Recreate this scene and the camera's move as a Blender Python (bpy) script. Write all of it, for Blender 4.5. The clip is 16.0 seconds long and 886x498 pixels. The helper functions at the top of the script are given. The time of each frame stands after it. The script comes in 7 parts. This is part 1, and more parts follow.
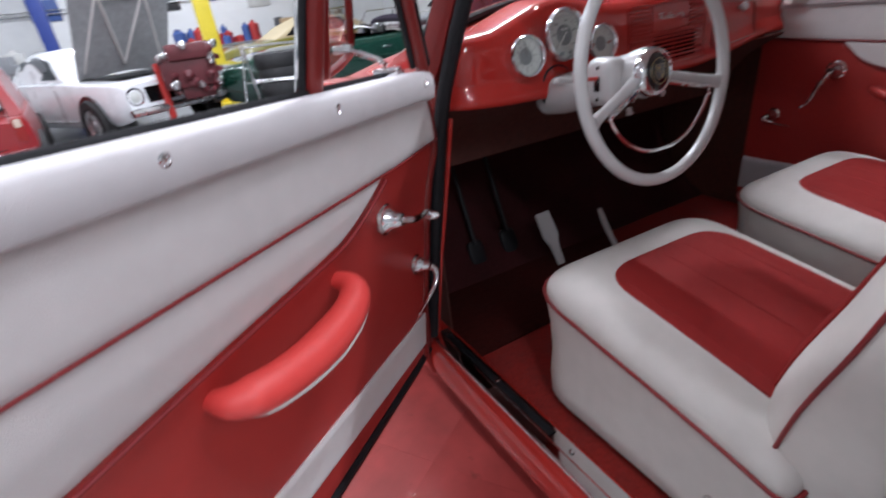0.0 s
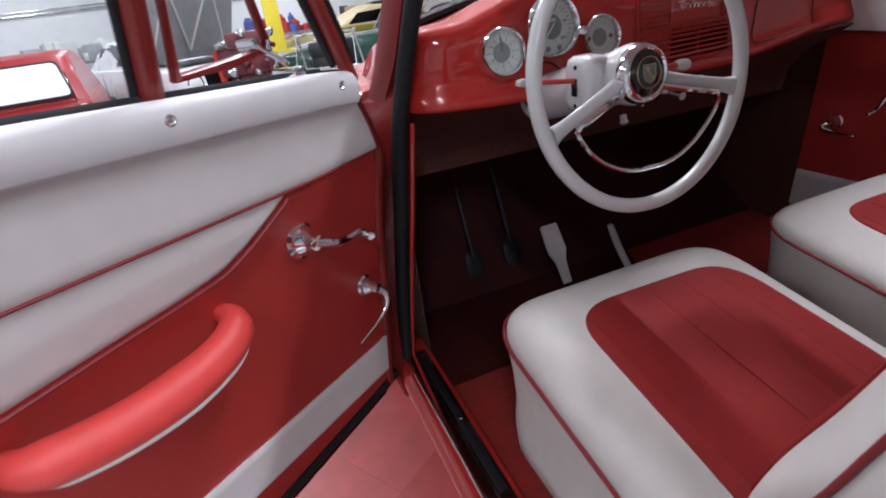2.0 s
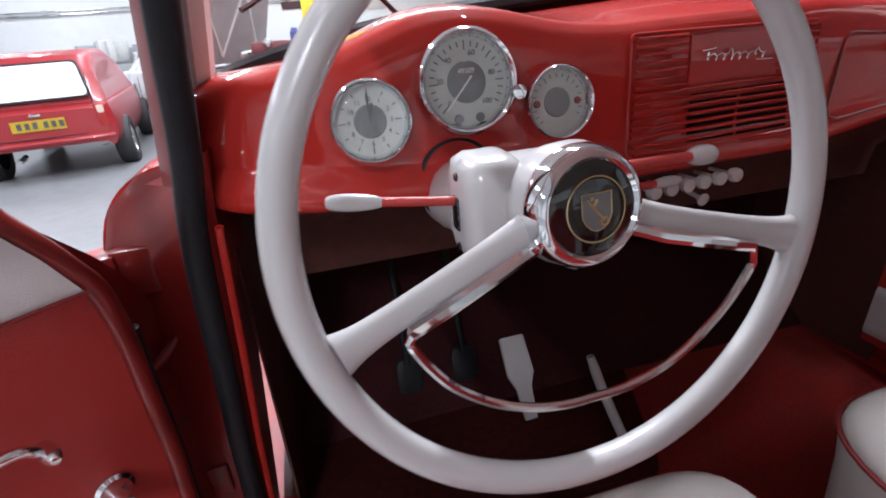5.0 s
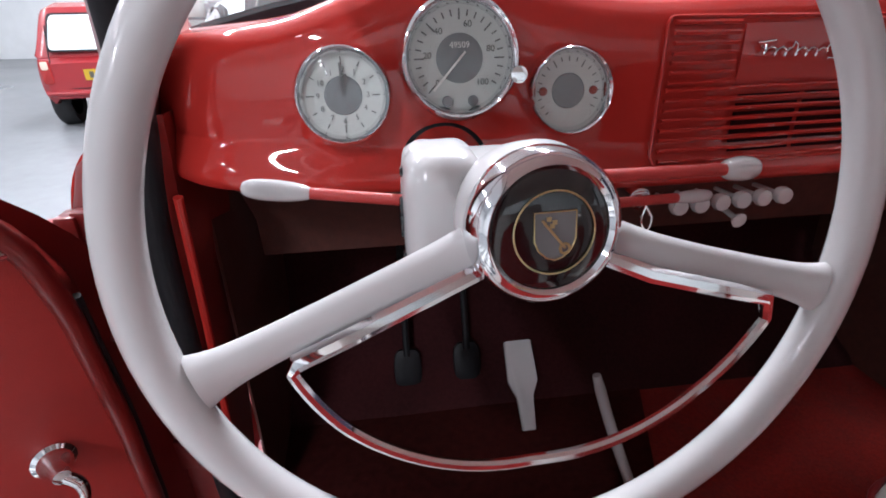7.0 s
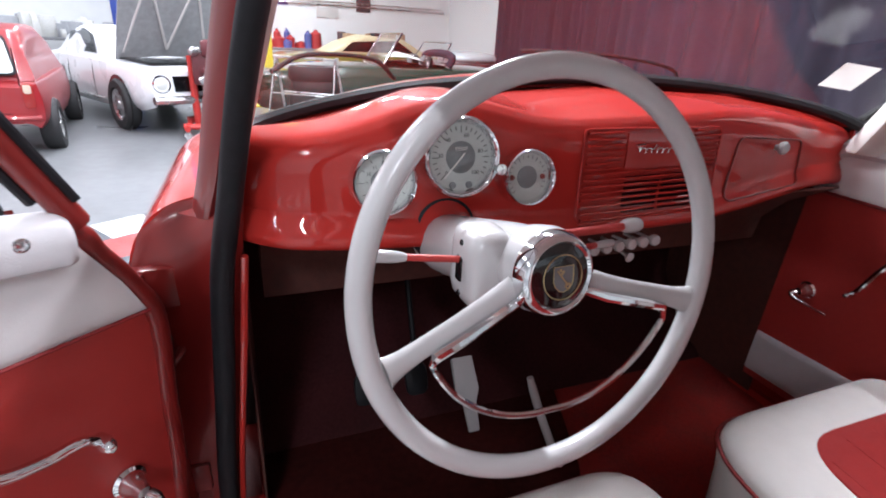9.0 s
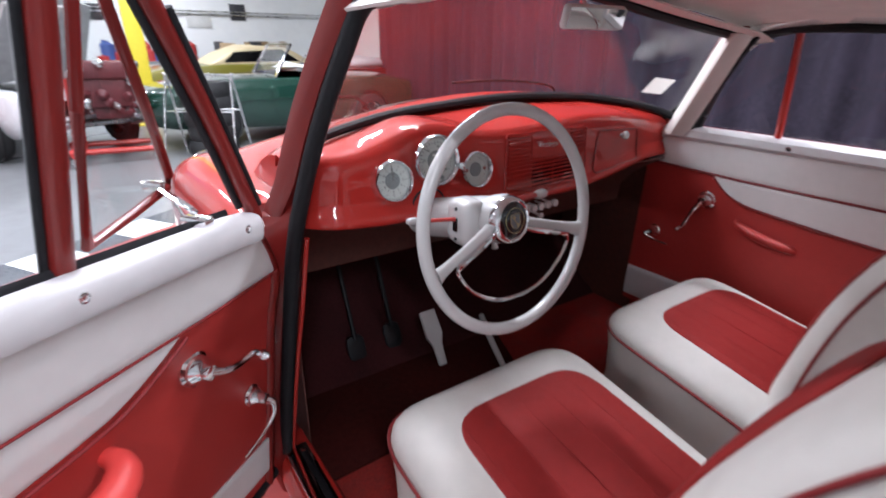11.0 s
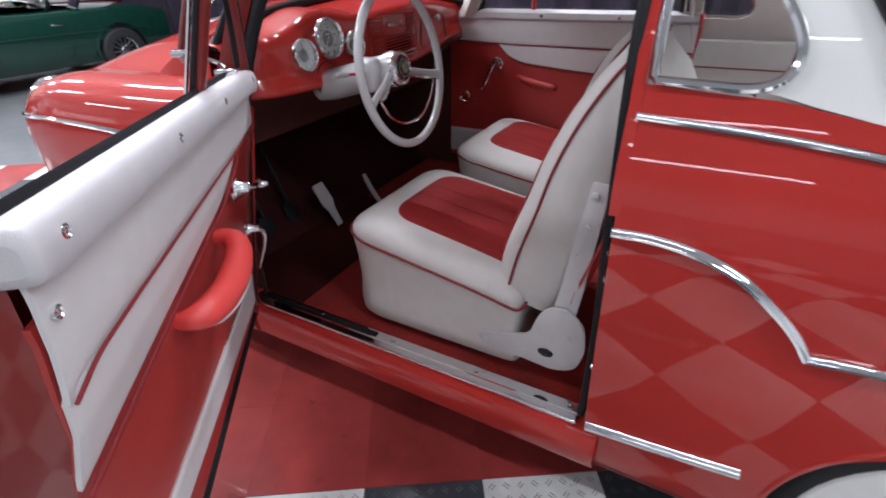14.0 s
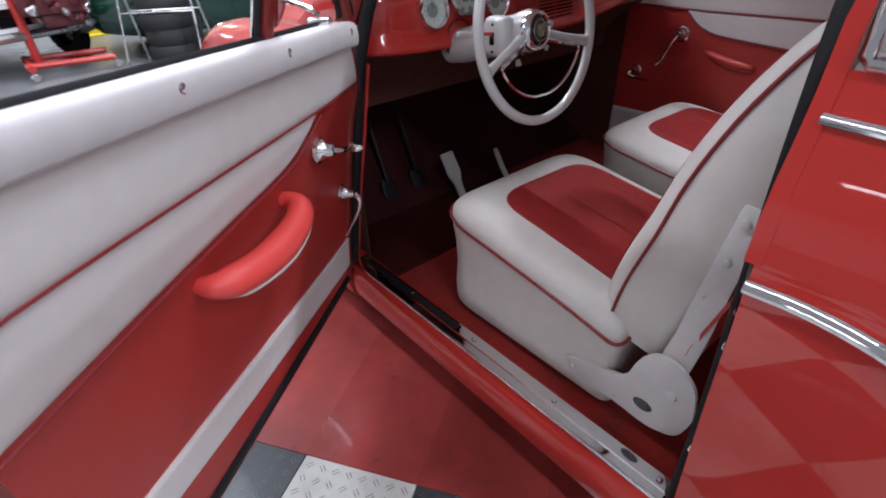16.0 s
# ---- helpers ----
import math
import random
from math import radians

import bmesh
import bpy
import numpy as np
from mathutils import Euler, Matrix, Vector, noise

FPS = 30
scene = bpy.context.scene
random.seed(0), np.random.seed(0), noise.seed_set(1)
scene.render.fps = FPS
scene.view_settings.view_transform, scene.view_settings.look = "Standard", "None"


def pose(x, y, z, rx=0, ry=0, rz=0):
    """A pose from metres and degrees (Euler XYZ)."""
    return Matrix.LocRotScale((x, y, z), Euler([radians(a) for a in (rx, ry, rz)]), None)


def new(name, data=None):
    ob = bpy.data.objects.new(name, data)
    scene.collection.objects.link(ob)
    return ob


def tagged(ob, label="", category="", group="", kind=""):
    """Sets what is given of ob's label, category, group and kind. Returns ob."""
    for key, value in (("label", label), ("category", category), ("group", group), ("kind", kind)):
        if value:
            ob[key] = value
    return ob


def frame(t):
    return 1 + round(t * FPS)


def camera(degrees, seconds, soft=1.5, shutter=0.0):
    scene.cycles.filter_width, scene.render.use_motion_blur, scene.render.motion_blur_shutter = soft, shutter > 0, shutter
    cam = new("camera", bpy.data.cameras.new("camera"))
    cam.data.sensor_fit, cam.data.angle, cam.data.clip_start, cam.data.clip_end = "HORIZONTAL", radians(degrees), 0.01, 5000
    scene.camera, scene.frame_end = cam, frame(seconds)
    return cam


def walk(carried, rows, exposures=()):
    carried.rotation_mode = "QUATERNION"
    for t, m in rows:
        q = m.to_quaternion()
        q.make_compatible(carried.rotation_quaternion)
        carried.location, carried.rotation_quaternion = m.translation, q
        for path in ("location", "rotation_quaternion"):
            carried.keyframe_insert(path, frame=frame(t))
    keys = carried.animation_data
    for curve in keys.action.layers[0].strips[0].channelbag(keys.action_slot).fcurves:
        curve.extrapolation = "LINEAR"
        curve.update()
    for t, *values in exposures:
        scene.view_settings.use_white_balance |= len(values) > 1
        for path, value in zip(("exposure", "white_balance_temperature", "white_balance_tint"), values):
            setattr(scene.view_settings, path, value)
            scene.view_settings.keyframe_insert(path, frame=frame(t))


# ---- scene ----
cam = camera(83.0, 16.0, 1.8, 0.5)
PATH = [
    (0, -0.500, -1.090, 1.219, 63.75, 6.67, -29.40),
    (0.5, -0.490, -1.108, 1.159, 62.60, 6.40, -22.00),
    (1, -0.408, -1.117, 1.147, 63.20, 6.10, -20.30),
    (1.5, -0.308, -1.091, 1.157, 64.01, 6.25, -20.51),
    (2, -0.239, -1.049, 1.192, 63.53, 6.89, -21.93),
    (2.5, -0.187, -0.993, 1.197, 63.94, 7.00, -23.17),
    (3, -0.136, -0.936, 1.215, 63.71, 6.38, -25.06),
    (3.5, -0.078, -0.877, 1.225, 65.24, 5.37, -25.59),
    (4, 0.009, -0.815, 1.220, 66.75, 4.47, -23.35),
    (4.5, 0.102, -0.743, 1.192, 66.39, 4.68, -19.39),
    (7, 0.268, -0.633, 1.167, 63.81, 0.62, -8.44),
    (7.5, 0.233, -0.648, 1.192, 64.11, 0.22, -11.07),
    (8, 0.190, -0.682, 1.222, 64.95, -1.63, -13.46),
    (8.5, 0.128, -0.717, 1.244, 66.30, -2.94, -17.84),
    (8.7, 0.102, -0.737, 1.256, 66.87, -3.01, -19.46),
    (10.8, -0.213, -1.049, 1.350, 68.82, -0.36, -31.79),
    (11, -0.269, -1.063, 1.365, 67.70, -0.49, -34.38),
    (11.5, -0.411, -1.127, 1.388, 66.27, 0.39, -41.85),
    (12, -0.571, -1.123, 1.391, 65.19, 0.75, -50.24),
    (12.5, -0.711, -1.139, 1.381, 62.47, 0.39, -56.58),
    (13, -0.833, -1.212, 1.350, 60.73, 0.72, -60.66),
    (13.5, -0.914, -1.253, 1.337, 59.77, 0.74, -63.12),
    (14, -0.887, -1.233, 1.319, 59.82, 1.77, -60.50),
    (14.5, -0.843, -1.191, 1.320, 60.37, 1.50, -56.53),
    (15, -0.806, -1.163, 1.334, 59.91, 0.92, -52.68),
    (15.5, -0.708, -1.213, 1.313, 58.10, 2.12, -45.37),
    (16, -0.644, -1.247, 1.269, 57.24, 2.37, -39.69),
]
EXPOSURE = [(0, -0.26), (0.8, -0.32), (1.5, -0.26), (4.0, 0.08), (6.8, 0.52), (8.0, 0.46), (11.0, 0.16), (11.5, 0.0), (12.5, -0.15), (13.5, -0.27), (16.0, -0.30)]
walk(cam, [(t, pose(x, y, z, rx, ry, rz)) for t, x, y, z, rx, ry, rz in PATH], EXPOSURE)

# ---- light and exposure ----
world = bpy.data.worlds.new("hall_air")
scene.world = world
world.use_nodes = True
world.node_tree.nodes["Background"].inputs[0].default_value = (0.9, 0.95, 1.0, 1)
world.node_tree.nodes["Background"].inputs[1].default_value = 0.15


def tube_lamp(x, y, z, length, power, turn=0.0, width=0.09):
    lamp = bpy.data.lights.new("ceiling_tube_lamp", "AREA")
    lamp.shape, lamp.size, lamp.size_y, lamp.energy = "RECTANGLE", length, width, power
    lamp.color = (0.92, 0.965, 1.09)
    ob = new("ceiling_tube_lamp", lamp)
    ob.matrix_world = pose(x, y, z, 0, 0, turn)
    return ob


LAMP_ROWS = [(x, y) for x in (-5.2, -1.4, 1.4) for y in (-4.5, -1.2, 2.1, 5.4, 8.7, 12.0)]
LAMP_POWER = {-5.2: (110, 24, 80, 100, 80, 80), -1.4: (140, 16, 122, 105, 80, 80), 1.4: (112, 84, 300, 140, 110, 110)}
LAMP_YS = (-4.5, -1.2, 2.1, 5.4, 8.7, 12.0)
for lx, ly in LAMP_ROWS:
    tube_lamp(lx, ly, 3.93, 2.0, LAMP_POWER[lx][LAMP_YS.index(ly)], 90, 0.18 if lx < -5 else 0.09)

# ---- materials ----


def material(name, colour, rough=0.5, metal=0.0, coat=0.0, grain=0.0, grain_scale=40.0, bump=0.0, bump_scale=200.0, spread=0.0, sheen=0.0, emit=0.0, spec=0.5, stretch=None):
    """A surface with two scales of colour change, a fine relief and a little change of gloss."""
    m = bpy.data.materials.new(name)
    m.use_nodes = True
    n, l = m.node_tree.nodes, m.node_tree.links
    b = n["Principled BSDF"]
    b.inputs["Roughness"].default_value, b.inputs["Metallic"].default_value = rough, metal
    b.inputs["Coat Weight"].default_value, b.inputs["Coat Roughness"].default_value = coat, 0.03
    b.inputs["Sheen Weight"].default_value = sheen
    b.inputs["Specular IOR Level"].default_value = spec
    b.inputs["Base Color"].default_value = (*colour, 1)
    if emit:
        b.inputs["Emission Color"].default_value, b.inputs["Emission Strength"].default_value = (*colour, 1), emit
    if grain or bump or spread:
        co = n.new("ShaderNodeTexCoord")
        mp = n.new("ShaderNodeMapping")
        l.new(co.outputs["Object"], mp.inputs[0])
        if stretch:
            mp.inputs["Scale"].default_value = stretch
    if grain:
        fine, wide = n.new("ShaderNodeTexNoise"), n.new("ShaderNodeTexNoise")
        fine.inputs["Scale"].default_value, fine.inputs["Detail"].default_value = grain_scale, 6
        wide.inputs["Scale"].default_value, wide.inputs["Detail"].default_value = grain_scale / 14, 3
        for t in (fine, wide):
            l.new(mp.outputs[0], t.inputs["Vector"])
        mix = n.new("ShaderNodeMath")
        mix.operation = "ADD"
        l.new(fine.outputs[0], mix.inputs[0]), l.new(wide.outputs[0], mix.inputs[1])
        ramp = n.new("ShaderNodeMapRange")
        ramp.inputs["From Min"].default_value, ramp.inputs["From Max"].default_value = 0.7, 1.3
        ramp.inputs["To Min"].default_value, ramp.inputs["To Max"].default_value = 1 - grain, 1 + grain
        l.new(mix.outputs[0], ramp.inputs[0])
        scale = n.new("ShaderNodeVectorMath")
        scale.operation = "SCALE"
        scale.inputs[0].default_value = colour
        l.new(ramp.outputs[0], scale.inputs["Scale"])
        l.new(scale.outputs[0], b.inputs["Base Color"])
        gloss = n.new("ShaderNodeMapRange")
        gloss.inputs["From Min"].default_value, gloss.inputs["From Max"].default_value = 0.35, 0.65
        gloss.inputs["To Min"].default_value, gloss.inputs["To Max"].default_value = max(0.02, rough * 0.85), min(1, rough * 1.15)
        l.new(wide.outputs[0], gloss.inputs[0]), l.new(gloss.outputs[0], b.inputs["Roughness"])
        if spread:
            info = n.new("ShaderNodeObjectInfo")
            one = n.new("ShaderNodeMapRange")
            one.inputs["To Min"].default_value, one.inputs["To Max"].default_value = 1 - spread, 1 + spread
            l.new(info.outputs["Random"], one.inputs[0])
            more = n.new("ShaderNodeVectorMath")
            more.operation = "SCALE"
            l.new(scale.outputs[0], more.inputs[0]), l.new(one.outputs[0], more.inputs["Scale"])
            l.new(more.outputs[0], b.inputs["Base Color"])
    if bump:
        t = n.new("ShaderNodeTexNoise")
        t.inputs["Scale"].default_value, t.inputs["Detail"].default_value = bump_scale, 5
        l.new(mp.outputs[0], t.inputs["Vector"])
        r = n.new("ShaderNodeBump")
        r.inputs["Strength"].default_value, r.inputs["Distance"].default_value = bump, 0.002
        l.new(t.outputs[0], r.inputs["Height"]), l.new(r.outputs[0], b.inputs["Normal"])
    return m


def glass_material(name, tint=(1, 1, 1), rough=0.0, base=0.03):
    m = bpy.data.materials.new(name)
    m.use_nodes = True
    n, l = m.node_tree.nodes, m.node_tree.links
    b = n["Principled BSDF"]
    n.remove(b)
    clear, gloss, mix, fres = n.new("ShaderNodeBsdfTransparent"), n.new("ShaderNodeBsdfGlossy"), n.new("ShaderNodeMixShader"), n.new("ShaderNodeLayerWeight")
    clear.inputs[0].default_value = (*tint, 1)
    gloss.inputs["Roughness"].default_value = rough
    curve, amount = n.new("ShaderNodeMath"), n.new("ShaderNodeMath")
    curve.operation, curve.inputs[1].default_value = "POWER", 4.0
    amount.operation, amount.inputs[1].default_value, amount.inputs[2].default_value = "MULTIPLY_ADD", 0.8, base
    l.new(fres.outputs["Facing"], curve.inputs[0]), l.new(curve.outputs[0], amount.inputs[0])
    l.new(amount.outputs[0], mix.inputs[0]), l.new(clear.outputs[0], mix.inputs[1]), l.new(gloss.outputs[0], mix.inputs[2])
    l.new(mix.outputs[0], n["Material Output"].inputs[0])
    return m


RED_PAINT = material("red_car_paint", (0.41, 0.026, 0.020), 0.40, coat=0.9, grain=0.05, grain_scale=6, spec=0.04)
# darker than RED_PAINT; on jambs, posts, pillars, the open door's shell and frames
DARKER_RED = material("darker_body_red", (0.175, 0.013, 0.011), 0.34, coat=0.35, spec=0.3, grain=0.10, grain_scale=12)
RED_VINYL = material("red_vinyl", (0.42, 0.034, 0.029), 0.40, grain=0.06, grain_scale=60, bump=0.35, bump_scale=900, spec=0.5)
RED_SEAT = material("red_seat_vinyl", (0.245, 0.014, 0.013), 0.62, grain=0.08, grain_scale=50, bump=0.5, bump_scale=800, spec=0.25)
RED_ARM = material("bright_red_vinyl", (0.72, 0.065, 0.058), 0.36, grain=0.05, grain_scale=50, bump=0.25, bump_scale=900)
RED_PIPE = material("dark_red_piping", (0.20, 0.012, 0.014), 0.45)
RED_CARPET = material("red_carpet", (0.28, 0.016, 0.011), 0.95, grain=0.30, grain_scale=160, bump=1.0, bump_scale=700)
SHADED_CARPET = material("shaded_footwell_carpet", (0.040, 0.010, 0.011), 0.95, spec=0.1, grain=0.3, grain_scale=120, bump=1.0, bump_scale=600)
FOOTWELL_SHADE = material("footwell_shade_red", (0.044, 0.007, 0.006), 0.95, spec=0.1, grain=0.35, grain_scale=60, bump=1.0, bump_scale=600)
BROWN_BOARD = material("brown_fibre_board", (0.075, 0.020, 0.014), 0.75, grain=0.25, grain_scale=50, bump=0.4, bump_scale=300)
RAIL_VINYL = material("pale_grey_vinyl", (0.55, 0.525, 0.53), 0.45, grain=0.05, grain_scale=30, bump=0.4, bump_scale=900)
WHITE_VINYL = material("off_white_vinyl", (0.70, 0.672, 0.66), 0.42, grain=0.04, grain_scale=30, bump=0.4, bump_scale=900)
CREAM_SEAT = material("cream_seat_vinyl", (0.57, 0.54, 0.505), 0.55, grain=0.05, grain_scale=26, bump=0.45, bump_scale=800, spec=0.35)
WHITE_PLASTIC = material("ivory_plastic", (0.485, 0.472, 0.465), 0.25, coat=0.3, grain=0.03, grain_scale=20)
GREY_METAL_PAINT = material("light_grey_paint", (0.55, 0.53, 0.52), 0.4, grain=0.06, grain_scale=30)
WHITE_PAINT = material("white_roof_paint", (0.78, 0.77, 0.74), 0.25, coat=1.0, grain=0.02, grain_scale=8)
HEADLINER = material("grey_beige_headliner", (0.66, 0.60, 0.56), 0.85, grain=0.06, grain_scale=18, bump=0.3, bump_scale=500)
CHROME = material("chrome", (0.80, 0.80, 0.81), 0.07, metal=1.0, grain=0.03, grain_scale=30)
DULL_METAL = material("brushed_aluminium", (0.62, 0.62, 0.62), 0.28, metal=1.0, grain=0.10, grain_scale=60)
RUBBER = material("black_rubber", (0.012, 0.012, 0.014), 0.55, grain=0.25, grain_scale=60, bump=0.2, spec=0.22)
BLACK_GLOSS = material("black_enamel", (0.008, 0.008, 0.009), 0.10, coat=0.8)
SLOT_DARK = material("dark_slot", (0.020, 0.003, 0.003), 0.9, spec=0.05)
DIAL = material("grey_dial", (0.52, 0.535, 0.51), 0.45, grain=0.05, grain_scale=80)
DIAL_DARK = material("dark_dial", (0.19, 0.20, 0.205), 0.4)
INK = material("dark_ink", (0.15, 0.15, 0.145), 0.6)
GOLD = material("gilt", (0.62, 0.50, 0.26), 0.3, metal=0.8)
GLASS = glass_material("clear_glass", (0.94, 0.96, 0.95))
THIN_GLASS = glass_material("thin_side_glass", (0.95, 0.96, 0.95), base=0.035)
DARK_GLASS = glass_material("tinted_glass", (0.45, 0.47, 0.48))
PAPER = material("paper_label", (0.75, 0.73, 0.70), 0.7, grain=0.05)
CONCRETE = material("sealed_grey_concrete", (0.17, 0.175, 0.18), 0.32, grain=0.14, grain_scale=9, bump=0.15, bump_scale=80)
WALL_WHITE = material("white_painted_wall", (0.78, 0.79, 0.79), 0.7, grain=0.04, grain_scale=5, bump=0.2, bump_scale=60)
CEILING_WHITE = material("white_ceiling", (0.74, 0.75, 0.75), 0.8, grain=0.05, grain_scale=5)
CURTAIN = material("dark_violet_curtain", (0.028, 0.022, 0.034), 0.9, grain=0.3, grain_scale=30, spec=0.15, bump=0.3, bump_scale=300)
TYRE = material("tyre_rubber", (0.016, 0.016, 0.017), 0.75, grain=0.3, grain_scale=60, bump=0.3, bump_scale=150)
WHITE_WALL = material("whitewall_rubber", (0.74, 0.73, 0.70), 0.5, grain=0.04)

# ---- mesh helpers ----


def finish(name, bm, mat, smooth=40):
    me = bpy.data.meshes.new(name)
    bmesh.ops.recalc_face_normals(bm, faces=bm.faces)
    bm.to_mesh(me)
    bm.free()
    me.materials.append(mat)
    if smooth:
        for p in me.polygons:
            p.use_smooth = True
        me.set_sharp_from_angle(angle=radians(smooth))
    return me


def part(name, bm, mat, parent=None, label="", smooth=40):
    ob = new(name, finish(name, bm, mat, smooth))
    ob.parent = parent
    if parent is not None and parent.type == "EMPTY":
        ob.matrix_parent_inverse = Matrix.Translation(parent.location).inverted()
    if label:
        ob["label"] = label
    return ob


def thing(name, label, category, group="", at=(0, 0, 0), kind=""):
    ob = new(name)
    ob.location = at
    ob.empty_display_size = 0.1
    return tagged(ob, label, category, group, kind)


def box(bm, lo, hi, bevel=0.0, m=None, segments=2):
    lo, hi = Vector(lo), Vector(hi)
    geo = bmesh.ops.create_cube(bm, size=1.0, matrix=Matrix.LocRotScale((lo + hi) / 2, None, hi - lo))
    verts = geo["verts"]
    if bevel:
        edges = {e for v in verts for e in v.link_edges}
        out = bmesh.ops.bevel(bm, geom=list(edges), offset=bevel, segments=segments, affect="EDGES", profile=0.5)
        verts = list({v for f in out["faces"] for v in f.verts} | {v for v in verts if v.is_valid})
    if m is not None:
        bmesh.ops.transform(bm, matrix=m, verts=verts)
    return bm


def ring_verts(bm, centre, side, up, radius, n, flat=1.0):
    return [bm.verts.new(centre + side * (radius * math.cos(2 * math.pi * k / n)) + up * (radius * flat * math.sin(2 * math.pi * k / n))) for k in range(n)]


def tube(bm, pts, radius, n=10, closed=False, flat=1.0, up=None):
    """A tube along a line of points; radius may be a list; flat squeezes it along the second axis."""
    pts = [Vector(p) for p in pts]
    count = len(pts)
    radii = radius if isinstance(radius, (list, tuple)) else [radius] * count
    rings, last = [], None
    for i, p in enumerate(pts):
        a = pts[i - 1] if (i or closed) else p
        b = pts[(i + 1) % count] if (i < count - 1 or closed) else p
        way = (b - a).normalized()
        if up is not None:
            side = way.cross(Vector(up)).normalized()
        elif last is None:
            side = way.orthogonal().normalized()
        else:
            side = (last - way * last.dot(way)).normalized()
        last = side
        rings.append(ring_verts(bm, p, side, way.cross(side).normalized(), radii[i], n, flat))
    for i in range(count if closed else count - 1):
        a, b = rings[i], rings[(i + 1) % count]
        shift = 0
        if closed and i == count - 1 and up is None:
            shift = min(range(n), key=lambda s: (a[0].co - b[s].co).length)
        for k in range(n):
            bm.faces.new((a[k], a[(k + 1) % n], b[(k + 1 + shift) % n], b[(k + shift) % n]))
    if not closed:
        bm.faces.new(rings[0]), bm.faces.new(rings[-1][::-1])
    return bm


def curve_through(pts, per=8, closed=False):
    """Points on a smooth line through the given ones."""
    pts = [Vector(p) for p in pts]
    n, out = len(pts), []
    for i in range(n if closed else n - 1):
        p1, p2 = pts[i], pts[(i + 1) % n]
        p0 = pts[i - 1] if (i or closed) else p1 * 2 - p2
        p3 = pts[(i + 2) % n] if (i + 2 < n or closed) else p2 * 2 - p1
        for k in range(per):
            t = k / per
            out.append(0.5 * ((2 * p1) + (p2 - p0) * t + (2 * p0 - 5 * p1 + 4 * p2 - p3) * t * t + (3 * p1 - p0 - 3 * p2 + p3) * t ** 3))
    if not closed:
        out.append(pts[-1])
    return out


def lathe(bm, profile, m, n=40):
    """Turns (radius, height) pairs round the z axis of m."""
    rings = []
    for r, h in profile:
        if r < 1e-6:
            rings.append([bm.verts.new(m @ Vector((0, 0, h)))])
        else:
            rings.append([bm.verts.new(m @ Vector((r * math.cos(2 * math.pi * k / n), r * math.sin(2 * math.pi * k / n), h))) for k in range(n)])
    for a, b in zip(rings, rings[1:]):
        for k in range(n):
            j = (k + 1) % n
            if len(a) == 1 and len(b) == 1:
                continue
            if len(a) == 1:
                bm.faces.new((a[0], b[j], b[k]))
            elif len(b) == 1:
                bm.faces.new((a[k], a[j], b[0]))
            else:
                bm.faces.new((a[k], a[j], b[j], b[k]))
    return bm


def facing(at, way, up=(0, 0, 1)):
    """A frame at a place whose z axis points along way."""
    z = Vector(way).normalized()
    x = Vector(up).cross(z).normalized()
    y = z.cross(x)
    return Matrix.Translation(at) @ Matrix((x, y, z)).transposed().to_4x4()


def sheet(bm, rows, thick=0.0, keep=None):
    """A skin over rows of points, with a thickness against its normals."""
    grid = [[bm.verts.new(p) for p in row] for row in rows]
    faces = []
    for i in range(len(grid) - 1):
        for j in range(len(grid[0]) - 1):
            quad = (grid[i][j], grid[i][j + 1], grid[i + 1][j + 1], grid[i + 1][j])
            if keep is None or keep(i, j):
                faces.append(bm.faces.new(quad))
    for v in [v for row in grid for v in row if not v.link_faces]:
        bm.verts.remove(v)
    if thick:
        bmesh.ops.recalc_face_normals(bm, faces=faces)
        bmesh.ops.solidify(bm, geom=faces, thickness=thick)
    return bm


def outline_prism(bm, pts, place, depth, bevel=0.0):
    """A plate whose outline is given flat; place(u, v, w) puts it in the world, w from 0 to depth."""
    n = len(pts)
    low = [bm.verts.new(place(u, v, 0)) for u, v in pts]
    top = [bm.verts.new(place(u, v, depth)) for u, v in pts]
    faces = [bm.faces.new(low[::-1]), bm.faces.new(top)]
    for k in range(n):
        faces.append(bm.faces.new((low[k], low[(k + 1) % n], top[(k + 1) % n], top[k])))
    if bevel:
        edges = list(faces[1].edges)
        bmesh.ops.bevel(bm, geom=edges, offset=bevel, segments=2, affect="EDGES", profile=0.5)
    return bm


def rounded(pts, radius, per=5):
    """A flat outline with its corners rounded; radius may be a list."""
    out, n = [], len(pts)
    for i, p in enumerate(pts):
        r = radius[i] if isinstance(radius, (list, tuple)) else radius
        p, a, b = Vector(p), Vector(pts[i - 1]), Vector(pts[(i + 1) % n])
        if r <= 0:
            out.append((p.x, p.y))
            continue
        s = p + (a - p).normalized() * min(r, (a - p).length * 0.48)
        e = p + (b - p).normalized() * min(r, (b - p).length * 0.48)
        for k in range(per + 1):
            t = k / per
            q = s * (1 - t) ** 2 + p * (2 * t * (1 - t)) + e * t * t
            out.append((q.x, q.y))
    return out


def lerp_table(table, x):
    if x <= table[0][0]:
        return table[0][1]
    for (a, va), (b, vb) in zip(table, table[1:]):
        if x <= b:
            t = (x - a) / (b - a)
            return va + (vb - va) * t
    return table[-1][1]


def inside(poly, u, v):
    hit = False
    for (a, b), (c, d) in zip(poly, poly[1:] + poly[:1]):
        if (b > v) != (d > v) and u < (c - a) * (v - b) / (d - b) + a:
            hit = not hit
    return hit


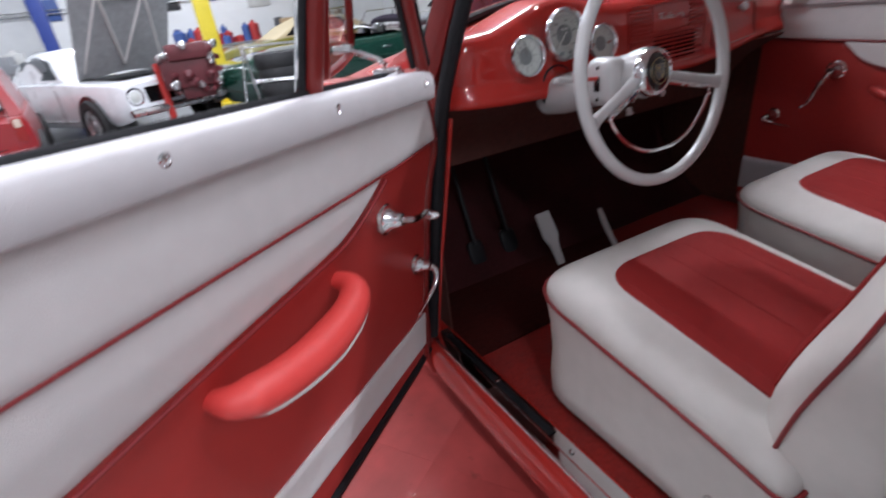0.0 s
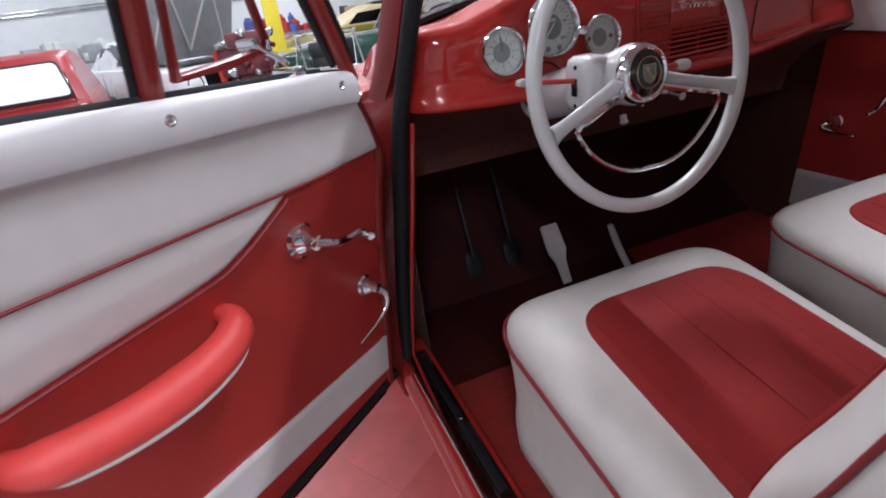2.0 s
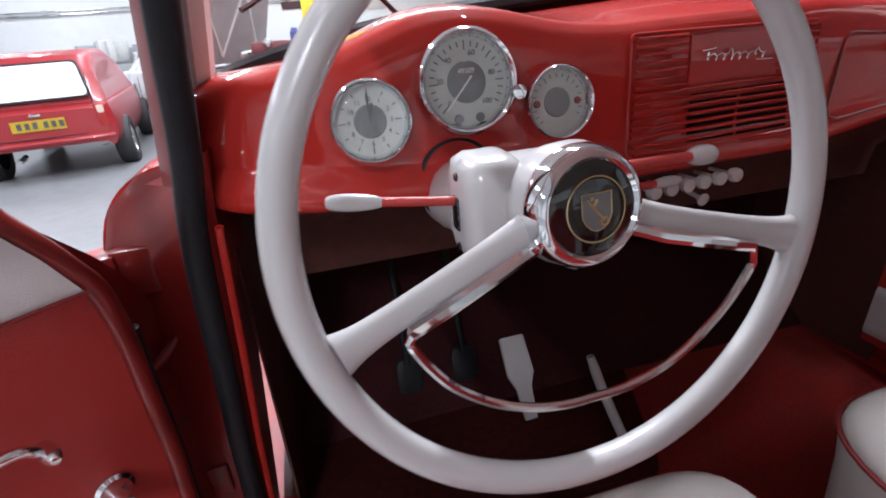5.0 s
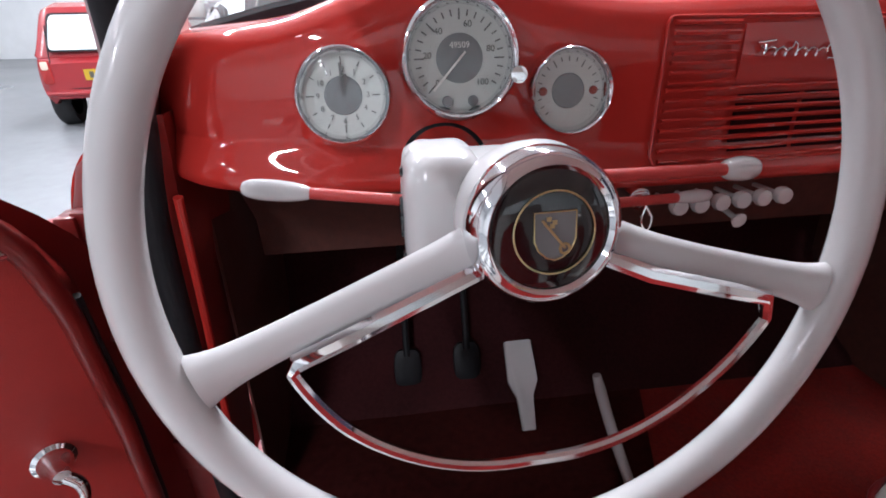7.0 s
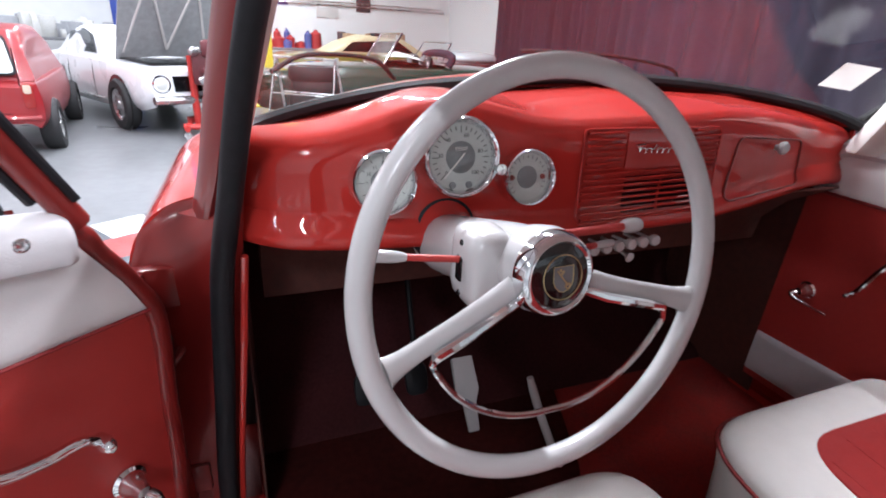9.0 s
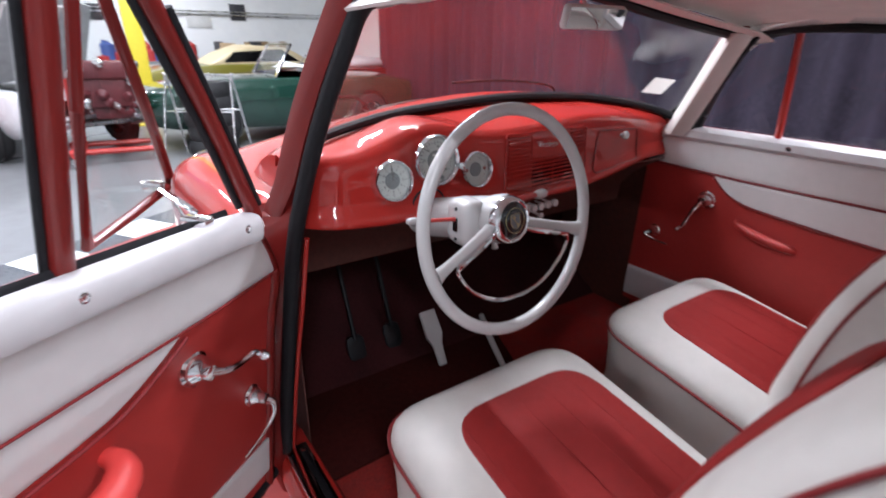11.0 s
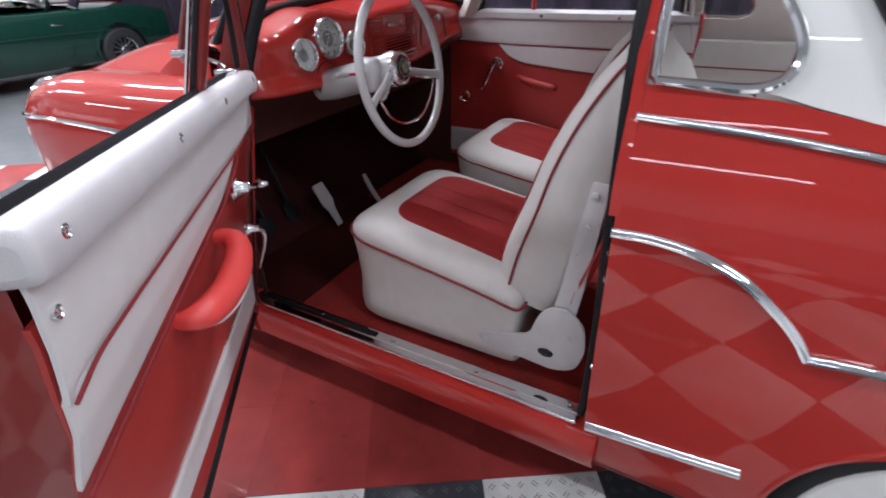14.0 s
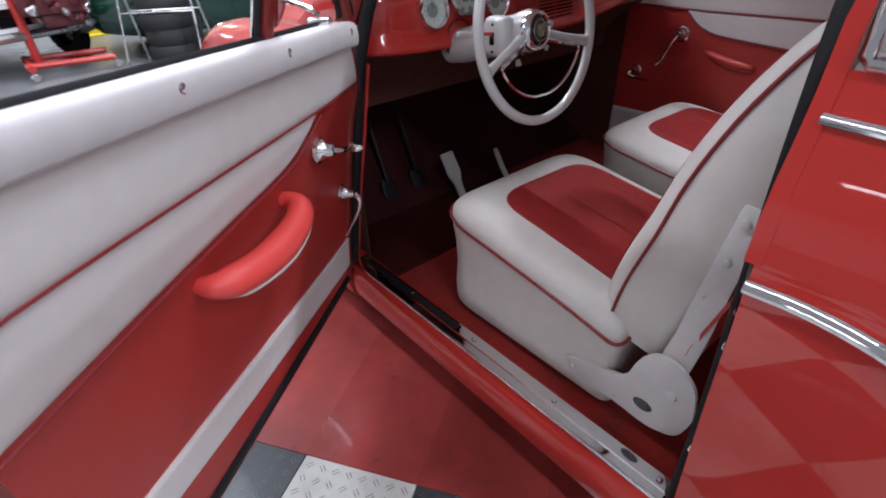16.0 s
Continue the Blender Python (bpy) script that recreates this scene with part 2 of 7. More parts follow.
def to_edge(poly, u, v):
    best, spot = 9.0, (u, v)
    for (a, b), (c, d) in zip(poly, poly[1:] + poly[:1]):
        l2 = (c - a) ** 2 + (d - b) ** 2
        t = max(0, min(1, ((u - a) * (c - a) + (v - b) * (d - b)) / l2)) if l2 else 0
        p = (a + (c - a) * t, b + (d - b) * t)
        q = math.hypot(u - p[0], v - p[1])
        if q < best:
            best, spot = q, p
    return best, spot


def cut_sheet(bm, us, vs, place, holes, thick=0.0, outer=None):
    """A skin over a flat grid, with openings whose rims the grid is drawn to."""
    step = min(us[1] - us[0], vs[1] - vs[0])
    loops = holes + ([outer] if outer else [])
    rows, flat = [], []
    for v in vs:
        row, frow = [], []
        for u in us:
            a, b = u, v
            for h in loops:
                q, spot = to_edge(h, u, v)
                if q < abs(step) * 0.62:
                    a, b = spot
            row.append(place(a, b)), frow.append((a, b))
        rows.append(row), flat.append(frow)

    def keep(i, j):
        cu = sum(flat[i + a][j + b][0] for a in (0, 1) for b in (0, 1)) / 4
        cv = sum(flat[i + a][j + b][1] for a in (0, 1) for b in (0, 1)) / 4
        return not any(inside(h, cu, cv) for h in holes) and (outer is None or inside(outer, cu, cv))

    return sheet(bm, rows, thick, keep)


def steps(a, b, n):
    return [a + (b - a) * k / (n - 1) for k in range(n)]

# ---- the hall ----
HALL = (-9.0, 6.2, -8.0, 14.5, 4.0)
bm = bmesh.new()
box(bm, (HALL[0] - 0.3, HALL[2] - 0.3, -0.25), (HALL[1] + 0.3, HALL[3] + 0.3, -0.012))
floor = tagged(part("floor", bm, CONCRETE), "smooth sealed grey concrete workshop floor", "floor", kind="structure")
for name, lo, hi in (("wall_west", (HALL[0] - 0.25, HALL[2], -0.012), (HALL[0], HALL[3], HALL[4])), ("wall_east", (HALL[1], HALL[2], -0.012), (HALL[1] + 0.25, HALL[3], HALL[4])),
                     ("wall_south", (HALL[0] - 0.25, HALL[2] - 0.25, -0.012), (HALL[1] + 0.25, HALL[2], HALL[4])), ("wall_north", (HALL[0] - 0.25, HALL[3], -0.012), (HALL[1] + 0.25, HALL[3] + 0.25, HALL[4]))):
    bm = bmesh.new()
    box(bm, lo, hi)
    tagged(part(name, bm, WALL_WHITE), "white painted workshop wall", "wall", kind="structure")
bm = bmesh.new()
box(bm, (HALL[0] - 0.25, HALL[2] - 0.25, HALL[4] + 0.004), (HALL[1] + 0.25, HALL[3] + 0.25, HALL[4] + 0.2))
tagged(part("ceiling", bm, CEILING_WHITE), "white flat workshop ceiling", "ceiling", kind="structure")

# ---- the car ----
XC = 0.745
car = thing("vintage_coupe", "red and white vintage two-door coupe with its driver door open", "car")


SIDE = [(0.20, 0.00), (0.26, -0.022), (0.35, -0.036), (0.5, -0.050), (0.7, -0.060), (0.88, -0.066), (0.94, -0.061), (0.98, -0.052), (1.01, -0.041), (1.04, -0.026), (1.07, -0.009), (1.10, 0.003), (1.13, 0.010), (1.2, 0.026), (1.28, 0.056), (1.35, 0.095), (1.40, 0.14), (1.44, 0.21), (1.465, 0.29), (1.485, 0.42), (1.495, 0.58), (1.50, 0.745)]


def side_x(z, y=-1.3):
    """How far out the body's side stands at a height."""
    x = sum(lerp_table(SIDE, z + d) for d in (-0.03, -0.015, 0, 0.015, 0.03)) / 5
    return x + max(0.0, -1.75 - y) ** 2 * 0.10


def mirror(p):
    return Vector((2 * XC - p[0], p[1], p[2]))


def both(name, mat, build, label="", parent=None, smooth=40):
    """Builds a side piece, and its mirror image on the other side."""
    for at in (Vector, mirror):
        bm = bmesh.new()
        build(bm, at)
        part(name, bm, mat, parent or car, label, smooth)


# floor pan and carpets
bm = bmesh.new()
box(bm, (0.0, -2.9, 0.20), (2 * XC, 0.62, 0.31))
part("floor_pan", bm, DARKER_RED, car)
bm = bmesh.new()
xs, ys = steps(0.035, 1.455, 50), steps(-2.0, 0.26, 60)
sheet(bm, [[Vector((x, y, 0.322 + 0.003 * noise.noise((x * 9, y * 9, 0)))) for x in xs] for y in ys], 0.008)
part("carpet", bm, RED_CARPET, car, "red carpet on the car floor")
# the red carpet carried on, coloured near black to paint the footwell's shade
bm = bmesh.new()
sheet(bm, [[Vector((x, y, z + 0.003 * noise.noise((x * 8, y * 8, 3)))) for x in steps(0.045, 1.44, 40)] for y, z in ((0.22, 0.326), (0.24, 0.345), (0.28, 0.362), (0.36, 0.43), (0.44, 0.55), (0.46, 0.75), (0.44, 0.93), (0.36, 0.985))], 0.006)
part("footwell_lining", bm, SHADED_CARPET, car, "carpet of the footwell and bulkhead, painted dark for the shade there")
# added dark sheet over the red carpet; its colour stands in for shade
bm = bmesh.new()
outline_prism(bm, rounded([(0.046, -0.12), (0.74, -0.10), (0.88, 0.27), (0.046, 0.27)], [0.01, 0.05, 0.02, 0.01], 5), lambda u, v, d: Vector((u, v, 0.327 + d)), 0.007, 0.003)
part("footwell_shade_sheet", bm, FOOTWELL_SHADE, car, "dark sheet painted as the shade on the carpet under the pedals")


def sill(bm, at):
    prof = [(-0.030, 0.338), (-0.044, 0.325), (-0.050, 0.29), (-0.044, 0.245), (-0.025, 0.212), (0.02, 0.20), (0.055, 0.20), (0.055, 0.325), (0.045, 0.338)]
    rows = [[at((x, y, z)) for x, z in prof + prof[:1]] for y in steps(0.10, -1.13, 30)]
    sheet(bm, rows)


both("rocker_panel", RED_PAINT, sill)
bm = bmesh.new()
prof = [(x + 0.012, z) for x, z in ((-0.034, 0.330), (-0.036, 0.341), (-0.031, 0.347), (-0.012, 0.348), (-0.010, 0.351), (0.020, 0.351), (0.023, 0.346), (0.023, 0.336), (-0.028, 0.336))]
sheet(bm, [[Vector((x, y, z)) for x, z in prof + prof[:1]] for y in steps(0.03, -1.075, 40)])
scuff = part("scuff_plate", bm, CHROME, car, "polished chrome door sill plate")
bm = bmesh.new()
sheet(bm, [[Vector((x + 0.012, y, z)) for x, z in ((-0.006, 0.3515), (-0.004, 0.3535), (0.004, 0.3545), (0.012, 0.3535), (0.014, 0.3515))] for y in steps(0.01, -0.46, 20)])
part("rubber_insert", bm, RUBBER, scuff)
bm = bmesh.new()
tube(bm, [(-0.023, y, 0.3475) for y in steps(0.03, -1.075, 12)], 0.0046, 10)
part("bright_edge", bm, CHROME, scuff)
for y in (0.0, -0.25, -0.52, -0.79, -1.05):
    bm = bmesh.new()
    lathe(bm, [(0.0065, 0), (0.006, 0.002), (0.003, 0.0035), (0, 0.004)], Matrix.Translation((0.016, y, 0.353)), 12)
    part("screw", bm, CHROME, scuff)

# posts of the door opening


HALF = [(-0.050, 0.24), (-0.072, 0.34), (-0.092, 0.52), (-0.106, 0.70), (-0.112, 0.86), (-0.106, 0.935), (-0.084, 0.995), (-0.040, 1.034), (0.030, 1.050), (0.10, 1.056), (0.25, 1.120), (0.42, 1.174), (0.58, 1.202), (XC, 1.212)]


def hinge_post(bm, at):
    rows = []
    for k, (x, z) in enumerate(HALF[:9]):
        zi = (0.24, 0.34, 0.52, 0.70, 0.86, 0.94, 0.99, 1.03, 1.07)[k]
        xi = lerp_table([(0.24, -0.028), (0.36, -0.016), (0.6, 0.006), (0.8, 0.026), (0.95, 0.040), (1.07, 0.054)], zi)
        yi = lerp_table([(0.24, 0.034), (0.36, 0.022), (0.6, -0.014), (0.8, -0.050), (0.95, -0.078), (1.07, -0.098)], zi)
        edge = Vector((x, 0.006, z))
        face = Vector((x + 0.010 * (1 if x < 0 else 0), -0.004, z - (0.010 if z > 0.95 else 0)))
        inner = Vector((xi, yi, zi))
        row = [edge, edge.lerp(face, 0.6) + Vector((-0.001, -0.002, 0.001))] + [face.lerp(inner, t) for t in steps(0, 1, 5)]
        row += [Vector((xi + 0.010, yi + 0.010, zi)), Vector((xi + 0.014, 0.12, zi))]
        rows.append([at(p) for p in row])
    sheet(bm, rows)


both("hinge_post", DARKER_RED, hinge_post)
bm = bmesh.new()
tube(bm, curve_through([(-0.003, 0.030, 0.35), (0.018, -0.013, 0.6), (0.039, -0.050, 0.8), (0.056, -0.082, 0.98)], 6), 0.0055, 8)
part("kick_trim", bm, RED_PAINT, car)
SEAL = [(-0.024, 0.020, 0.36), (-0.012, -0.012, 0.55), (0.006, -0.046, 0.75), (0.024, -0.080, 0.95), (0.048, -0.105, 1.08), (0.074, -0.16, 1.22), (0.105, -0.22, 1.35), (0.127, -0.272, 1.428), (0.147, -0.42, 1.458), (0.152, -0.70, 1.454), (0.145, -0.92, 1.430), (0.108, -1.052, 1.398), (0.086, -1.072, 1.355), (0.030, -1.074, 1.18), (0.004, -1.080, 0.92), (-0.006, -1.088, 0.65), (-0.004, -1.086, 0.42), (0.0, -1.08, 0.36)]
FAR_SEAL = SEAL[:6] + [(0.100, -0.22, 1.345), (0.125, -0.31, 1.400), (0.138, -0.48, 1.420), (0.140, -0.66, 1.412), (0.130, -0.84, 1.402), (0.112, -0.955, 1.378), (0.080, -0.982, 1.30), (0.030, -1.0, 1.13), (0.004, -1.03, 0.92)] + SEAL[15:]



def seal_line(at):
    return FAR_SEAL if at is mirror else SEAL


def seal(bm, at):
    line = curve_through(seal_line(at), 6)
    tube(bm, [at(p) for p in line], [0.0165 if p.y > -0.25 else 0.0118 + 0.0047 * max(0.0, (p.y + 0.6) / 0.35) for p in line], 10)


both("door_seal", RUBBER, seal, "black rubber door seal")


def lock_post(bm, at):
    rows = []
    for x, y, z in curve_through(seal_line(at)[11:], 3):
        xo = side_x(z) + 0.004
        deep = 0.022 if z > 1.08 or at is mirror else 0.14
        rows.append([at(p) for p in ((xo, y - 0.012, z), (x + 0.028, y - 0.004, z), (x + 0.05, y - 0.012, z), (x + 0.06, y - deep, z), (xo + 0.01, y - deep, z))])
    sheet(bm, rows)


for at, paint in ((Vector, DARKER_RED), (mirror, HEADLINER)):
    bm = bmesh.new()
    lock_post(bm, at)
    part("lock_post", bm, paint, car)
bm = bmesh.new()
sheet(bm, [[mirror((x, y, z)) for x, z in ((side_x(1.0) + 0.03, 1.0), (side_x(1.15) + 0.025, 1.15), (side_x(1.25) + 0.025, 1.25), (side_x(1.34) + 0.025, 1.34), (side_x(1.42) + 0.02, 1.42))] for y in (-0.965, -0.99, -1.01, -1.034)], 0.004)
part("post_cover", bm, HEADLINER, car)


def post_skin(bm, at):
    rows = []
    for x, y, z in curve_through(seal_line(at)[11:15], 6):
        rows.append([at((side_x(z) - 0.001, y + d, z)) for d in (-0.006, -0.013, -0.020, -0.026)])
    sheet(bm, rows, 0.004)


both("post_skin", RED_PAINT, post_skin)
bm = bmesh.new()
box(bm, (-0.028, -1.104, 0.83), (0.0, -1.088, 0.90), 0.004)
striker = part("striker_plate", bm, CHROME, car)
for z in (0.55, 0.78, 0.84, 1.0, 1.03):
    bm = bmesh.new()
    lathe(bm, [(0.007, 0), (0.006, 0.003), (0.0, 0.004)], facing((side_x(z) + 0.012, -1.096, z), (0, 1, 0)), 10)
    part("screw", bm, CHROME, striker)



def spaced(line, gap):
    """Leaves out points that lie closer than a gap to the one before."""
    out = [line[0]]
    for p in line[1:]:
        if math.dist(p, out[-1]) > gap:
            out.append(p)
    return out


# quarter panels: red below, white roof above
ARCH = [(-1.785 + 0.325 * math.cos(a), 0.315 + 0.335 * math.sin(a)) for a in steps(-0.6, math.pi + 0.6, 40)]
WINDOW = spaced(rounded([(-1.112, 1.137), (-1.103, 1.352), (-1.135, 1.352), (-1.182, 1.330), (-1.240, 1.285), (-1.280, 1.240), (-1.303, 1.198), (-1.302, 1.164), (-1.284, 1.143), (-1.250, 1.134)], [0.006, 0.008, 0.02, 0.03, 0.04, 0.04, 0.03, 0.02, 0.02, 0.02], 4), 0.007)
FAR_WINDOW = [(-1.035 + (y + 1.104) * 0.95, 1.082 + (z - 1.132) * 0.85) for y, z in WINDOW]
SCREEN_SIDE = [(-0.008, -1.63, 1.050), (-0.004, -1.535, 1.084), (0.010, -1.467, 1.152), (0.028, -1.418, 1.211), (0.050, -1.375, 1.267), (0.085, -1.345, 1.33), (0.15, -1.340, 1.405), (0.25, -1.36, 1.455)]


def belt(y):
    return lerp_table([(-2.6, 1.0), (-2.0, 1.03), (-1.6, 1.062), (-1.485, 1.089), (-1.30, 1.120), (-1.1, 1.130)], y)


def quarter(bm, at):
    top = 0.06 if at is mirror else 0.0
    cut_sheet(bm, steps(-2.6, -1.098, 84), steps(0.225, 1.118, 50), lambda y, z: at((side_x(0.225 + (z - 0.225) * (belt(y) - top - 0.225) / 0.893), y, 0.225 + (z - 0.225) * (belt(y) - top - 0.225) / 0.893)), [ARCH], 0.006)


both("rear_quarter_panel", RED_PAINT, quarter)


def roof_side(bm, at):
    edge = [(y, z) for x, y, z in curve_through(SCREEN_SIDE[1:7], 4)]
    window = FAR_WINDOW if at is mirror else WINDOW
    rim = [p for p in window if p[0] < window[0][0] - 0.03 or p[1] > 1.25]
    front = max(p[0] for p in rim) + 0.004
    region = [(front, rim[0][1])] + rim[:-2] + ([(-1.31, 1.1225), (-1.335, 1.1165), (-1.42, 1.100)] if at is Vector else [(-1.21, 1.06), (-1.30, 1.06), (-1.44, 1.06)]) + edge + [(front, 1.425)]
    cut_sheet(bm, steps(-1.56, -1.03, 72), steps(1.04, 1.43, 54), lambda y, z: at((side_x(z, y) + 0.0015, y, z)), [], 0.006, region)


both("roof_quarter", WHITE_PAINT, roof_side, "white painted roof quarter")


bm = bmesh.new()
rows = []
for y in steps(-0.20, -1.36, 30):
    prof = []
    lift = -0.006 * max(0, (y + 0.55) / 0.35) ** 2 - 0.10 * max(0, (-0.95 - y) / 0.4) ** 2
    half = [(0.10, 1.420), (0.13, 1.444), (0.19, 1.466), (0.27, 1.482), (0.40, 1.498), (0.57, 1.51), (XC, 1.515)]
    pts = half + [(2 * XC - x, z) for x, z in half[-2::-1]]
    rows.append(curve_through([Vector((x, y + 0.07 * (1 - ((x - XC) / 0.65) ** 2) * (1 if y > -0.4 else 0), z + lift)) for x, z in pts], 3))
sheet(bm, rows, 0.006)
part("roof", bm, WHITE_PAINT, car, "white painted steel roof")
bm = bmesh.new()
rows = []
for y in steps(-0.235, -1.36, 30):
    lift = -0.004 * max(0, (y + 0.55) / 0.35) ** 2 - 0.10 * max(0, (-0.95 - y) / 0.4) ** 2
    half = [(0.165, 1.425), (0.21, 1.438), (0.29, 1.452), (0.40, 1.465), (0.57, 1.475), (XC, 1.48)]
    pts = half + [(2 * XC - x, z) for x, z in half[-2::-1]]
    rows.append(curve_through([Vector((x, y + 0.05 * (1 - ((x - XC) / 0.6) ** 2) * (1 if y > -0.4 else 0), z + lift + 0.003 * math.sin(y * 26) ** 8)) for x, z in pts], 3))
sheet(bm, rows, 0.004)
part("headliner", bm, HEADLINER, car, "grey beige cloth headliner")
# wraparound rear screen and tail
side_line = curve_through(SCREEN_SIDE, 5)
rows = []
for k, p in enumerate(side_line):
    t = k / (len(side_line) - 1)
    cy, cz = -2.12 + 0.62 * t, 1.03 + 0.45 * t
    row = []
    for u in steps(-1, 1, 33):
        bow = math.sqrt(max(0.0, 1 - abs(u) ** 2.6))
        row.append(Vector((XC + (XC - p.x) * u, p.y + (cy - p.y) * bow, p.z + (cz - p.z) * bow)))
    rows.append(row)
bm = bmesh.new()
sheet(bm, rows, 0.004)
rear_screen = part("rear_screen", bm, GLASS, car, "curved wraparound rear screen glass")
rear_screen.visible_shadow = False
bm = bmesh.new()
tube(bm, rows[-1], 0.016, 8)
tube(bm, rows[0], 0.016, 8)
part("screen_seal", bm, RUBBER, car)


def screen_edge(bm, at):
    tube(bm, [at(p + Vector((-0.004, 0, 0))) for p in side_line], 0.0165, 8)


both("screen_seal", RUBBER, screen_edge, "thick black rubber rear screen seal")
bm = bmesh.new()
box(bm, (0.10, -2.05, 0.992), (2 * XC - 0.10, -1.50, 1.008), 0.004)
part("rear_shelf", bm, WHITE_VINYL, car)
bm = bmesh.new()
rows = []
for y, drop, pull in ((-2.1, 0.0, 0.0), (-2.3, 0.03, 0.01), (-2.5, 0.09, 0.03), (-2.7, 0.20, 0.08), (-2.82, 0.40, 0.16), (-2.84, 0.62, 0.2), (-2.8, 0.75, 0.2)):
    rows.append([Vector((x, y + 0.12 * ((x - XC) / 0.7) ** 2, 1.04 - drop - 0.10 * ((x - XC) / 0.7) ** 4)) for x in steps(0.0 + pull, 2 * XC - pull, 24)])
sheet(bm, rows, 0.006)
part("boot_lid", bm, RED_PAINT, car)

# chrome trim on the quarter
bm = bmesh.new()


def on_side(y, z, out=0.006):
    return Vector((side_x(z) - out, y, z))


tube(bm, curve_through([on_side(y, z) for y, z in ((-1.098, 0.893), (-1.17, 0.894), (-1.245, 0.882), (-1.31, 0.855), (-1.365, 0.812), (-1.405, 0.772), (-1.432, 0.732))], 6), 0.0095, 8, flat=0.7)
tube(bm, curve_through([on_side(y, z) for y, z in ((-1.432, 0.734), (-1.52, 0.742), (-1.8, 0.75), (-2.2, 0.74), (-2.5, 0.70))], 6), 0.0085, 8, flat=0.7)
part("arch_trim", bm, CHROME, car, "bright chrome trim over the wheel arch")
bm = bmesh.new()
tube(bm, curve_through([on_side(y, z) for y, z in ((-1.098, 1.083), (-1.3, 1.073), (-1.493, 1.055), (-1.7, 1.03), (-2.0, 0.99), (-2.5, 0.94))], 6), 0.0065, 8, flat=0.8)
part("belt_trim", bm, CHROME, car)
bm = bmesh.new()
tube(bm, curve_through([on_side(y, z, 0.005) for y, z in ((-1.102, 0.372), (-1.2, 0.380), (-1.3, 0.389), (-1.412, 0.402))], 5), 0.0115, 8, flat=0.7)
part("sill_trim", bm, CHROME, car)
bm = bmesh.new()
tube(bm, [Vector((side_x(z) + 0.002, y, z)) for y, z in ARCH], 0.007, 8)
part("arch_lip", bm, RED_PAINT, car)
bm = bmesh.new()
sheet(bm, [[Vector((x, y * k - 1.785 * (1 - k), z * k + 0.315 * (1 - k))) for y, z in ARCH] for x, k in ((-0.042, 1.0), (0.0, 1.0), (0.047, 0.99), (0.048, 0.6), (0.0485, 0.1))])
part("wheel_housing", bm, TYRE, car, "black underside of the wheel arch")
for at, line in ((Vector, WINDOW), (mirror, FAR_WINDOW)):
    pts = [at((side_x(z) - 0.004, y, z)) for y, z in line]
    bm = bmesh.new()
    tube(bm, pts, 0.0085, 8, closed=True, up=(1, 0, 0))
    qw = part("quarter_window", bm, CHROME, car, "chrome framed rear quarter window")
    bm = bmesh.new()
    bm.faces.new([bm.verts.new(p) for p in pts])
    part("pane", bm, THIN_GLASS, qw).visible_shadow = False
# drip moulding that runs from the post over the window
bm = bmesh.new()
drip = [(-1.02, 1.435), (-1.075, 1.405), (-1.125, 1.378), (-1.17, 1.338), (-1.215, 1.290)]
tube(bm, curve_through([(side_x(z) - 0.006, y, z) for y, z in drip], 5), 0.0055, 8)
part("drip_moulding", bm, CHROME, car, "bright roof drip moulding")
bm = bmesh.new()
tube(bm, curve_through([(side_x(z) - 0.003, y + 0.014, z - 0.008) for y, z in drip], 5), 0.0055, 8)
part("drip_moulding", bm, RUBBER, car)


def wheel(at, out=-1, hub=CHROME, wall=WHITE_WALL, radius=0.315, width=0.15, parent=None):
    m = facing(at, (out, 0, 0))
    bm = bmesh.new()
    w = width / 2
    lathe(bm, [(radius * 0.64, w * 0.85), (radius * 0.68, w), (radius * 0.90, w * 0.98), (radius * 0.97, w * 0.8), (radius, w * 0.5), (radius, -w * 0.5), (radius * 0.97, -w * 0.8), (radius * 0.9, -w), (radius * 0.64, -w * 0.85)], m, 44)
    tyre = part("wheel", bm, TYRE, parent)
    if wall is not None:
        bm = bmesh.new()
        lathe(bm, [(radius * 0.655, w * 0.90), (radius * 0.68, w + 0.003), (radius * 0.86, w + 0.003), (radius * 0.875, w * 0.98)], m, 44)
        part("whitewall", bm, wall, tyre)
    bm = bmesh.new()
    lathe(bm, [(radius * 0.66, w * 0.86), (radius * 0.62, w * 0.75), (radius * 0.55, w * 0.45), (radius * 0.42, w * 0.5), (radius * 0.36, w * 0.55)], m, 40)
    part("rim", bm, wall or DULL_METAL, tyre)
    bm = bmesh.new()
    lathe(bm, [(radius * 0.40, w * 0.5), (radius * 0.38, w * 0.72), (radius * 0.28, w * 0.95), (radius * 0.12, w * 1.1), (0, w * 1.14)], m, 32)
    part("hubcap", bm, hub, tyre)
    return tyre


wheel((0.058, -1.785, 0.298), radius=0.31, parent=car)
wheel((0.055, 0.68, 0.315), parent=car)
wheel((2 * XC - 0.075, -1.715, 0.315), 1, parent=car)
wheel((2 * XC - 0.055, 0.68, 0.315), 1, parent=car)

# front body: fenders, bonnet and nose in stations along the car
FRONT_ARCH = [(0.68 + 0.34 * math.cos(a), 0.29 + 0.34 * math.sin(a)) for a in steps(-0.5, math.pi + 0.5, 40)]


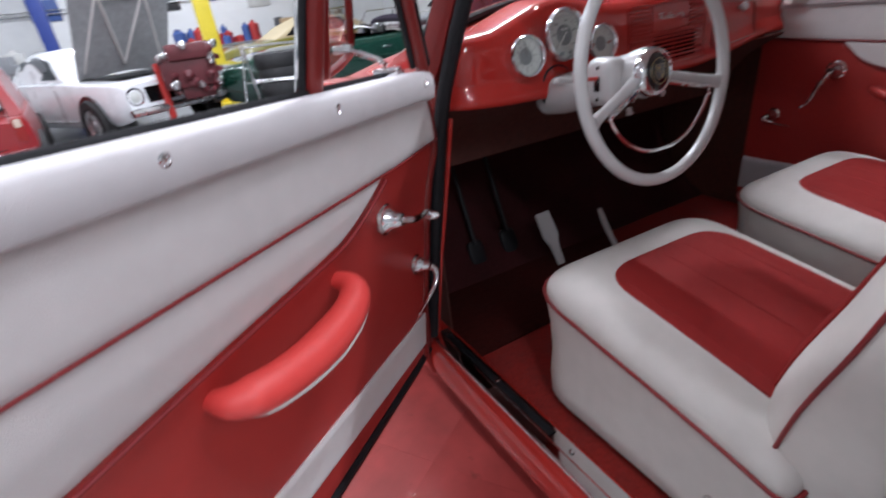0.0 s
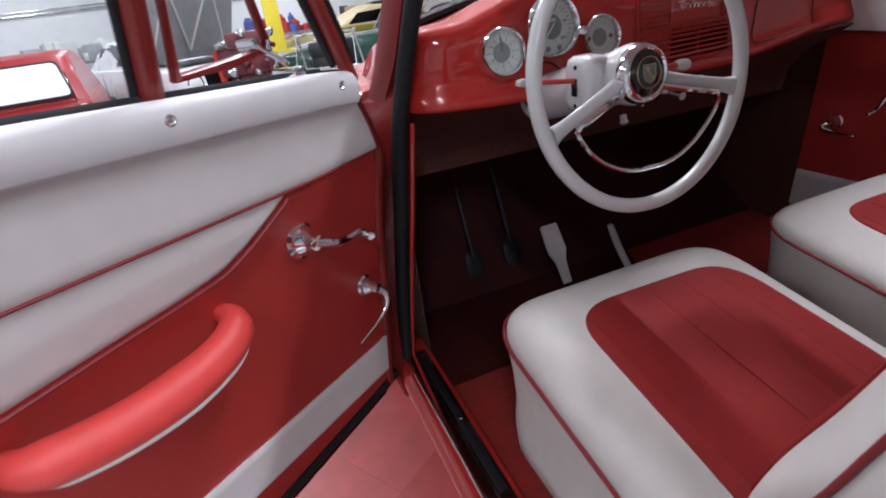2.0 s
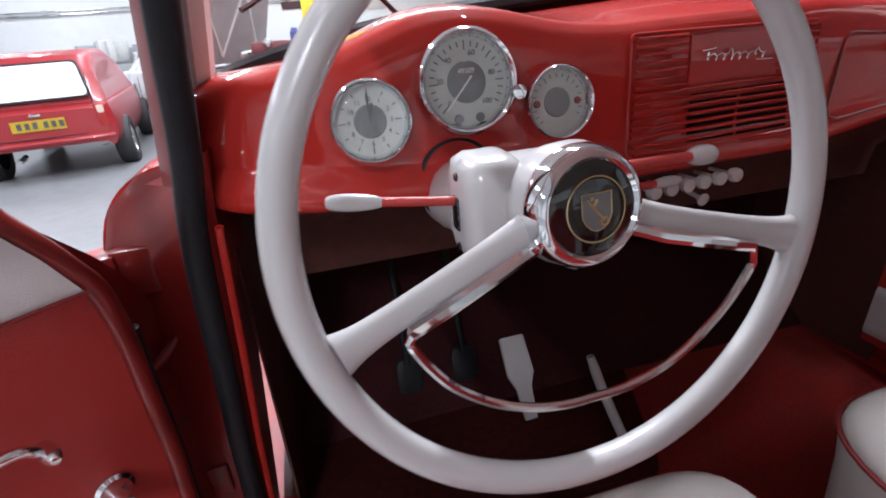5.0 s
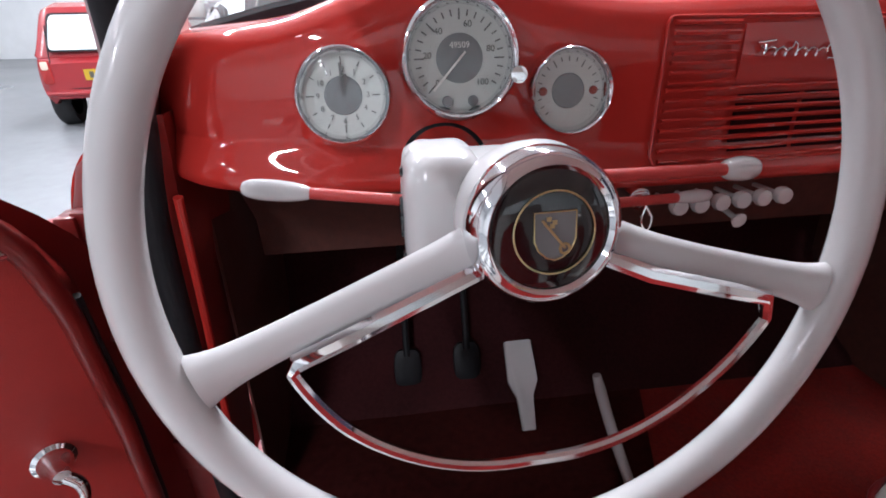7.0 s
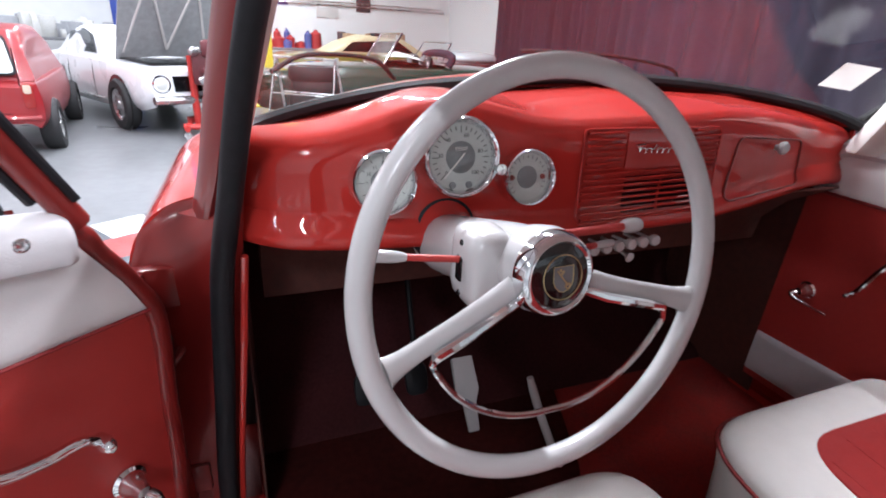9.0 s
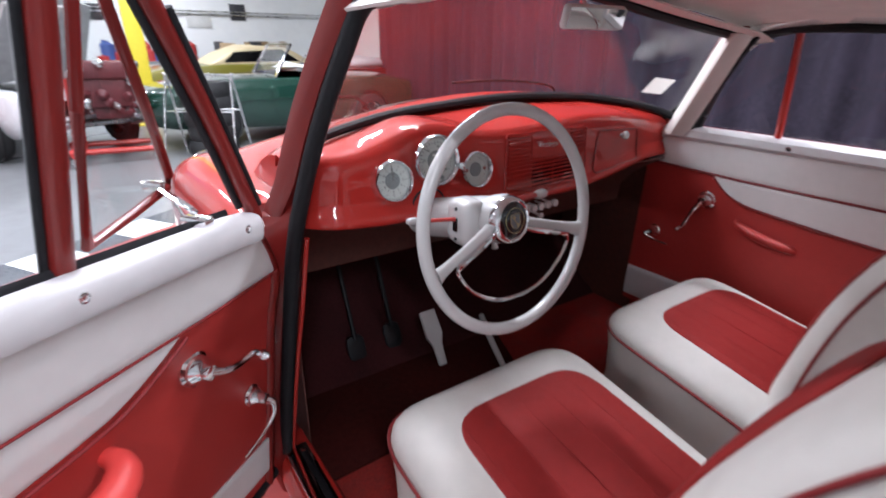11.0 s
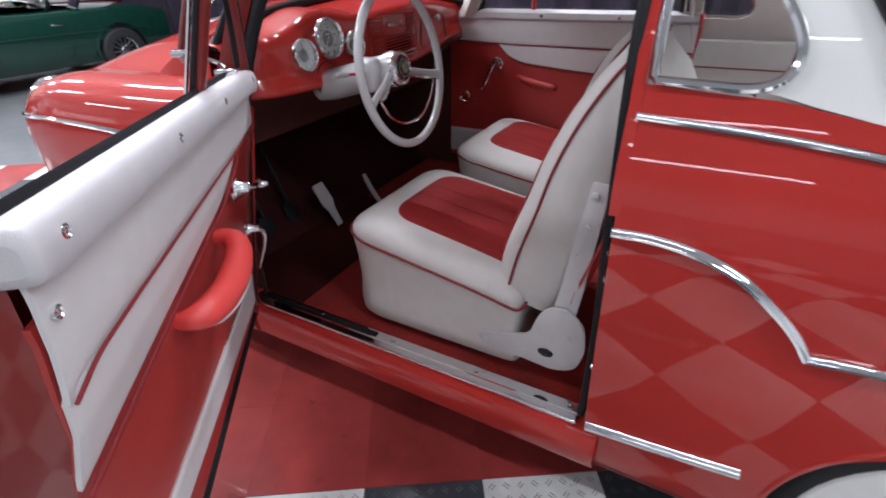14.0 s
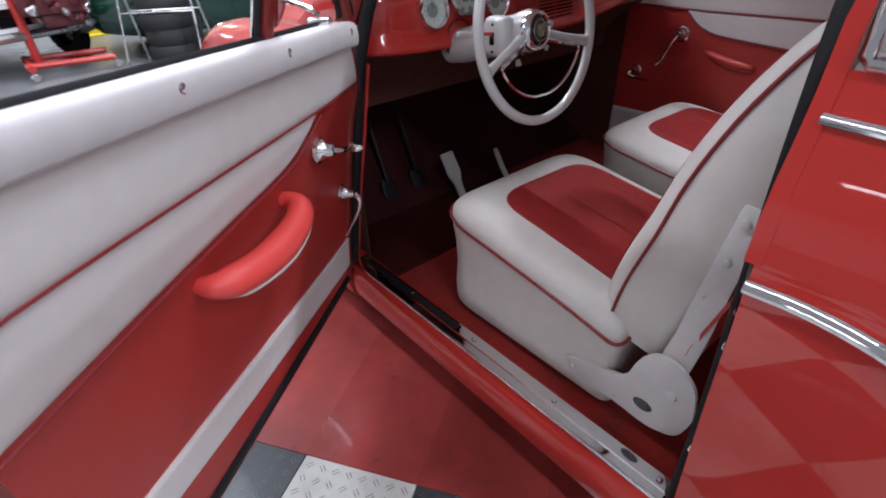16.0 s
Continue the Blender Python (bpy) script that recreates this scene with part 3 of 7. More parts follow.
def station(y):
    t = max(0, (y - 0.1) / 0.96)
    e = min(0.995, max(0, (t - 0.55) / 0.45))
    turn = 1 - math.sqrt(1 - e * e)
    drop = 0.035 * t + 0.15 * turn
    pts = []
    for x, z in HALF:
        k = (z - 0.24) / 0.87
        xx = x + (0.085 * turn if x < 0.3 else 0.085 * turn * max(0, (XC - x) / (XC - 0.3)))
        hood = 0.078 * t * min(1, max(0, (x - 0.05) / 0.3))
        pts.append(Vector((xx, y, 0.24 + (z - 0.24) - (drop + hood) * k)))
    full = pts + [mirror(p) for p in pts[-2::-1]]
    return curve_through(full, 4)


ys = [0.006 + (1.055 - 0.006) * math.sin(a) for a in steps(0, math.pi / 2, 56)]
bm = bmesh.new()
rows = []
for y in ys:
    row = []
    for p in station(y):
        q, spot = to_edge(FRONT_ARCH, p.y, p.z)
        if q < 0.013 and (p.x < 0.02 or p.x > 2 * XC - 0.02):
            p = Vector((p.x, spot[0], spot[1]))
        row.append(p)
    rows.append(row)


def front_keep(i, j):
    c = (rows[i][j] + rows[i + 1][j + 1]) / 2
    if c.y < 0.20 and 0.11 < c.x < 2 * XC - 0.11:
        return False
    return not (inside(FRONT_ARCH, c.y, c.z) and (c.x < 0.1 or c.x > 2 * XC - 0.1))


sheet(bm, rows, 0.006, front_keep)
nose = station(1.055)
vs = [bm.verts.new(p + Vector((0, 0.004, 0))) for p in nose]
bm.faces.new(vs)
part("front_body", bm, RED_PAINT, car, "red front fenders and bonnet")
bm = bmesh.new()
tube(bm, curve_through([(-0.112, 0.06, 0.902), (-0.111, 0.25, 0.908), (-0.110, 0.45, 0.909), (-0.108, 0.66, 0.904), (-0.102, 0.78, 0.898), (-0.091, 0.89, 0.890), (-0.066, 0.98, 0.880)], 6), 0.008, 8)
part("fender_trim", bm, CHROME, car)
bm = bmesh.new()
tube(bm, curve_through([(XC, 0.30, 1.199), (XC, 0.6, 1.160), (XC, 0.9, 1.105)], 5), 0.010, 8)
part("bonnet_trim", bm, CHROME, car)


def fender_strip(bm, at):
    tube(bm, curve_through([at(p) for p in ((0.085, 0.08, 1.060), (0.095, 0.33, 1.036), (0.115, 0.57, 1.010), (0.14, 0.76, 0.985))], 6), 0.007, 8)


both("fender_strip", CHROME, fender_strip)
for sx in (1, -1):
    x = 0.075 if sx > 0 else 2 * XC - 0.075
    bm = bmesh.new()
    lathe(bm, [(0.085, -0.16), (0.105, -0.03), (0.098, 0.015), (0.085, 0.02)], facing((x, 1.02, 0.885), (-0.08 * sx, 1, 0.15)), 32)
    lamp = part("headlight", bm, CHROME, car, "chrome rimmed round headlight")
    bm = bmesh.new()
    lathe(bm, [(0.086, 0.018), (0.06, 0.034), (0.0, 0.042)], facing((x, 1.02, 0.885), (-0.08 * sx, 1, 0.15)), 32)
    part("lens", bm, GLASS, lamp)
bm = bmesh.new()
tube(bm, curve_through([(-0.08, 0.98, 0.49), (-0.02, 1.16, 0.49), (0.3, 1.26, 0.49), (XC, 1.29, 0.49), (1.19, 1.26, 0.49), (1.51, 1.16, 0.49), (1.57, 0.98, 0.49)], 6), 0.045, 10)
part("front_bumper", bm, CHROME, car)

# cowl, windscreen and its frame
BASE = [(0.058, 0.012, 1.128), (0.10, 0.055, 1.142), (0.20, 0.085, 1.166), (0.375, 0.115, 1.194), (0.58, 0.13, 1.209), (XC, 0.135, 1.217), (0.91, 0.13, 1.216), (1.115, 0.115, 1.204), (1.27, 0.07, 1.184), (1.36, 0.005, 1.160), (1.435, -0.045, 1.125)]
TOP = [(0.128, -0.238, 1.420), (0.17, -0.222, 1.434), (0.25, -0.20, 1.450), (0.40, -0.175, 1.466), (0.58, -0.165, 1.477), (XC, -0.16, 1.48), (0.91, -0.165, 1.46), (1.09, -0.175, 1.435), (1.24, -0.20, 1.412), (1.32, -0.225, 1.397), (1.365, -0.245, 1.375)]
base, top = curve_through(BASE, 4), curve_through(TOP, 4)
bm = bmesh.new()
sheet(bm, [[a.lerp(b, t) + Vector((0, 0.025 * math.sin(math.pi * t), 0.01 * math.sin(math.pi * t))) for a, b in zip(base, top)] for t in steps(0, 1, 8)], 0.005)
screen = part("windscreen", bm, GLASS, car, "curved clear windscreen glass")
screen.visible_shadow = False
bm = bmesh.new()
tube(bm, base, 0.012, 8)
tube(bm, top, 0.014, 8)
tube(bm, [base[0], base[0].lerp(top[0], 0.5) + Vector((-0.004, 0.02, 0.01)), top[0]], 0.013, 8)
tube(bm, [base[-1], base[-1].lerp(top[-1], 0.5) + Vector((0.004, 0.02, 0.01)), top[-1]], 0.013, 8)
part("windscreen_seal", bm, RUBBER, car, "black rubber windscreen seal")
bm = bmesh.new()
front_edge = [p + Vector((0, 0.035, 0.004)) for p in base]
lead = [Vector((p.x, 0.30, 1.030 + 0.158 * (1 - ((p.x - XC) / 0.72) ** 2))) for p in base]
rows = []
for t in steps(0, 1, 8):
    row = [a.lerp(b, t) + Vector((0, 0, 0.02 * math.sin(math.pi * t))) for a, b in zip(front_edge, lead)]
    ends = [(row[0], -0.014), (row[-1], 0.014)]
    skirt = [[Vector((p.x + dx * k, p.y, p.z + (1.015 - p.z) * k)) for k in (1.0, 0.5, 0.12)] for p, dx in ends]
    rows.append(skirt[0] + row + skirt[1][::-1])
sheet(bm, rows, 0.005)
part("cowl", bm, RED_PAINT, car)



def pillar(bm, at):
    low, high = Vector((0.040, -0.055, 1.10)), Vector((0.116, -0.212, 1.43))
    rows = []
    for t in steps(-0.24, 1, 15):
        p = low.lerp(high, t) + Vector((-0.004, 0.012, 0.0)) * math.sin(math.pi * max(0, t)) + Vector((0.012, -0.05, 0)) * min(0, t)
        rows.append([at(p + Vector(d)) for d in ((-0.030, 0.004, 0.0), (-0.022, -0.028, 0.0), (-0.006, -0.044, 0.0), (0.008, -0.040, 0.0), (0.013, -0.020, 0.0), (0.014, 0.018, 0.0), (-0.006, 0.032, 0.0), (-0.030, 0.004, 0.0))])
    sheet(bm, rows)


both("windscreen_pillar", DARKER_RED, pillar)
bm = bmesh.new()
rows = []
for t in steps(0, 1, 12):
    p = Vector((1.43, -0.055, 1.08)).lerp(Vector((1.345, -0.25, 1.40)), t)
    rows.append([p + Vector(d) for d in ((0.004, -0.036, 0), (-0.014, -0.034, 0), (-0.032, -0.020, 0), (-0.042, 0.002, 0), (-0.032, 0.026, 0), (-0.004, 0.050, 0))])
sheet(bm, rows, 0.004)
part("pillar_trim", bm, HEADLINER, car, "light grey padded windscreen pillar trim")
bm = bmesh.new()
rows = []
for t in steps(0, 1, 12):
    p = Vector((0.066, -0.010, 1.128)).lerp(Vector((0.136, -0.232, 1.422)), t) + Vector((0, 0.010, 0)) * math.sin(math.pi * t)
    rows.append([p + Vector(d) for d in ((-0.018, -0.016, 0), (-0.004, -0.020, 0), (0.008, -0.012, 0), (0.010, 0.014, 0))])
sheet(bm, rows, 0.003)
part("pillar_trim", bm, HEADLINER, car, "light grey padded windscreen pillar trim")
bm = bmesh.new()
sheet(bm, [[a + Vector((0, dy, dz)) for a in top] for dy, dz in ((0.012, 0.012), (-0.015, 0.010), (-0.05, 0.002), (-0.085, 0.006))], 0.004)
part("header_trim", bm, HEADLINER, car)
bm = bmesh.new()
tube(bm, curve_through([(1.425, -0.096, 1.09), (1.385, -0.19, 1.245), (1.345, -0.285, 1.385), (1.338, -0.34, 1.405), (1.335, -0.48, 1.408), (1.337, -0.66, 1.402), (1.348, -0.84, 1.392), (1.362, -0.938, 1.380), (1.385, -0.962, 1.325), (1.43, -0.972, 1.13)], 6), 0.0095, 8)
part("window_opening_seal", bm, RUBBER, car)
# roof rails above the door openings


def rail(bm, at):
    rows = []
    for p in curve_through(seal_line(at)[6 if at is mirror else 8:12], 5):
        rows.append([at(p + Vector(d)) for d in ((-0.035, 0, -0.008), (-0.01, 0, 0.004), (0.025, 0, 0.0), (0.055, 0, 0.012), (0.04, 0, 0.03), (-0.02, 0, 0.03), (-0.035, 0, -0.008))])
    sheet(bm, rows)


both("roof_rail", WHITE_PAINT, rail)

# ---- the open driver door ----
D_ALONG, D_OUT, D_FROM = Vector((-0.7793, -0.6266, 0)), Vector((0.6266, -0.7793, 0)), Vector((-0.118, -0.310, 0))


def door_at(s, n, z):
    return D_FROM + D_ALONG * s + D_OUT * n + Vector((0, 0, z))


def lean(z):
    return lerp_table([(0.34, -0.172), (0.5, -0.156), (0.70, -0.120), (0.79, -0.104), (0.88, -0.082), (0.95, -0.056), (1.05, -0.036), (1.10, -0.03)], z)


def front_edge_s(z):
    return lerp_table([(0.36, -0.158), (0.5, -0.164), (0.7, -0.158), (0.90, -0.142), (0.97, -0.126), (1.02, -0.100), (1.08, -0.060)], z)


def rear_edge_s(z):
    return lerp_table([(0.36, 0.72), (0.6, 0.78), (0.87, 0.812), (1.0, 0.824), (1.08, 0.828)], z)


def door_panel(name, foot, head, lift, mat, label="", parent=None, s0=None, nu=44, nv=12):
    """A padded panel between a foot line and a head line, both heights along the door."""
    rows = []
    for k in range(nv + 1):
        v = k / nv
        row = []
        for i in range(nu + 1):
            u = i / nu
            z = 0.7
            for _ in range(3):
                a = front_edge_s(z) if s0 is None else s0
                s = a + u * (rear_edge_s(z) - 0.002 - a)
                z = foot(s) + v * (head(s) - foot(s))
            edge = min(1.0, min(v, 1 - v) * (head(s) - foot(s)) / 0.006, (0.4 + u * nu) / 1.2, (0.4 + (1 - u) * nu) / 1.2)
            row.append(door_at(s, lean(z) + lift - 0.004 * (1 - edge), z))
        rows.append(row)
    bm = bmesh.new()
    sheet(bm, rows, 0.006)
    return part(name, bm, mat, parent, label, 50)


# shell: outer skin, jambs and bottom
bm = bmesh.new()
rows = []
for z in steps(0.345, 1.084, 22):
    n_out = lerp_table([(0.345, -0.225), (0.6, -0.245), (0.85, -0.215), (1.0, -0.145), (1.08, -0.090), (1.10, -0.076)], z)
    sf, sr = front_edge_s(z), rear_edge_s(z)
    w = lerp_table([(0.88, 1.0), (1.0, 0.45), (1.10, 0.2)], z)
    rise = 0.058 * max(0.0, z - 0.95) / 0.134
    rows.append([door_at(s, n, z + rise * s) for s, n in ((sf + 0.005, lean(z) - 0.004), (sf - 0.012, lean(z) - 0.012), (sf - 0.034 * w, min(lean(z) - 0.016, max(-0.17, n_out + 0.03))), (sf - 0.078 * w, n_out + 0.02), (sf - 0.070 * w, n_out), (-0.03, n_out - 0.012), (0.1, n_out - 0.022), (0.3, n_out - 0.026), (0.5, n_out - 0.022), (0.7, n_out - 0.010), (sr + 0.045, n_out), (sr + 0.052, n_out + 0.015), (sr + 0.028, min(-0.13, lean(z) - 0.04)), (sr + 0.016, lean(z) - 0.03), (sr - 0.002, lean(z) - 0.004))])
sheet(bm, rows)
low = rows[0]
bm.faces.new([bm.verts.new(p) for p in low])
door = part("driver_door", bm, DARKER_RED, car, "open red driver door with white and red trim")
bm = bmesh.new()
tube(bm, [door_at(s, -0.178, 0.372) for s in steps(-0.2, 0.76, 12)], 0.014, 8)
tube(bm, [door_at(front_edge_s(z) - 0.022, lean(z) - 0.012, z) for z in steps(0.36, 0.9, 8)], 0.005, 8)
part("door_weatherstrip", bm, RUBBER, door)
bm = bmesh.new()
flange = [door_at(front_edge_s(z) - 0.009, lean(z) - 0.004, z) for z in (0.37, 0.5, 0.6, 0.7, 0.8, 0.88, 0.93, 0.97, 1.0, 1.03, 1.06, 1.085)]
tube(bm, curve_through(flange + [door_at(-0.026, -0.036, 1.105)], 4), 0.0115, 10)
part("door_flange", bm, DARKER_RED, door)
door_panel("red_card", lambda s: 0.385, lambda s: 1.08, 0.0, RED_VINYL, "red vinyl door card", door, None, 40, 36)


def line_z(s):
    return 0.976 + 0.030 * max(0, min(1, (s - 0.05) / 0.65)) - 0.05 * max(0, (s - 0.79) / 0.06) ** 2


LOWER_EDGE = [(0.10, 0.970), (0.125, 0.955), (0.175, 0.925), (0.215, 0.908), (0.27, 0.902), (0.40, 0.896), (0.60, 0.884), (0.83, 0.866)]
door_panel("upper_white_panel", lambda s: line_z(s), lambda s: 1.094 + 0.058 * s, 0.010, WHITE_VINYL, "white vinyl upper door panel", door)
door_panel("lower_white_panel", lambda s: lerp_table(LOWER_EDGE, s), lambda s: max(lerp_table(LOWER_EDGE, s) + 0.001, line_z(s) + 0.003), 0.0065, WHITE_VINYL, "white vinyl door inset with red piping", door, 0.10, 60)
door_panel("kick_strip", lambda s: lerp_table([(-0.16, 0.420), (0.4, 0.465), (0.75, 0.505)], s), lambda s: lerp_table([(-0.164, 0.518), (0.2, 0.545), (0.5, 0.570), (0.785, 0.594)], s), 0.008, WHITE_VINYL, "white vinyl strip along the door foot", door)
bm = bmesh.new()
tube(bm, curve_through([door_at(s, lean(line_z(s)) + 0.0105, line_z(s)) for s in steps(-0.124, 0.82, 20)], 3), 0.0022, 8)
part("piping", bm, RED_PIPE, door)
bm = bmesh.new()
tube(bm, curve_through([door_at(s, lean(z) + 0.012, z - 0.002) for s, z in LOWER_EDGE], 5), 0.0031, 8)
part("piping", bm, RED_PIPE, door)
# top rail
bm = bmesh.new()
rows = []
for s in [-0.055, -0.052, -0.047, -0.043] + steps(-0.035, 0.825, 36) + [0.830, 0.834, 0.837, 0.840]:
    e = min(1.0, (s + 0.055) / 0.012, (0.840 - s) / 0.010)
    e = 0.55 + 0.45 * math.sqrt(max(0, 1 - (1 - e) ** 2)) if e < 1 else 1.0
    drop = 0.004 * max(0, 1 - (s + 0.055) / 0.06) + 0.008 - 0.058 * s
    prof = [(-0.037, 1.125), (-0.030, 1.129), (-0.014, 1.130), (-0.004, 1.1275), (0.002, 1.121), (0.004, 1.106), (0.003, 1.092), (0.0, 1.085), (-0.008, 1.081), (-0.037, 1.081)]
    mid_n, mid_z = -0.018, 1.106
    rows.append([door_at(s, mid_n + (n - mid_n) * e, mid_z + (z - mid_z) * e - drop) for n, z in prof + prof[:1]])
sheet(bm, rows)
bm.faces.new([bm.verts.new(p) for p in rows[0][:-1]])
bm.faces.new([bm.verts.new(p) for p in rows[-1][:-1]])
rail_ob = part("top_rail", bm, RAIL_VINYL, door, "white padded door top rail with chrome screws")
for s in (-0.011, 0.254, 0.509, 0.799):
    bm = bmesh.new()
    m = facing(door_at(s, 0.003, 1.102 + 0.058 * s), D_OUT)
    lathe(bm, [(0.0068, -0.002), (0.0064, 0.001), (0.0045, 0.002), (0.0032, 0.0005), (0.0, 0.0012)], m, 16)
    part("screw", bm, CHROME, rail_ob)
bm = bmesh.new()
lathe(bm, [(0.0068, -0.002), (0.0064, 0.001), (0.0045, 0.002), (0.0032, 0.0005), (0.0, 0.0012)], facing(door_at(0.812, lean(1.08) + 0.012, 1.085), D_OUT), 16)
part("screw", bm, CHROME, door)
bm = bmesh.new()
rows = [[door_at(s, n, z + 0.002 + 0.058 * s) for s in steps(-0.02, 0.835, 20)] for n, z in ((-0.036, 1.108), (-0.038, 1.121), (-0.041, 1.125), (-0.045, 1.123), (-0.048, 1.112), (-0.049, 1.09))]
sheet(bm, rows)
part("window_seal", bm, RUBBER, door, "black rubber window channel")
bm = bmesh.new()
rows = [[door_at(s, n, z + 0.002 + 0.058 * s) for s in steps(-0.03, 0.84, 20)] for n, z in ((-0.046, 1.100), (-0.049, 1.116), (-0.056, 1.114), (-0.064, 1.098), (-0.09, 1.05))]
sheet(bm, rows)
part("window_ledge", bm, DARKER_RED, door)
# armrest
bm = bmesh.new()
arm = curve_through([door_at(*p) for p in ((0.222, -0.100, 0.846), (0.224, -0.066, 0.842), (0.240, -0.046, 0.833), (0.275, -0.038, 0.823), (0.330, -0.036, 0.818), (0.39, -0.038, 0.820), (0.448, -0.046, 0.828), (0.482, -0.064, 0.834), (0.490, -0.095, 0.836))], 5)
radii = [lerp_table([(0, 0.011), (0.08, 0.016), (0.2, 0.023), (0.5, 0.0285), (0.8, 0.026), (0.93, 0.018), (1.0, 0.012)], k / (len(arm) - 1)) for k in range(len(arm))]
tube(bm, arm, radii, 16, up=(0, 0, 1))
armrest = part("armrest", bm, RED_ARM, door, "bright red padded armrest with white piping")
bm = bmesh.new()
tube(bm, [p + D_OUT * (r * 0.62) - Vector((0, 0, r * 0.80)) for p, r in zip(arm, radii)][5:-3], 0.0042, 8)
part("arm_piping", bm, CREAM_SEAT, armrest)


def rosette(m, parent, scale=1.0):
    bm = bmesh.new()
    lathe(bm, [(0.0, 0), (0.030 * scale, 0.0), (0.030 * scale, 0.004), (0.024 * scale, 0.008), (0.023 * scale, 0.014), (0.017 * scale, 0.020), (0.015 * scale, 0.030), (0.012 * scale, 0.038), (0.0, 0.040)], m, 24)
    return part("rosette", bm, CHROME, parent)


def crank(base_at, way, along, down, parent):
    m = facing(base_at, way)
    ob = rosette(m, parent)
    ob.name = "window_crank"
    way, along, down = Vector(way), Vector(along), Vector(down)
    p = Vector(base_at) + way * 0.034
    pts = curve_through([p, p + way * 0.008 + along * 0.03 + down * 0.012, p + way * 0.004 + along * 0.065 + down * 0.022, p + way * 0.006 + along * 0.095 + down * 0.022, p + along * 0.115 + down * 0.040], 5)
    bm = bmesh.new()
    tube(bm, pts, [0.0075 - 0.002 * k / (len(pts) - 1) for k in range(len(pts))], 10)
    part("crank_arm", bm, CHROME, ob)
    bm = bmesh.new()
    lathe(bm, [(0, -0.012), (0.008, -0.008), (0.010, 0.004), (0.008, 0.016), (0.004, 0.022), (0, 0.023)], facing(pts[-1], way), 16)
    part("crank_knob", bm, CHROME, ob)
    return ob


def door_handle(base_at, way, along, down, parent):
    ob = rosette(facing(base_at, way), parent, 0.75)
    ob.name = "door_handle"
    way, along, down = Vector(way), Vector(along), Vector(down)
    p = Vector(base_at) + way * 0.03
    pts = curve_through([p, p + way * 0.012 - along * 0.012 + down * 0.018, p + way * 0.013 - along * 0.006 + down * 0.044, p + way * 0.008 + along * 0.026 + down * 0.066, p + way * 0.004 + along * 0.078 + down * 0.080], 6)
    bm = bmesh.new()
    tube(bm, pts, [0.0085 - 0.0055 * k / (len(pts) - 1) for k in range(len(pts))], 10)
    part("handle_lever", bm, CHROME, ob)
    return ob


crank(door_at(0.068, lean(0.884) + 0.004, 0.884), D_OUT, -D_ALONG, (0, 0, -1), door)
door_handle(door_at(-0.092, lean(0.70) + 0.004, 0.702), D_OUT, D_ALONG, (0, 0, -1), door)
# quarter light with its bars, and its latch
bm = bmesh.new()
tube(bm, [door_at(0.236, -0.050, 1.110), door_at(0.242, 0.001, 1.27), door_at(0.247, 0.048, 1.42), door_at(0.250, 0.085, 1.54)], 0.0128, 12)
part("division_bar", bm, DARKER_RED, door, "dark red window division bar")
bm = bmesh.new()
tube(bm, curve_through([door_at(-0.066, -0.024, 1.10), door_at(0.017, -0.003, 1.25), door_at(0.107, 0.018, 1.40), door_at(0.185, 0.045, 1.50), door_at(0.245, 0.078, 1.54)], 5), 0.0120, 12)
part("window_frame", bm, DARKER_RED, door)
for line, r in ((((-0.038, -0.030, 1.125), (0.034, -0.009, 1.25), (0.122, 0.010, 1.40), (0.195, 0.038, 1.495)), 0.0055), (((0.251, -0.056, 1.11), (0.257, -0.005, 1.27), (0.262, 0.042, 1.42), (0.265, 0.079, 1.54)), 0.0048), (((-0.064, -0.012, 1.125), (0.006, 0.006, 1.25), (0.094, 0.027, 1.40)), 0.0045)):
    bm = bmesh.new()
    tube(bm, curve_through([door_at(*p) for p in line], 4), r, 8)
    part("glass_channel", bm, RUBBER, door)
bm = bmesh.new()
tube(bm, [door_at(0.246, -0.067, 1.11), door_at(0.252, -0.016, 1.27), door_at(0.257, 0.031, 1.42), door_at(0.26, 0.068, 1.54)], 0.0035, 6)
part("chrome_edge", bm, CHROME, door)
LEAF = [door_at(*p) for p in ((0.205, -0.040, 1.150), (0.10, -0.084, 1.152), (-0.006, -0.130, 1.157), (-0.010, -0.126, 1.175), (0.070, -0.060, 1.29), (0.140, -0.008, 1.40), (0.195, 0.040, 1.49), (0.205, -0.003, 1.30))]
bm = bmesh.new()
tube(bm, LEAF, 0.0068, 8, closed=True)
leaf = part("vent_window", bm, DARKER_RED, door, "small red framed quarter light, swung open")
bm = bmesh.new()
bm.faces.new([bm.verts.new(p) for p in LEAF])
part("vent_glass", bm, GLASS, leaf).visible_shadow = False
bm = bmesh.new()
box(bm, (-0.022, -0.010, -0.004), (0.022, 0.010, 0.010), 0.003, facing(door_at(0.045, -0.035, 1.126), (0, 0, 1), D_ALONG))
tube(bm, curve_through([door_at(0.045, -0.035, 1.14), door_at(0.045, -0.05, 1.15), door_at(0.036, -0.09, 1.162), door_at(0.028, -0.116, 1.168)], 5), 0.0045, 8)
box(bm, (-0.018, -0.006, -0.005), (0.018, 0.006, 0.010), 0.003, facing(door_at(0.03, -0.118, 1.166), (0, 0, 1), D_ALONG))
part("vent_latch", bm, CHROME, door)
bm = bmesh.new()
box(bm, (-0.088, -0.034, 0.888), (-0.040, -0.012, 0.952), 0.004)
box(bm, (-0.104, -0.040, 0.892), (-0.080, -0.004, 0.948), 0.004)
part("upper_hinge", bm, DARKER_RED, car)
bm = bmesh.new()
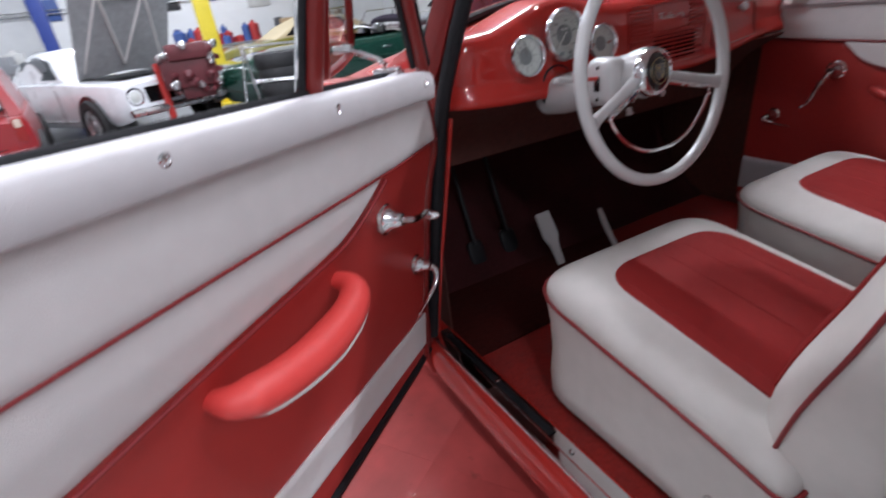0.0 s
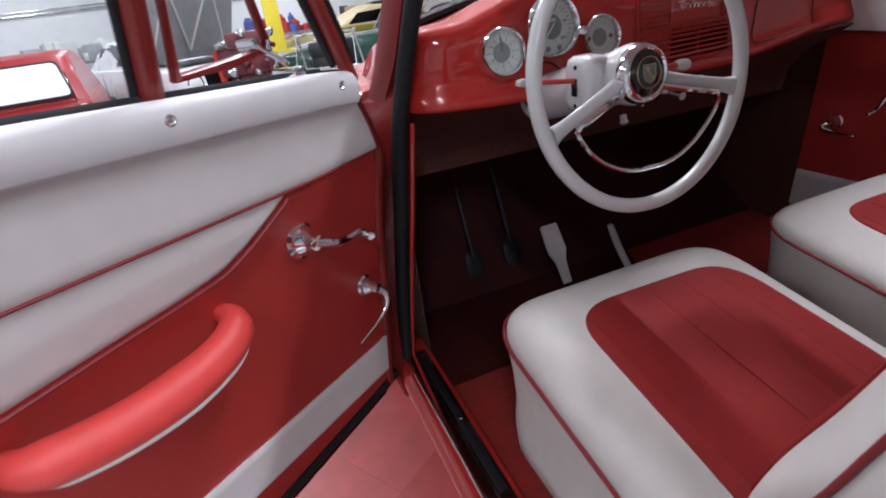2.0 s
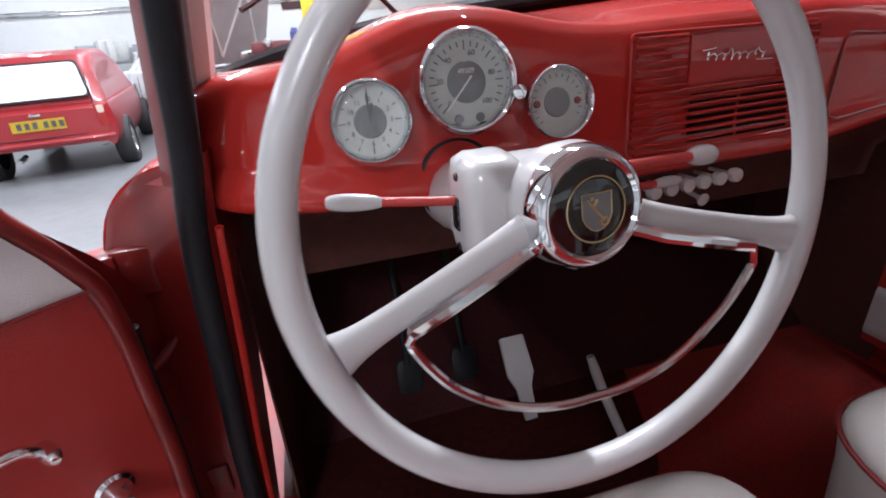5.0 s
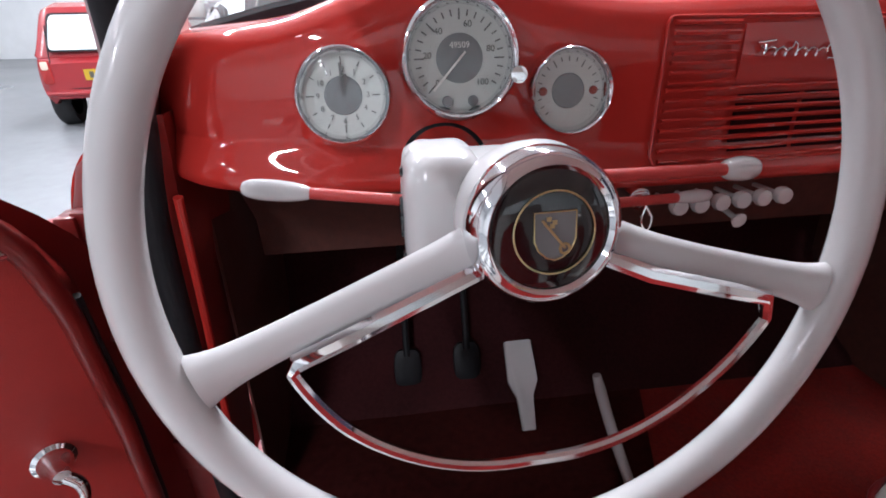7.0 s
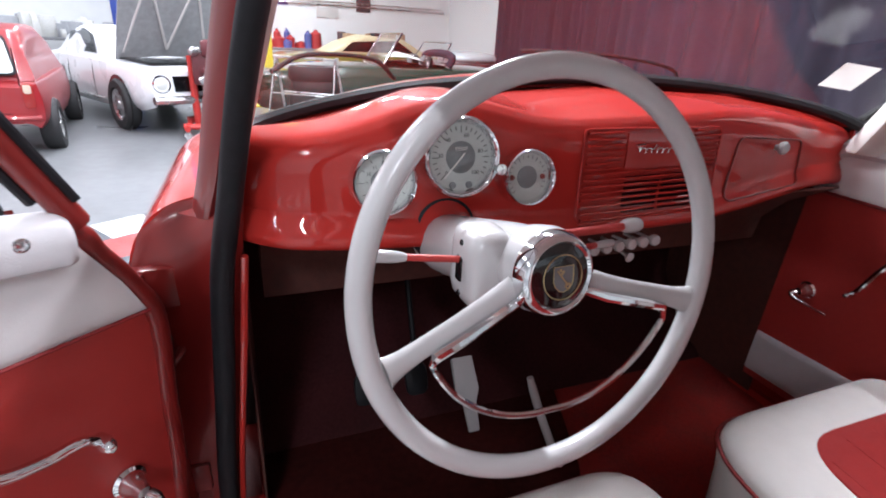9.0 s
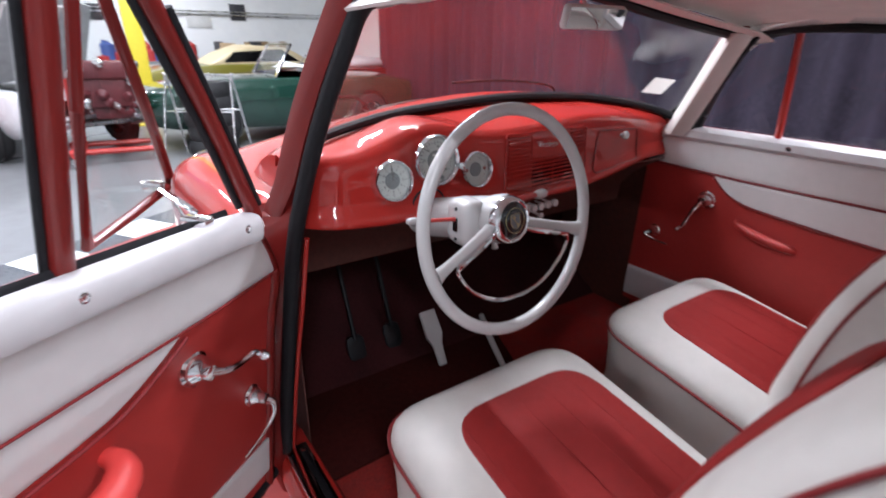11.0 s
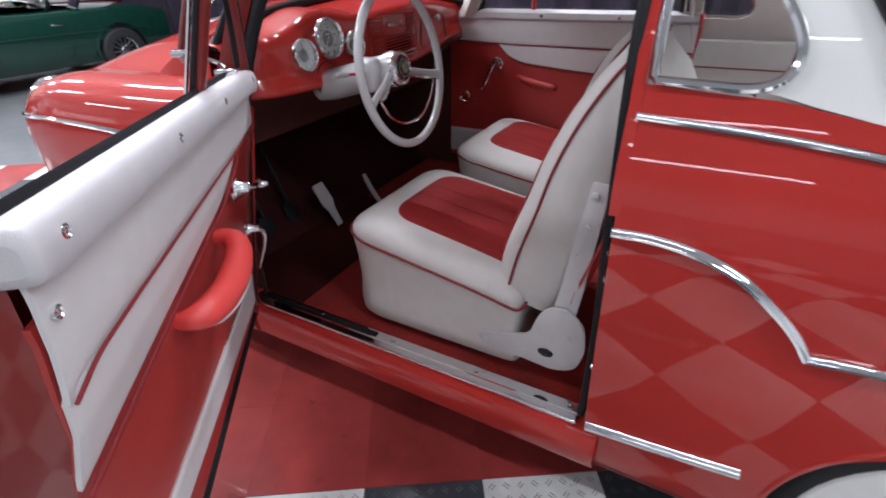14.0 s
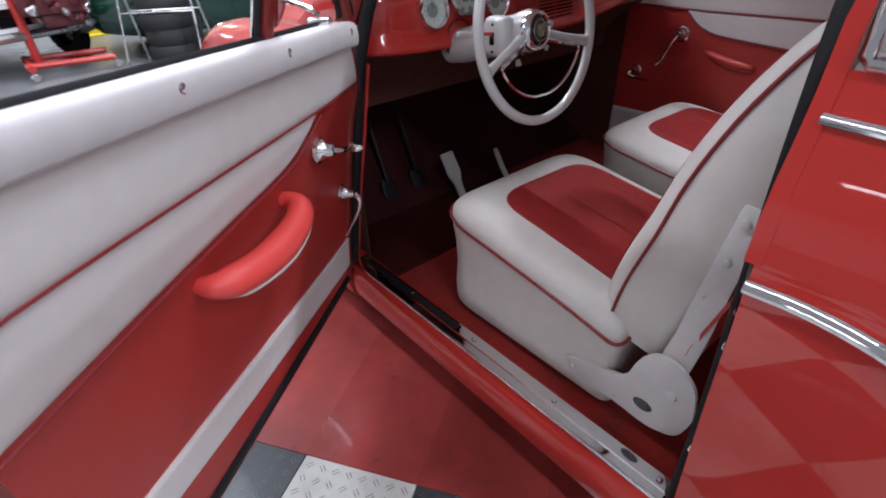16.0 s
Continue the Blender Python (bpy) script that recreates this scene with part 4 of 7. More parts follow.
box(bm, (-0.088, -0.014, 0.50), (-0.040, 0.0, 0.56), 0.004)
part("lower_hinge", bm, DARKER_RED, car)
bm = bmesh.new()
box(bm, (-0.060, -0.012, 0.808), (-0.026, -0.002, 0.846), 0.003)
tube(bm, curve_through([(-0.040, -0.010, 0.824), (-0.052, -0.026, 0.806), (-0.072, -0.044, 0.790), (-0.096, -0.058, 0.782)], 5), 0.007, 8)
part("door_check", bm, DARKER_RED, car)
for x, z in ((-0.072, 0.78), (-0.03, 0.90), (-0.034, 0.72), (-0.07, 0.66)):
    bm = bmesh.new()
    lathe(bm, [(0.006, 0), (0.006, 0.003), (0.003, 0.005), (0, 0.005)], facing((x, -0.004, z), (0, -1, 0)), 10)
    part("post_screw", bm, DULL_METAL, car)

# ---- passenger door ----
PX = 1.438


def pd(y, z, lift=0.0):
    return Vector((PX - 0.002 - 0.050 * max(0.0, 0.95 - z) - lift, y, z))


def pass_panel(name, y0, y1, foot, head, lift, mat, label="", parent=None):
    rows = []
    for v in steps(0, 1, 14):
        rows.append([pd(y, foot(y) + v * (head(y) - foot(y)), lift - (0.004 if v in (0, 1) else 0)) for y in steps(y0, y1, 48)])
    bm = bmesh.new()
    sheet(bm, rows, 0.005)
    return part(name, bm, mat, parent, label, 50)


bm = bmesh.new()
box(bm, (PX + 0.016, -1.06, 0.34), (2 * XC + 0.055, 0.05, 1.10), 0.01)
pdoor = part("passenger_door", bm, RED_PAINT, car, "closed passenger door with red and white trim")
PEDGE = [(-1.04, 0.84), (-0.6, 0.862), (-0.36, 0.882), (-0.305, 0.895), (-0.262, 0.915), (-0.215, 0.956)]
pass_panel("red_card", 0.045, -1.05, lambda y: 0.40, lambda y: min(1.10, 1.02 + max(0, 0.045 - y) * 1.8), 0.0, RED_VINYL, "red vinyl door card", pdoor)
pass_panel("upper_white_panel", 0.040, -1.05, lambda y: lerp_table([(-1.05, 0.962), (-0.3, 0.964), (0.04, 0.972)], y), lambda y: lerp_table([(-1.05, 1.072), (0.0, 1.078), (0.035, 1.03), (0.04, 1.0)], y), 0.010, WHITE_VINYL, "white vinyl upper door panel", pdoor)
pass_panel("lower_white_panel", -0.216, -1.04, lambda y: lerp_table(PEDGE, y), lambda y: lerp_table([(-1.04, 0.956), (-0.3, 0.956), (-0.216, 0.957)], y), 0.009, WHITE_VINYL, "white vinyl door inset with red piping", pdoor)
pass_panel("kick_strip", 0.04, -1.0, lambda y: 0.425 + 0.015 * -y, lambda y: 0.545 + 0.015 * -y, 0.008, RAIL_VINYL, "pale grey vinyl strip along the door foot", pdoor)
bm = bmesh.new()
tube(bm, [pd(0.04, 0.971, 0.013), pd(-0.3, 0.962, 0.013), pd(-1.05, 0.959, 0.013)], 0.004, 8)
part("piping", bm, RED_PIPE, pdoor)
bm = bmesh.new()
tube(bm, curve_through([pd(y, z, 0.012) for y, z in PEDGE], 5), 0.0042, 8)
part("piping", bm, RED_PIPE, pdoor)
bm = bmesh.new()
prof = [(0.0, 1.068), (0.022, 1.066), (0.030, 1.076), (0.028, 1.098), (0.012, 1.109), (-0.03, 1.108)]
sheet(bm, [[Vector((PX - n, y, z - (0.012 if i == 0 else 0))) for n, z in prof] for i, y in enumerate(steps(0.012, -1.05, 24))])
prail = part("top_rail", bm, RAIL_VINYL, pdoor, "white padded door top rail")
for y in (-0.03, -0.42, -0.75):
    bm = bmesh.new()
    lathe(bm, [(0.008, -0.002), (0.007, 0.001), (0.0, 0.0015)], facing((PX - 0.030, y, 1.086), (-1, 0, 0)), 12)
    part("screw", bm, CHROME, prail)
crank((PX - 0.012, -0.208, 0.875), (-1, 0, 0), (0, 0.35, -0.94), (0, 0.5, -0.2), pdoor)
door_handle((PX - 0.018, -0.040, 0.715), (-1, 0, 0), (0, -1, 0), (0, 0, -0.35), pdoor)
bm = bmesh.new()
arm = curve_through([pd(y, z, l) for y, z, l in ((-0.315, 0.825, 0.0), (-0.335, 0.818, 0.012), (-0.38, 0.806, 0.020), (-0.43, 0.796, 0.020), (-0.485, 0.788, 0.012), (-0.505, 0.785, 0.0))], 5)
rr = [0.010 + 0.006 * math.sin(math.pi * k / (len(arm) - 1)) for k in range(len(arm))]
tube(bm, arm, rr, 12, up=(0, 0, 1))
parm = part("armrest", bm, RED_VINYL, pdoor, "red padded armrest")
bm = bmesh.new()
tube(bm, [p + Vector((0.004, 0, -r)) for p, r in zip(arm, rr)][2:-2], 0.0028, 8)
part("arm_piping", bm, CREAM_SEAT, parm)
bm = bmesh.new()
tube(bm, [(PX - 0.01, 0.01, 1.125), (PX - 0.02, -0.10, 1.22), (PX - 0.075, -0.25, 1.395), (PX - 0.09, -0.4, 1.418), (PX - 0.09, -0.7, 1.405), (PX - 0.085, -0.945, 1.388), (PX - 0.07, -0.968, 1.35), (PX - 0.04, -0.974, 1.22), (PX - 0.01, -0.978, 1.11)], 0.0095, 8)
part("window_frame", bm, RUBBER, pdoor)
bm = bmesh.new()
tube(bm, [(PX + 0.0, -0.372, 1.10), (PX - 0.075, -0.392, 1.41)], 0.014, 8, flat=0.7)
tube(bm, curve_through([(PX + 0.03, -0.06, 1.135), (PX + 0.02, -0.12, 1.23), (PX - 0.02, -0.20, 1.33)], 4), 0.008, 8)
part("division_bar", bm, RED_PAINT, pdoor)
bm = bmesh.new()
bm.faces.new([bm.verts.new(p) for p in ((PX + 0.006, 0.0, 1.12), (PX - 0.065, -0.25, 1.40), (PX - 0.08, -0.4, 1.42), (PX - 0.08, -0.7, 1.408), (PX - 0.075, -0.955, 1.388), (PX + 0.006, -0.985, 1.10))])
pg = part("window_glass", bm, THIN_GLASS, pdoor, "clear passenger window glass")
pg.visible_shadow = False
bm = bmesh.new()
box(bm, (PX - 0.035, -0.10, 1.128), (PX - 0.015, -0.05, 1.14), 0.003)
tube(bm, [(PX - 0.025, -0.07, 1.14), (PX - 0.03, -0.11, 1.152), (PX - 0.02, -0.15, 1.15)], 0.005, 8)
part("vent_latch", bm, CHROME, pdoor)

# ---- rear interior ----


def rear_side(bm, at):
    rows = [[at((x, y, z)) for y in steps(-1.04 if at is mirror else -1.12, -1.95, 12)] for x, z in ((0.052, 0.33), (0.050, 0.842))]
    sheet(bm, rows, 0.004)


both("rear_side_panel", RED_VINYL, rear_side, "red vinyl rear side panel")


def rear_upper(bm, at):
    rows = [[at((x, y, z)) for y in steps(-1.04 if at is mirror else -1.12, -1.85, 16)] for x, z in ((0.048, 0.838), (0.040, 0.852), (0.036, 0.905), (0.034, 0.98), (0.030, 1.004), (0.016, 1.012))]
    sheet(bm, rows, 0.004)


both("rear_upper_trim", CREAM_SEAT, rear_upper, "cream vinyl rear side trim")


def rear_cloth(bm, at):
    cut_sheet(bm, steps(-1.62, -1.025 if at is mirror else -1.10, 56), steps(1.006, 1.44, 40), lambda y, z: at((side_x(z) + 0.026, y, z)), [FAR_WINDOW if at is mirror else [(y + (0.006 if y > -1.15 else -0.012), z + (0.015 if z > 1.2 else -0.012)) for y, z in WINDOW]], 0.003, [(-1.03, 1.0), (-1.49, 1.0), (-1.515, 1.09), (-1.40, 1.24), (-1.335, 1.34), (-1.33, 1.45), (-1.03, 1.45)])


both("rear_headliner", HEADLINER, rear_cloth)


def rear_piping(bm, at):
    tube(bm, [at((0.034, y, 0.908)) for y in steps(-1.06 if at is mirror else -1.12, -1.42, 8)], 0.004, 6)


both("piping", RED_PIPE, rear_piping)


def cushion(bm, lo, hi, power=5.0, crown=0.02, n=28, m=None, taper=0.0):
    """A padded block with soft edges and a crowned top."""
    c = [(a + b) / 2 for a, b in zip(lo, hi)]
    h = [(b - a) / 2 for a, b in zip(lo, hi)]
    rows = []
    for i in range(n + 1):
        v = -math.pi / 2 + math.pi * i / n
        row = []
        for j in range(2 * n + 1):
            u = -math.pi + 2 * math.pi * j / (2 * n)
            d = Vector((math.cos(v) * math.cos(u), math.cos(v) * math.sin(u), math.sin(v)))
            k = (abs(d.x) ** power + abs(d.y) ** power + abs(d.z) ** power) ** (-1 / power)
            p = d * k
            q = Vector((p.x * h[0] * (1 - taper * (1 - p.z) / 2), p.y * h[1], p.z * h[2]))
            if p.z > 0:
                q.z += crown * (1 - p.x ** 2) * (1 - p.y ** 2) * p.z
            q += Vector(c)
            row.append(m @ q if m is not None else q)
        rows.append(row)
    sheet(bm, rows)
    bmesh.ops.remove_doubles(bm, verts=bm.verts, dist=1e-5)
    return bm


bm = bmesh.new()
cushion(bm, (0.10, -1.60, 0.33), (1.39, -1.10, 0.66), 6)
rear_seat = part("rear_seat", bm, RED_SEAT, car, "red rear bench seat with cream backrest")
bm = bmesh.new()
cushion(bm, (0.09, -0.07, 0.0), (1.40, 0.07, 0.42), 6, m=pose(0, -1.43, 0.58, 8, 0, 0))
part("rear_backrest", bm, CREAM_SEAT, rear_seat)

# ---- front seats ----


def front_seat(x0, y0, up, curve, name, label):
    w = 0.545
    c = x0 + w / 2

    def top_z(x, y):
        u, v = (x - c) / (w / 2), (y - (y0 - 0.285)) / 0.285
        return 0.582 + up + 0.044 * v - 0.010 * max(0, -v) ** 3 + 0.026 * (1 - u ** 4) * (1 - max(0, v) ** 4)

    bm = bmesh.new()
    rows = []
    out = rounded([(x0, y0 - 0.57), (x0, y0), (x0 + w, y0), (x0 + w, y0 - 0.57)], [0.03, 0.11, 0.11, 0.03], 8)
    full = []
    for (a, b), (p, q) in zip(out, out[1:] + out[:1]):
        seg = max(1, int(math.hypot(p - a, q - b) / 0.04))
        full += [(a + (p - a) * k / seg, b + (q - b) * k / seg) for k in range(seg)]
    full.append(full[0])
    cy = y0 - 0.285

    def ring(scale, z=None, dz=0.0, flat=False):
        row = []
        for a, b in full:
            x, y = c + (a - c) * scale, cy + (b - cy) * scale
            zz = top_z(x, y) + dz if z is None else z + (0.0 if not flat else 0.0)
            row.append(Vector((x, y, zz)))
        return row

    def slope(f, inset):
        """A ring of the side wall, f from the foot to the piping."""
        row = []
        for a, b in full:
            x, y = c + (a - c) * (1 - inset), cy + (b - cy) * (1 - inset)
            t = top_z(a, b) - 0.022
            row.append(Vector((x, y, 0.352 + (t - 0.352) * f)))
        return row

    rows = [slope(0, 0.045), slope(0.04, 0.02), slope(0.2, 0.014), slope(0.45, 0.030), slope(0.75, 0.018), slope(0.93, 0.0), slope(1.0, 0.0)]
    for s, d in ((0.996, -0.012), (0.978, -0.003), (0.94, 0.003), (0.88, 0.006), (0.81, 0.006), (0.74, 0.006), (0.66, 0.006), (0.58, 0.006), (0.5, 0.006), (0.42, 0.006), (0.33, 0.006), (0.25, 0.006), (0.17, 0.006), (0.09, 0.006), (0.0005, 0.006)):
        rows.append(ring(s, None, d))
    sheet(bm, rows)
    bmesh.ops.remove_doubles(bm, verts=bm.verts, dist=1e-5)
    seat = part(name, bm, CREAM_SEAT, car, label, 50)
    bm = bmesh.new()
    tube(bm, [p + Vector(((p.x - c) * 0.012, (p.y - cy) * 0.012, 0.002)) for p in slope(1.0, 0.0)[:-1]], 0.0038, 8, closed=True)
    part("seat_piping", bm, RED_PIPE, seat)
    # red inset of the cushion
    ins = rounded([(x0 + 0.10, y0 - 0.565), (x0 + 0.115, y0 - 0.10), (x0 + w - 0.065, y0 - 0.105), (x0 + w - 0.055, y0 - 0.565)], [0.02, 0.09, 0.09, 0.02], 8)
    bm = bmesh.new()
    ic, icy = c, y0 - 0.33
    rows = []
    dense = []
    for (a, b), (p, q) in zip(ins, ins[1:] + ins[:1]):
        seg = max(1, int(math.hypot(p - a, q - b) / 0.02))
        dense += [(a + (p - a) * k / seg, b + (q - b) * k / seg) for k in range(seg)]
    ins = dense
    for s, d in [(1.012, 0.005), (1.0, 0.0095)] + [(k / 14, 0.0125) for k in range(13, 0, -1)] + [(0.0005, 0.0125)]:
        rows.append([Vector((ic + (a - ic) * s, icy + (b - icy) * s, top_z(ic + (a - ic) * s, icy + (b - icy) * s) + d - 0.0016 * math.exp(-((((ic + (a - ic) * s - ic) / 0.082 + 0.5) % 1 - 0.5) / 0.035) ** 2) * (1 if s < 0.95 else 0))) for a, b in ins + ins[:1]])
    sheet(bm, rows)
    inset = part("red_inset", bm, RED_SEAT, seat, "dark red vinyl seat inset")
    for k in range(-2, 3):
        bm = bmesh.new()
        sx = ic + 0.072 * k
        tube(bm, [Vector((sx, y, top_z(sx, y) + 0.0122)) for y in steps(y0 - 0.55, y0 - (0.125 if abs(k) < 2 else 0.15), 16)], 0.0012, 6)
        part("seam", bm, RED_SEAT, inset)
    # backrest, leaning back
    back = curve_through([Vector((0, a, b)) for a, b in curve], 4)
    bm = bmesh.new()
    rows = []
    for i, p in enumerate(back):
        t = i / (len(back) - 1)
        a = back[max(0, i - 1)]
        b = back[min(len(back) - 1, i + 1)]
        way = (b - a).normalized()
        rear = Vector((0, -way.z, way.y))
        if rear.y > 0:
            rear = -rear
        end = math.sqrt(max(0.0, 1 - max(0, (t - 0.84) / 0.16) ** 2))
        half = w / 2 * (0.875 + 0.01 * t) * (0.72 + 0.28 * end)
        dep = (0.213 - 0.02 * t) * (0.35 + 0.65 * end)
        loop = []
        for k in range(33):
            u = 2 * math.pi * k / 32
            cu, su = math.cos(u), math.sin(u)
            e = 0.5
            px = math.copysign(abs(cu) ** e, cu) * half
            pn = (math.copysign(abs(su) ** e, su) + 1) / 2 * dep
            loop.append(Vector((c + px, 0, 0)) + p + rear * (pn - 0.035 - (0.034 - 0.060 * t) * (1 - (px / half) ** 2) * (1 if su < 0 else 0)))
        rows.append(loop)
    sheet(bm, rows)
    bm.faces.new([bm.verts.new(p) for p in rows[-1][:-1]])
    bm.faces.new([bm.verts.new(p) for p in rows[0][:-1]])
    backrest = part("backrest", bm, CREAM_SEAT, seat, "cream vinyl backrest with red piping", 60)
    bm = bmesh.new()
    for sx in (-1, 1):
        line = []
        for i, p in enumerate(back):
            t = i / (len(back) - 1)
            end = math.sqrt(max(0.0, 1 - max(0, (t - 0.84) / 0.16) ** 2))
            half = w / 2 * (0.875 + 0.01 * t) * (0.72 + 0.28 * end)
            line.append(p + Vector((c + sx * (half * 0.972 + 0.002), 0, 0)) + Vector((0, -0.010, 0.0)))
        tube(bm, line, 0.0036, 8)
    tube(bm, [back[-1] + Vector((x, -0.010, 0.004)) for x in steps(c - w / 2 * 0.65, c + w / 2 * 0.65, 8)], 0.0036, 8)
    part("back_piping", bm, RED_PIPE, backrest)
    bm = bmesh.new()
    rows = []
    last = int(len(back) * 0.74)
    for i in range(0, last + 1):
        k = i / last
        hw = 0.150 * math.sqrt(max(0.012, 1 - max(0, (k - 0.50) / 0.50) ** 2.4))
        p, q = back[i], back[i + 1]
        way = (q - p).normalized()
        rear = Vector((0, -way.z, way.y))
        half = w / 2 * 0.875
        rows.append([p + Vector((c + x, 0, 0)) + rear * ((1 - math.sqrt(math.sqrt(1 - (x / half) ** 4))) * 0.104 - 0.042 - (0.034 - 0.060 * i / (len(back) - 1)) * (1 - (x / half) ** 2) + 0.004 * abs(x / hw) ** 6) for x in steps(-hw, hw, 18)])
    sheet(bm, rows, 0.008)
    part("back_inset", bm, RED_SEAT, backrest, "dark red vinyl backrest inset")
    bm = bmesh.new()
    rows = []
    for i in range(0, int(len(back) * 0.85)):
        p, q = back[i], back[i + 1]
        way = (q - p).normalized()
        rear = Vector((0, -way.z, way.y))
        rows.append([p + rear * (0.180 - 0.02 * i / len(back)) + Vector((c + x, 0, 0)) for x in steps(-w / 2 * 0.93, w / 2 * 0.93, 8)])
    sheet(bm, rows, 0.006)
    part("back_panel", bm, RED_VINYL, backrest, "red vinyl panel behind the backrest")
    # hinge bracket with its arm
    for sx in (0, 1):
        xx = x0 + 0.002 if sx == 0 else x0 + w + 0.006
        dy = y0 + (0.308 if name == "driver_seat" else 0.318)
        inward = 0.027 if sx == 0 else -0.027
        bm = bmesh.new()
        plate = rounded([(y + dy, z) for y, z in ((-0.752, 0.432), (-0.775, 0.398), (-0.905, 0.392), (-0.97, 0.385), (-1.03, 0.405), (-1.05, 0.47), (-1.04, 0.545), (-1.0, 0.582), (-0.955, 0.58), (-0.925, 0.545), (-0.905, 0.475))][::-1], 0.022, 4)
        outline_prism(bm, plate, lambda u, v, d: Vector((xx + 0.006 - d, u, v)), 0.008, 0.002)
        arm = [(-1.050 + dy, 0.90), (-1.012 + dy, 0.905), (-0.978 + dy, 0.70), (-0.966 + dy, 0.62), (-0.955 + dy, 0.55), (-1.012 + dy, 0.54), (-1.020 + dy, 0.62), (-1.028 + dy, 0.70)]
        outline_prism(bm, rounded(arm, 0.008, 3), lambda u, v, d: Vector((xx + 0.008 - d + inward * min(1.0, max(0.0, (v - 0.55) / 0.07)), u, v)), 0.006, 0.0015)
        br = part("hinge_bracket", bm, GREY_METAL_PAINT, seat, "light grey painted seat hinge bracket")
        bm = bmesh.new()
        lathe(bm, [(0, 0), (0.017, 0), (0.016, 0.0015), (0, 0.0015)], facing((xx - 0.002, -0.952 + dy, 0.435), (-1, 0, 0)) @ Matrix.Diagonal((1.25, 0.8, 1, 1)), 20)
        part("slot", bm, BLACK_GLOSS, br)
        for yy, zz, r in ((-0.78, 0.415, 0.006), (-0.89, 0.405, 0.007), (-1.0, 0.50, 0.012), (-0.985, 0.60, 0.006), (-0.998, 0.72, 0.006), (-1.015, 0.80, 0.007), (-1.022, 0.875, 0.009)):
            bm = bmesh.new()
            lathe(bm, [(r, 0), (r * 0.9, 0.0025), (r * 0.4, 0.004), (0, 0.004)], facing((xx - 0.002 + inward * min(1.0, max(0.0, (zz - 0.55) / 0.07)), yy + dy, zz), (-1, 0, 0)), 14)
            part("rivet", bm, GREY_METAL_PAINT, br)
    bm = bmesh.new()
    box(bm, (x0 + 0.04, y0 - 0.52, 0.325), (x0 + 0.08, y0 - 0.06, 0.356), 0.004)
    box(bm, (x0 + w - 0.08, y0 - 0.52, 0.325), (x0 + w - 0.04, y0 - 0.06, 0.356), 0.004)
    part("seat_rail", bm, DULL_METAL, seat)
    return seat


front_seat(0.080, -0.312, 0.028, ((-0.818, 0.555), (-0.842, 0.67), (-0.880, 0.79), (-0.915, 0.91), (-0.962, 1.02), (-1.015, 1.11), (-1.05, 1.155)), "driver_seat", "cream vinyl driver seat with red inset and piping")
front_seat(0.790, -0.290, 0.030, ((-0.745, 0.555), (-0.760, 0.67), (-0.780, 0.79), (-0.808, 0.90), (-0.850, 1.0), (-0.905, 1.08), (-0.945, 1.115)), "passenger_seat", "cream vinyl passenger seat with red inset and piping")

# ---- dashboard ----


def dash_top(x):
    return lerp_table([(0.0, 1.130), (0.10, 1.142), (0.19, 1.152), (0.26, 1.176), (0.31, 1.194), (0.36, 1.200), (0.41, 1.194), (0.46, 1.182), (0.51, 1.172), (0.58, 1.168), (0.70, 1.172), (0.95, 1.180), (1.15, 1.168), (1.30, 1.150), (1.40, 1.138), (1.46, 1.125)], x)


def dash_y(x):
    return lerp_table([(0.0, 0.0), (0.04, -0.030), (0.06, -0.055), (0.085, -0.078), (0.11, -0.092), (0.14, -0.100), (0.21, -0.107), (0.34, -0.105), (0.47, -0.105), (0.56, -0.101), (0.66, -0.098), (0.85, -0.085), (1.05, -0.058), (1.25, -0.022), (1.38, -0.006), (1.46, -0.004)], x)


def dash_row(x):
    zt, yf = dash_top(x), dash_y(x)
    zb = lerp_table([(0.0, 1.00), (0.3, 0.985), (0.55, 0.972), (0.9, 0.968), (1.15, 0.985), (1.3, 0.998), (1.45, 1.000)], x)
    yw = lerp_table([(0.0, 0.03), (0.15, 0.065), (0.4, 0.11), (XC, 0.125), (1.1, 0.105), (1.3, 0.06), (1.40, 0.03), (1.46, 0.01)], x)
    zw = lerp_table([(0.0, 1.10), (0.1, 1.130), (0.2, 1.152), (0.4, 1.180), (XC, 1.200), (1.1, 1.190), (1.3, 1.163), (1.40, 1.142), (1.46, 1.115)], x)
    yw = max(yw, yf + 0.065)
    pts = [(yw, zw), (yw * 0.5 + (yf + 0.05) * 0.5, max(zw, zt) * 0.5 + 0.5 * zt + 0.004), (yf + 0.035, zt + 0.001), (yf + 0.012, zt - 0.008), (yf, zt - 0.028), (yf - 0.003, zt - 0.07), (yf - 0.002, (zt + zb) / 2 - 0.02), (yf - 0.004, zb + 0.045), (yf - 0.016, zb + 0.020), (yf - 0.018, zb + 0.006), (yf - 0.008, zb - 0.003), (yf + 0.02, zb), (yf + 0.08, zb + 0.015)]
    return curve_through([Vector((x, y, z)) for y, z in pts], 4)


def smooth_xs():
    return steps(0.042, 1.452, 115)


bm = bmesh.new()
rows = [dash_row(x) for x in smooth_xs()]
for _ in range(3):
    rows = [rows[0]] + [[(a + b * 2 + c) / 4 for a, b, c in zip(rows[i - 1], rows[i], rows[i + 1])] for i in range(1, len(rows) - 1)] + [rows[-1]]
sheet(bm, rows)
dash = part("dashboard", bm, RED_PAINT, car, "glossy red painted steel dashboard")


def dial_frame(x, z, y, tilt=8):
    return facing((x, y, z), (0, -math.cos(radians(tilt)), math.sin(radians(tilt))))


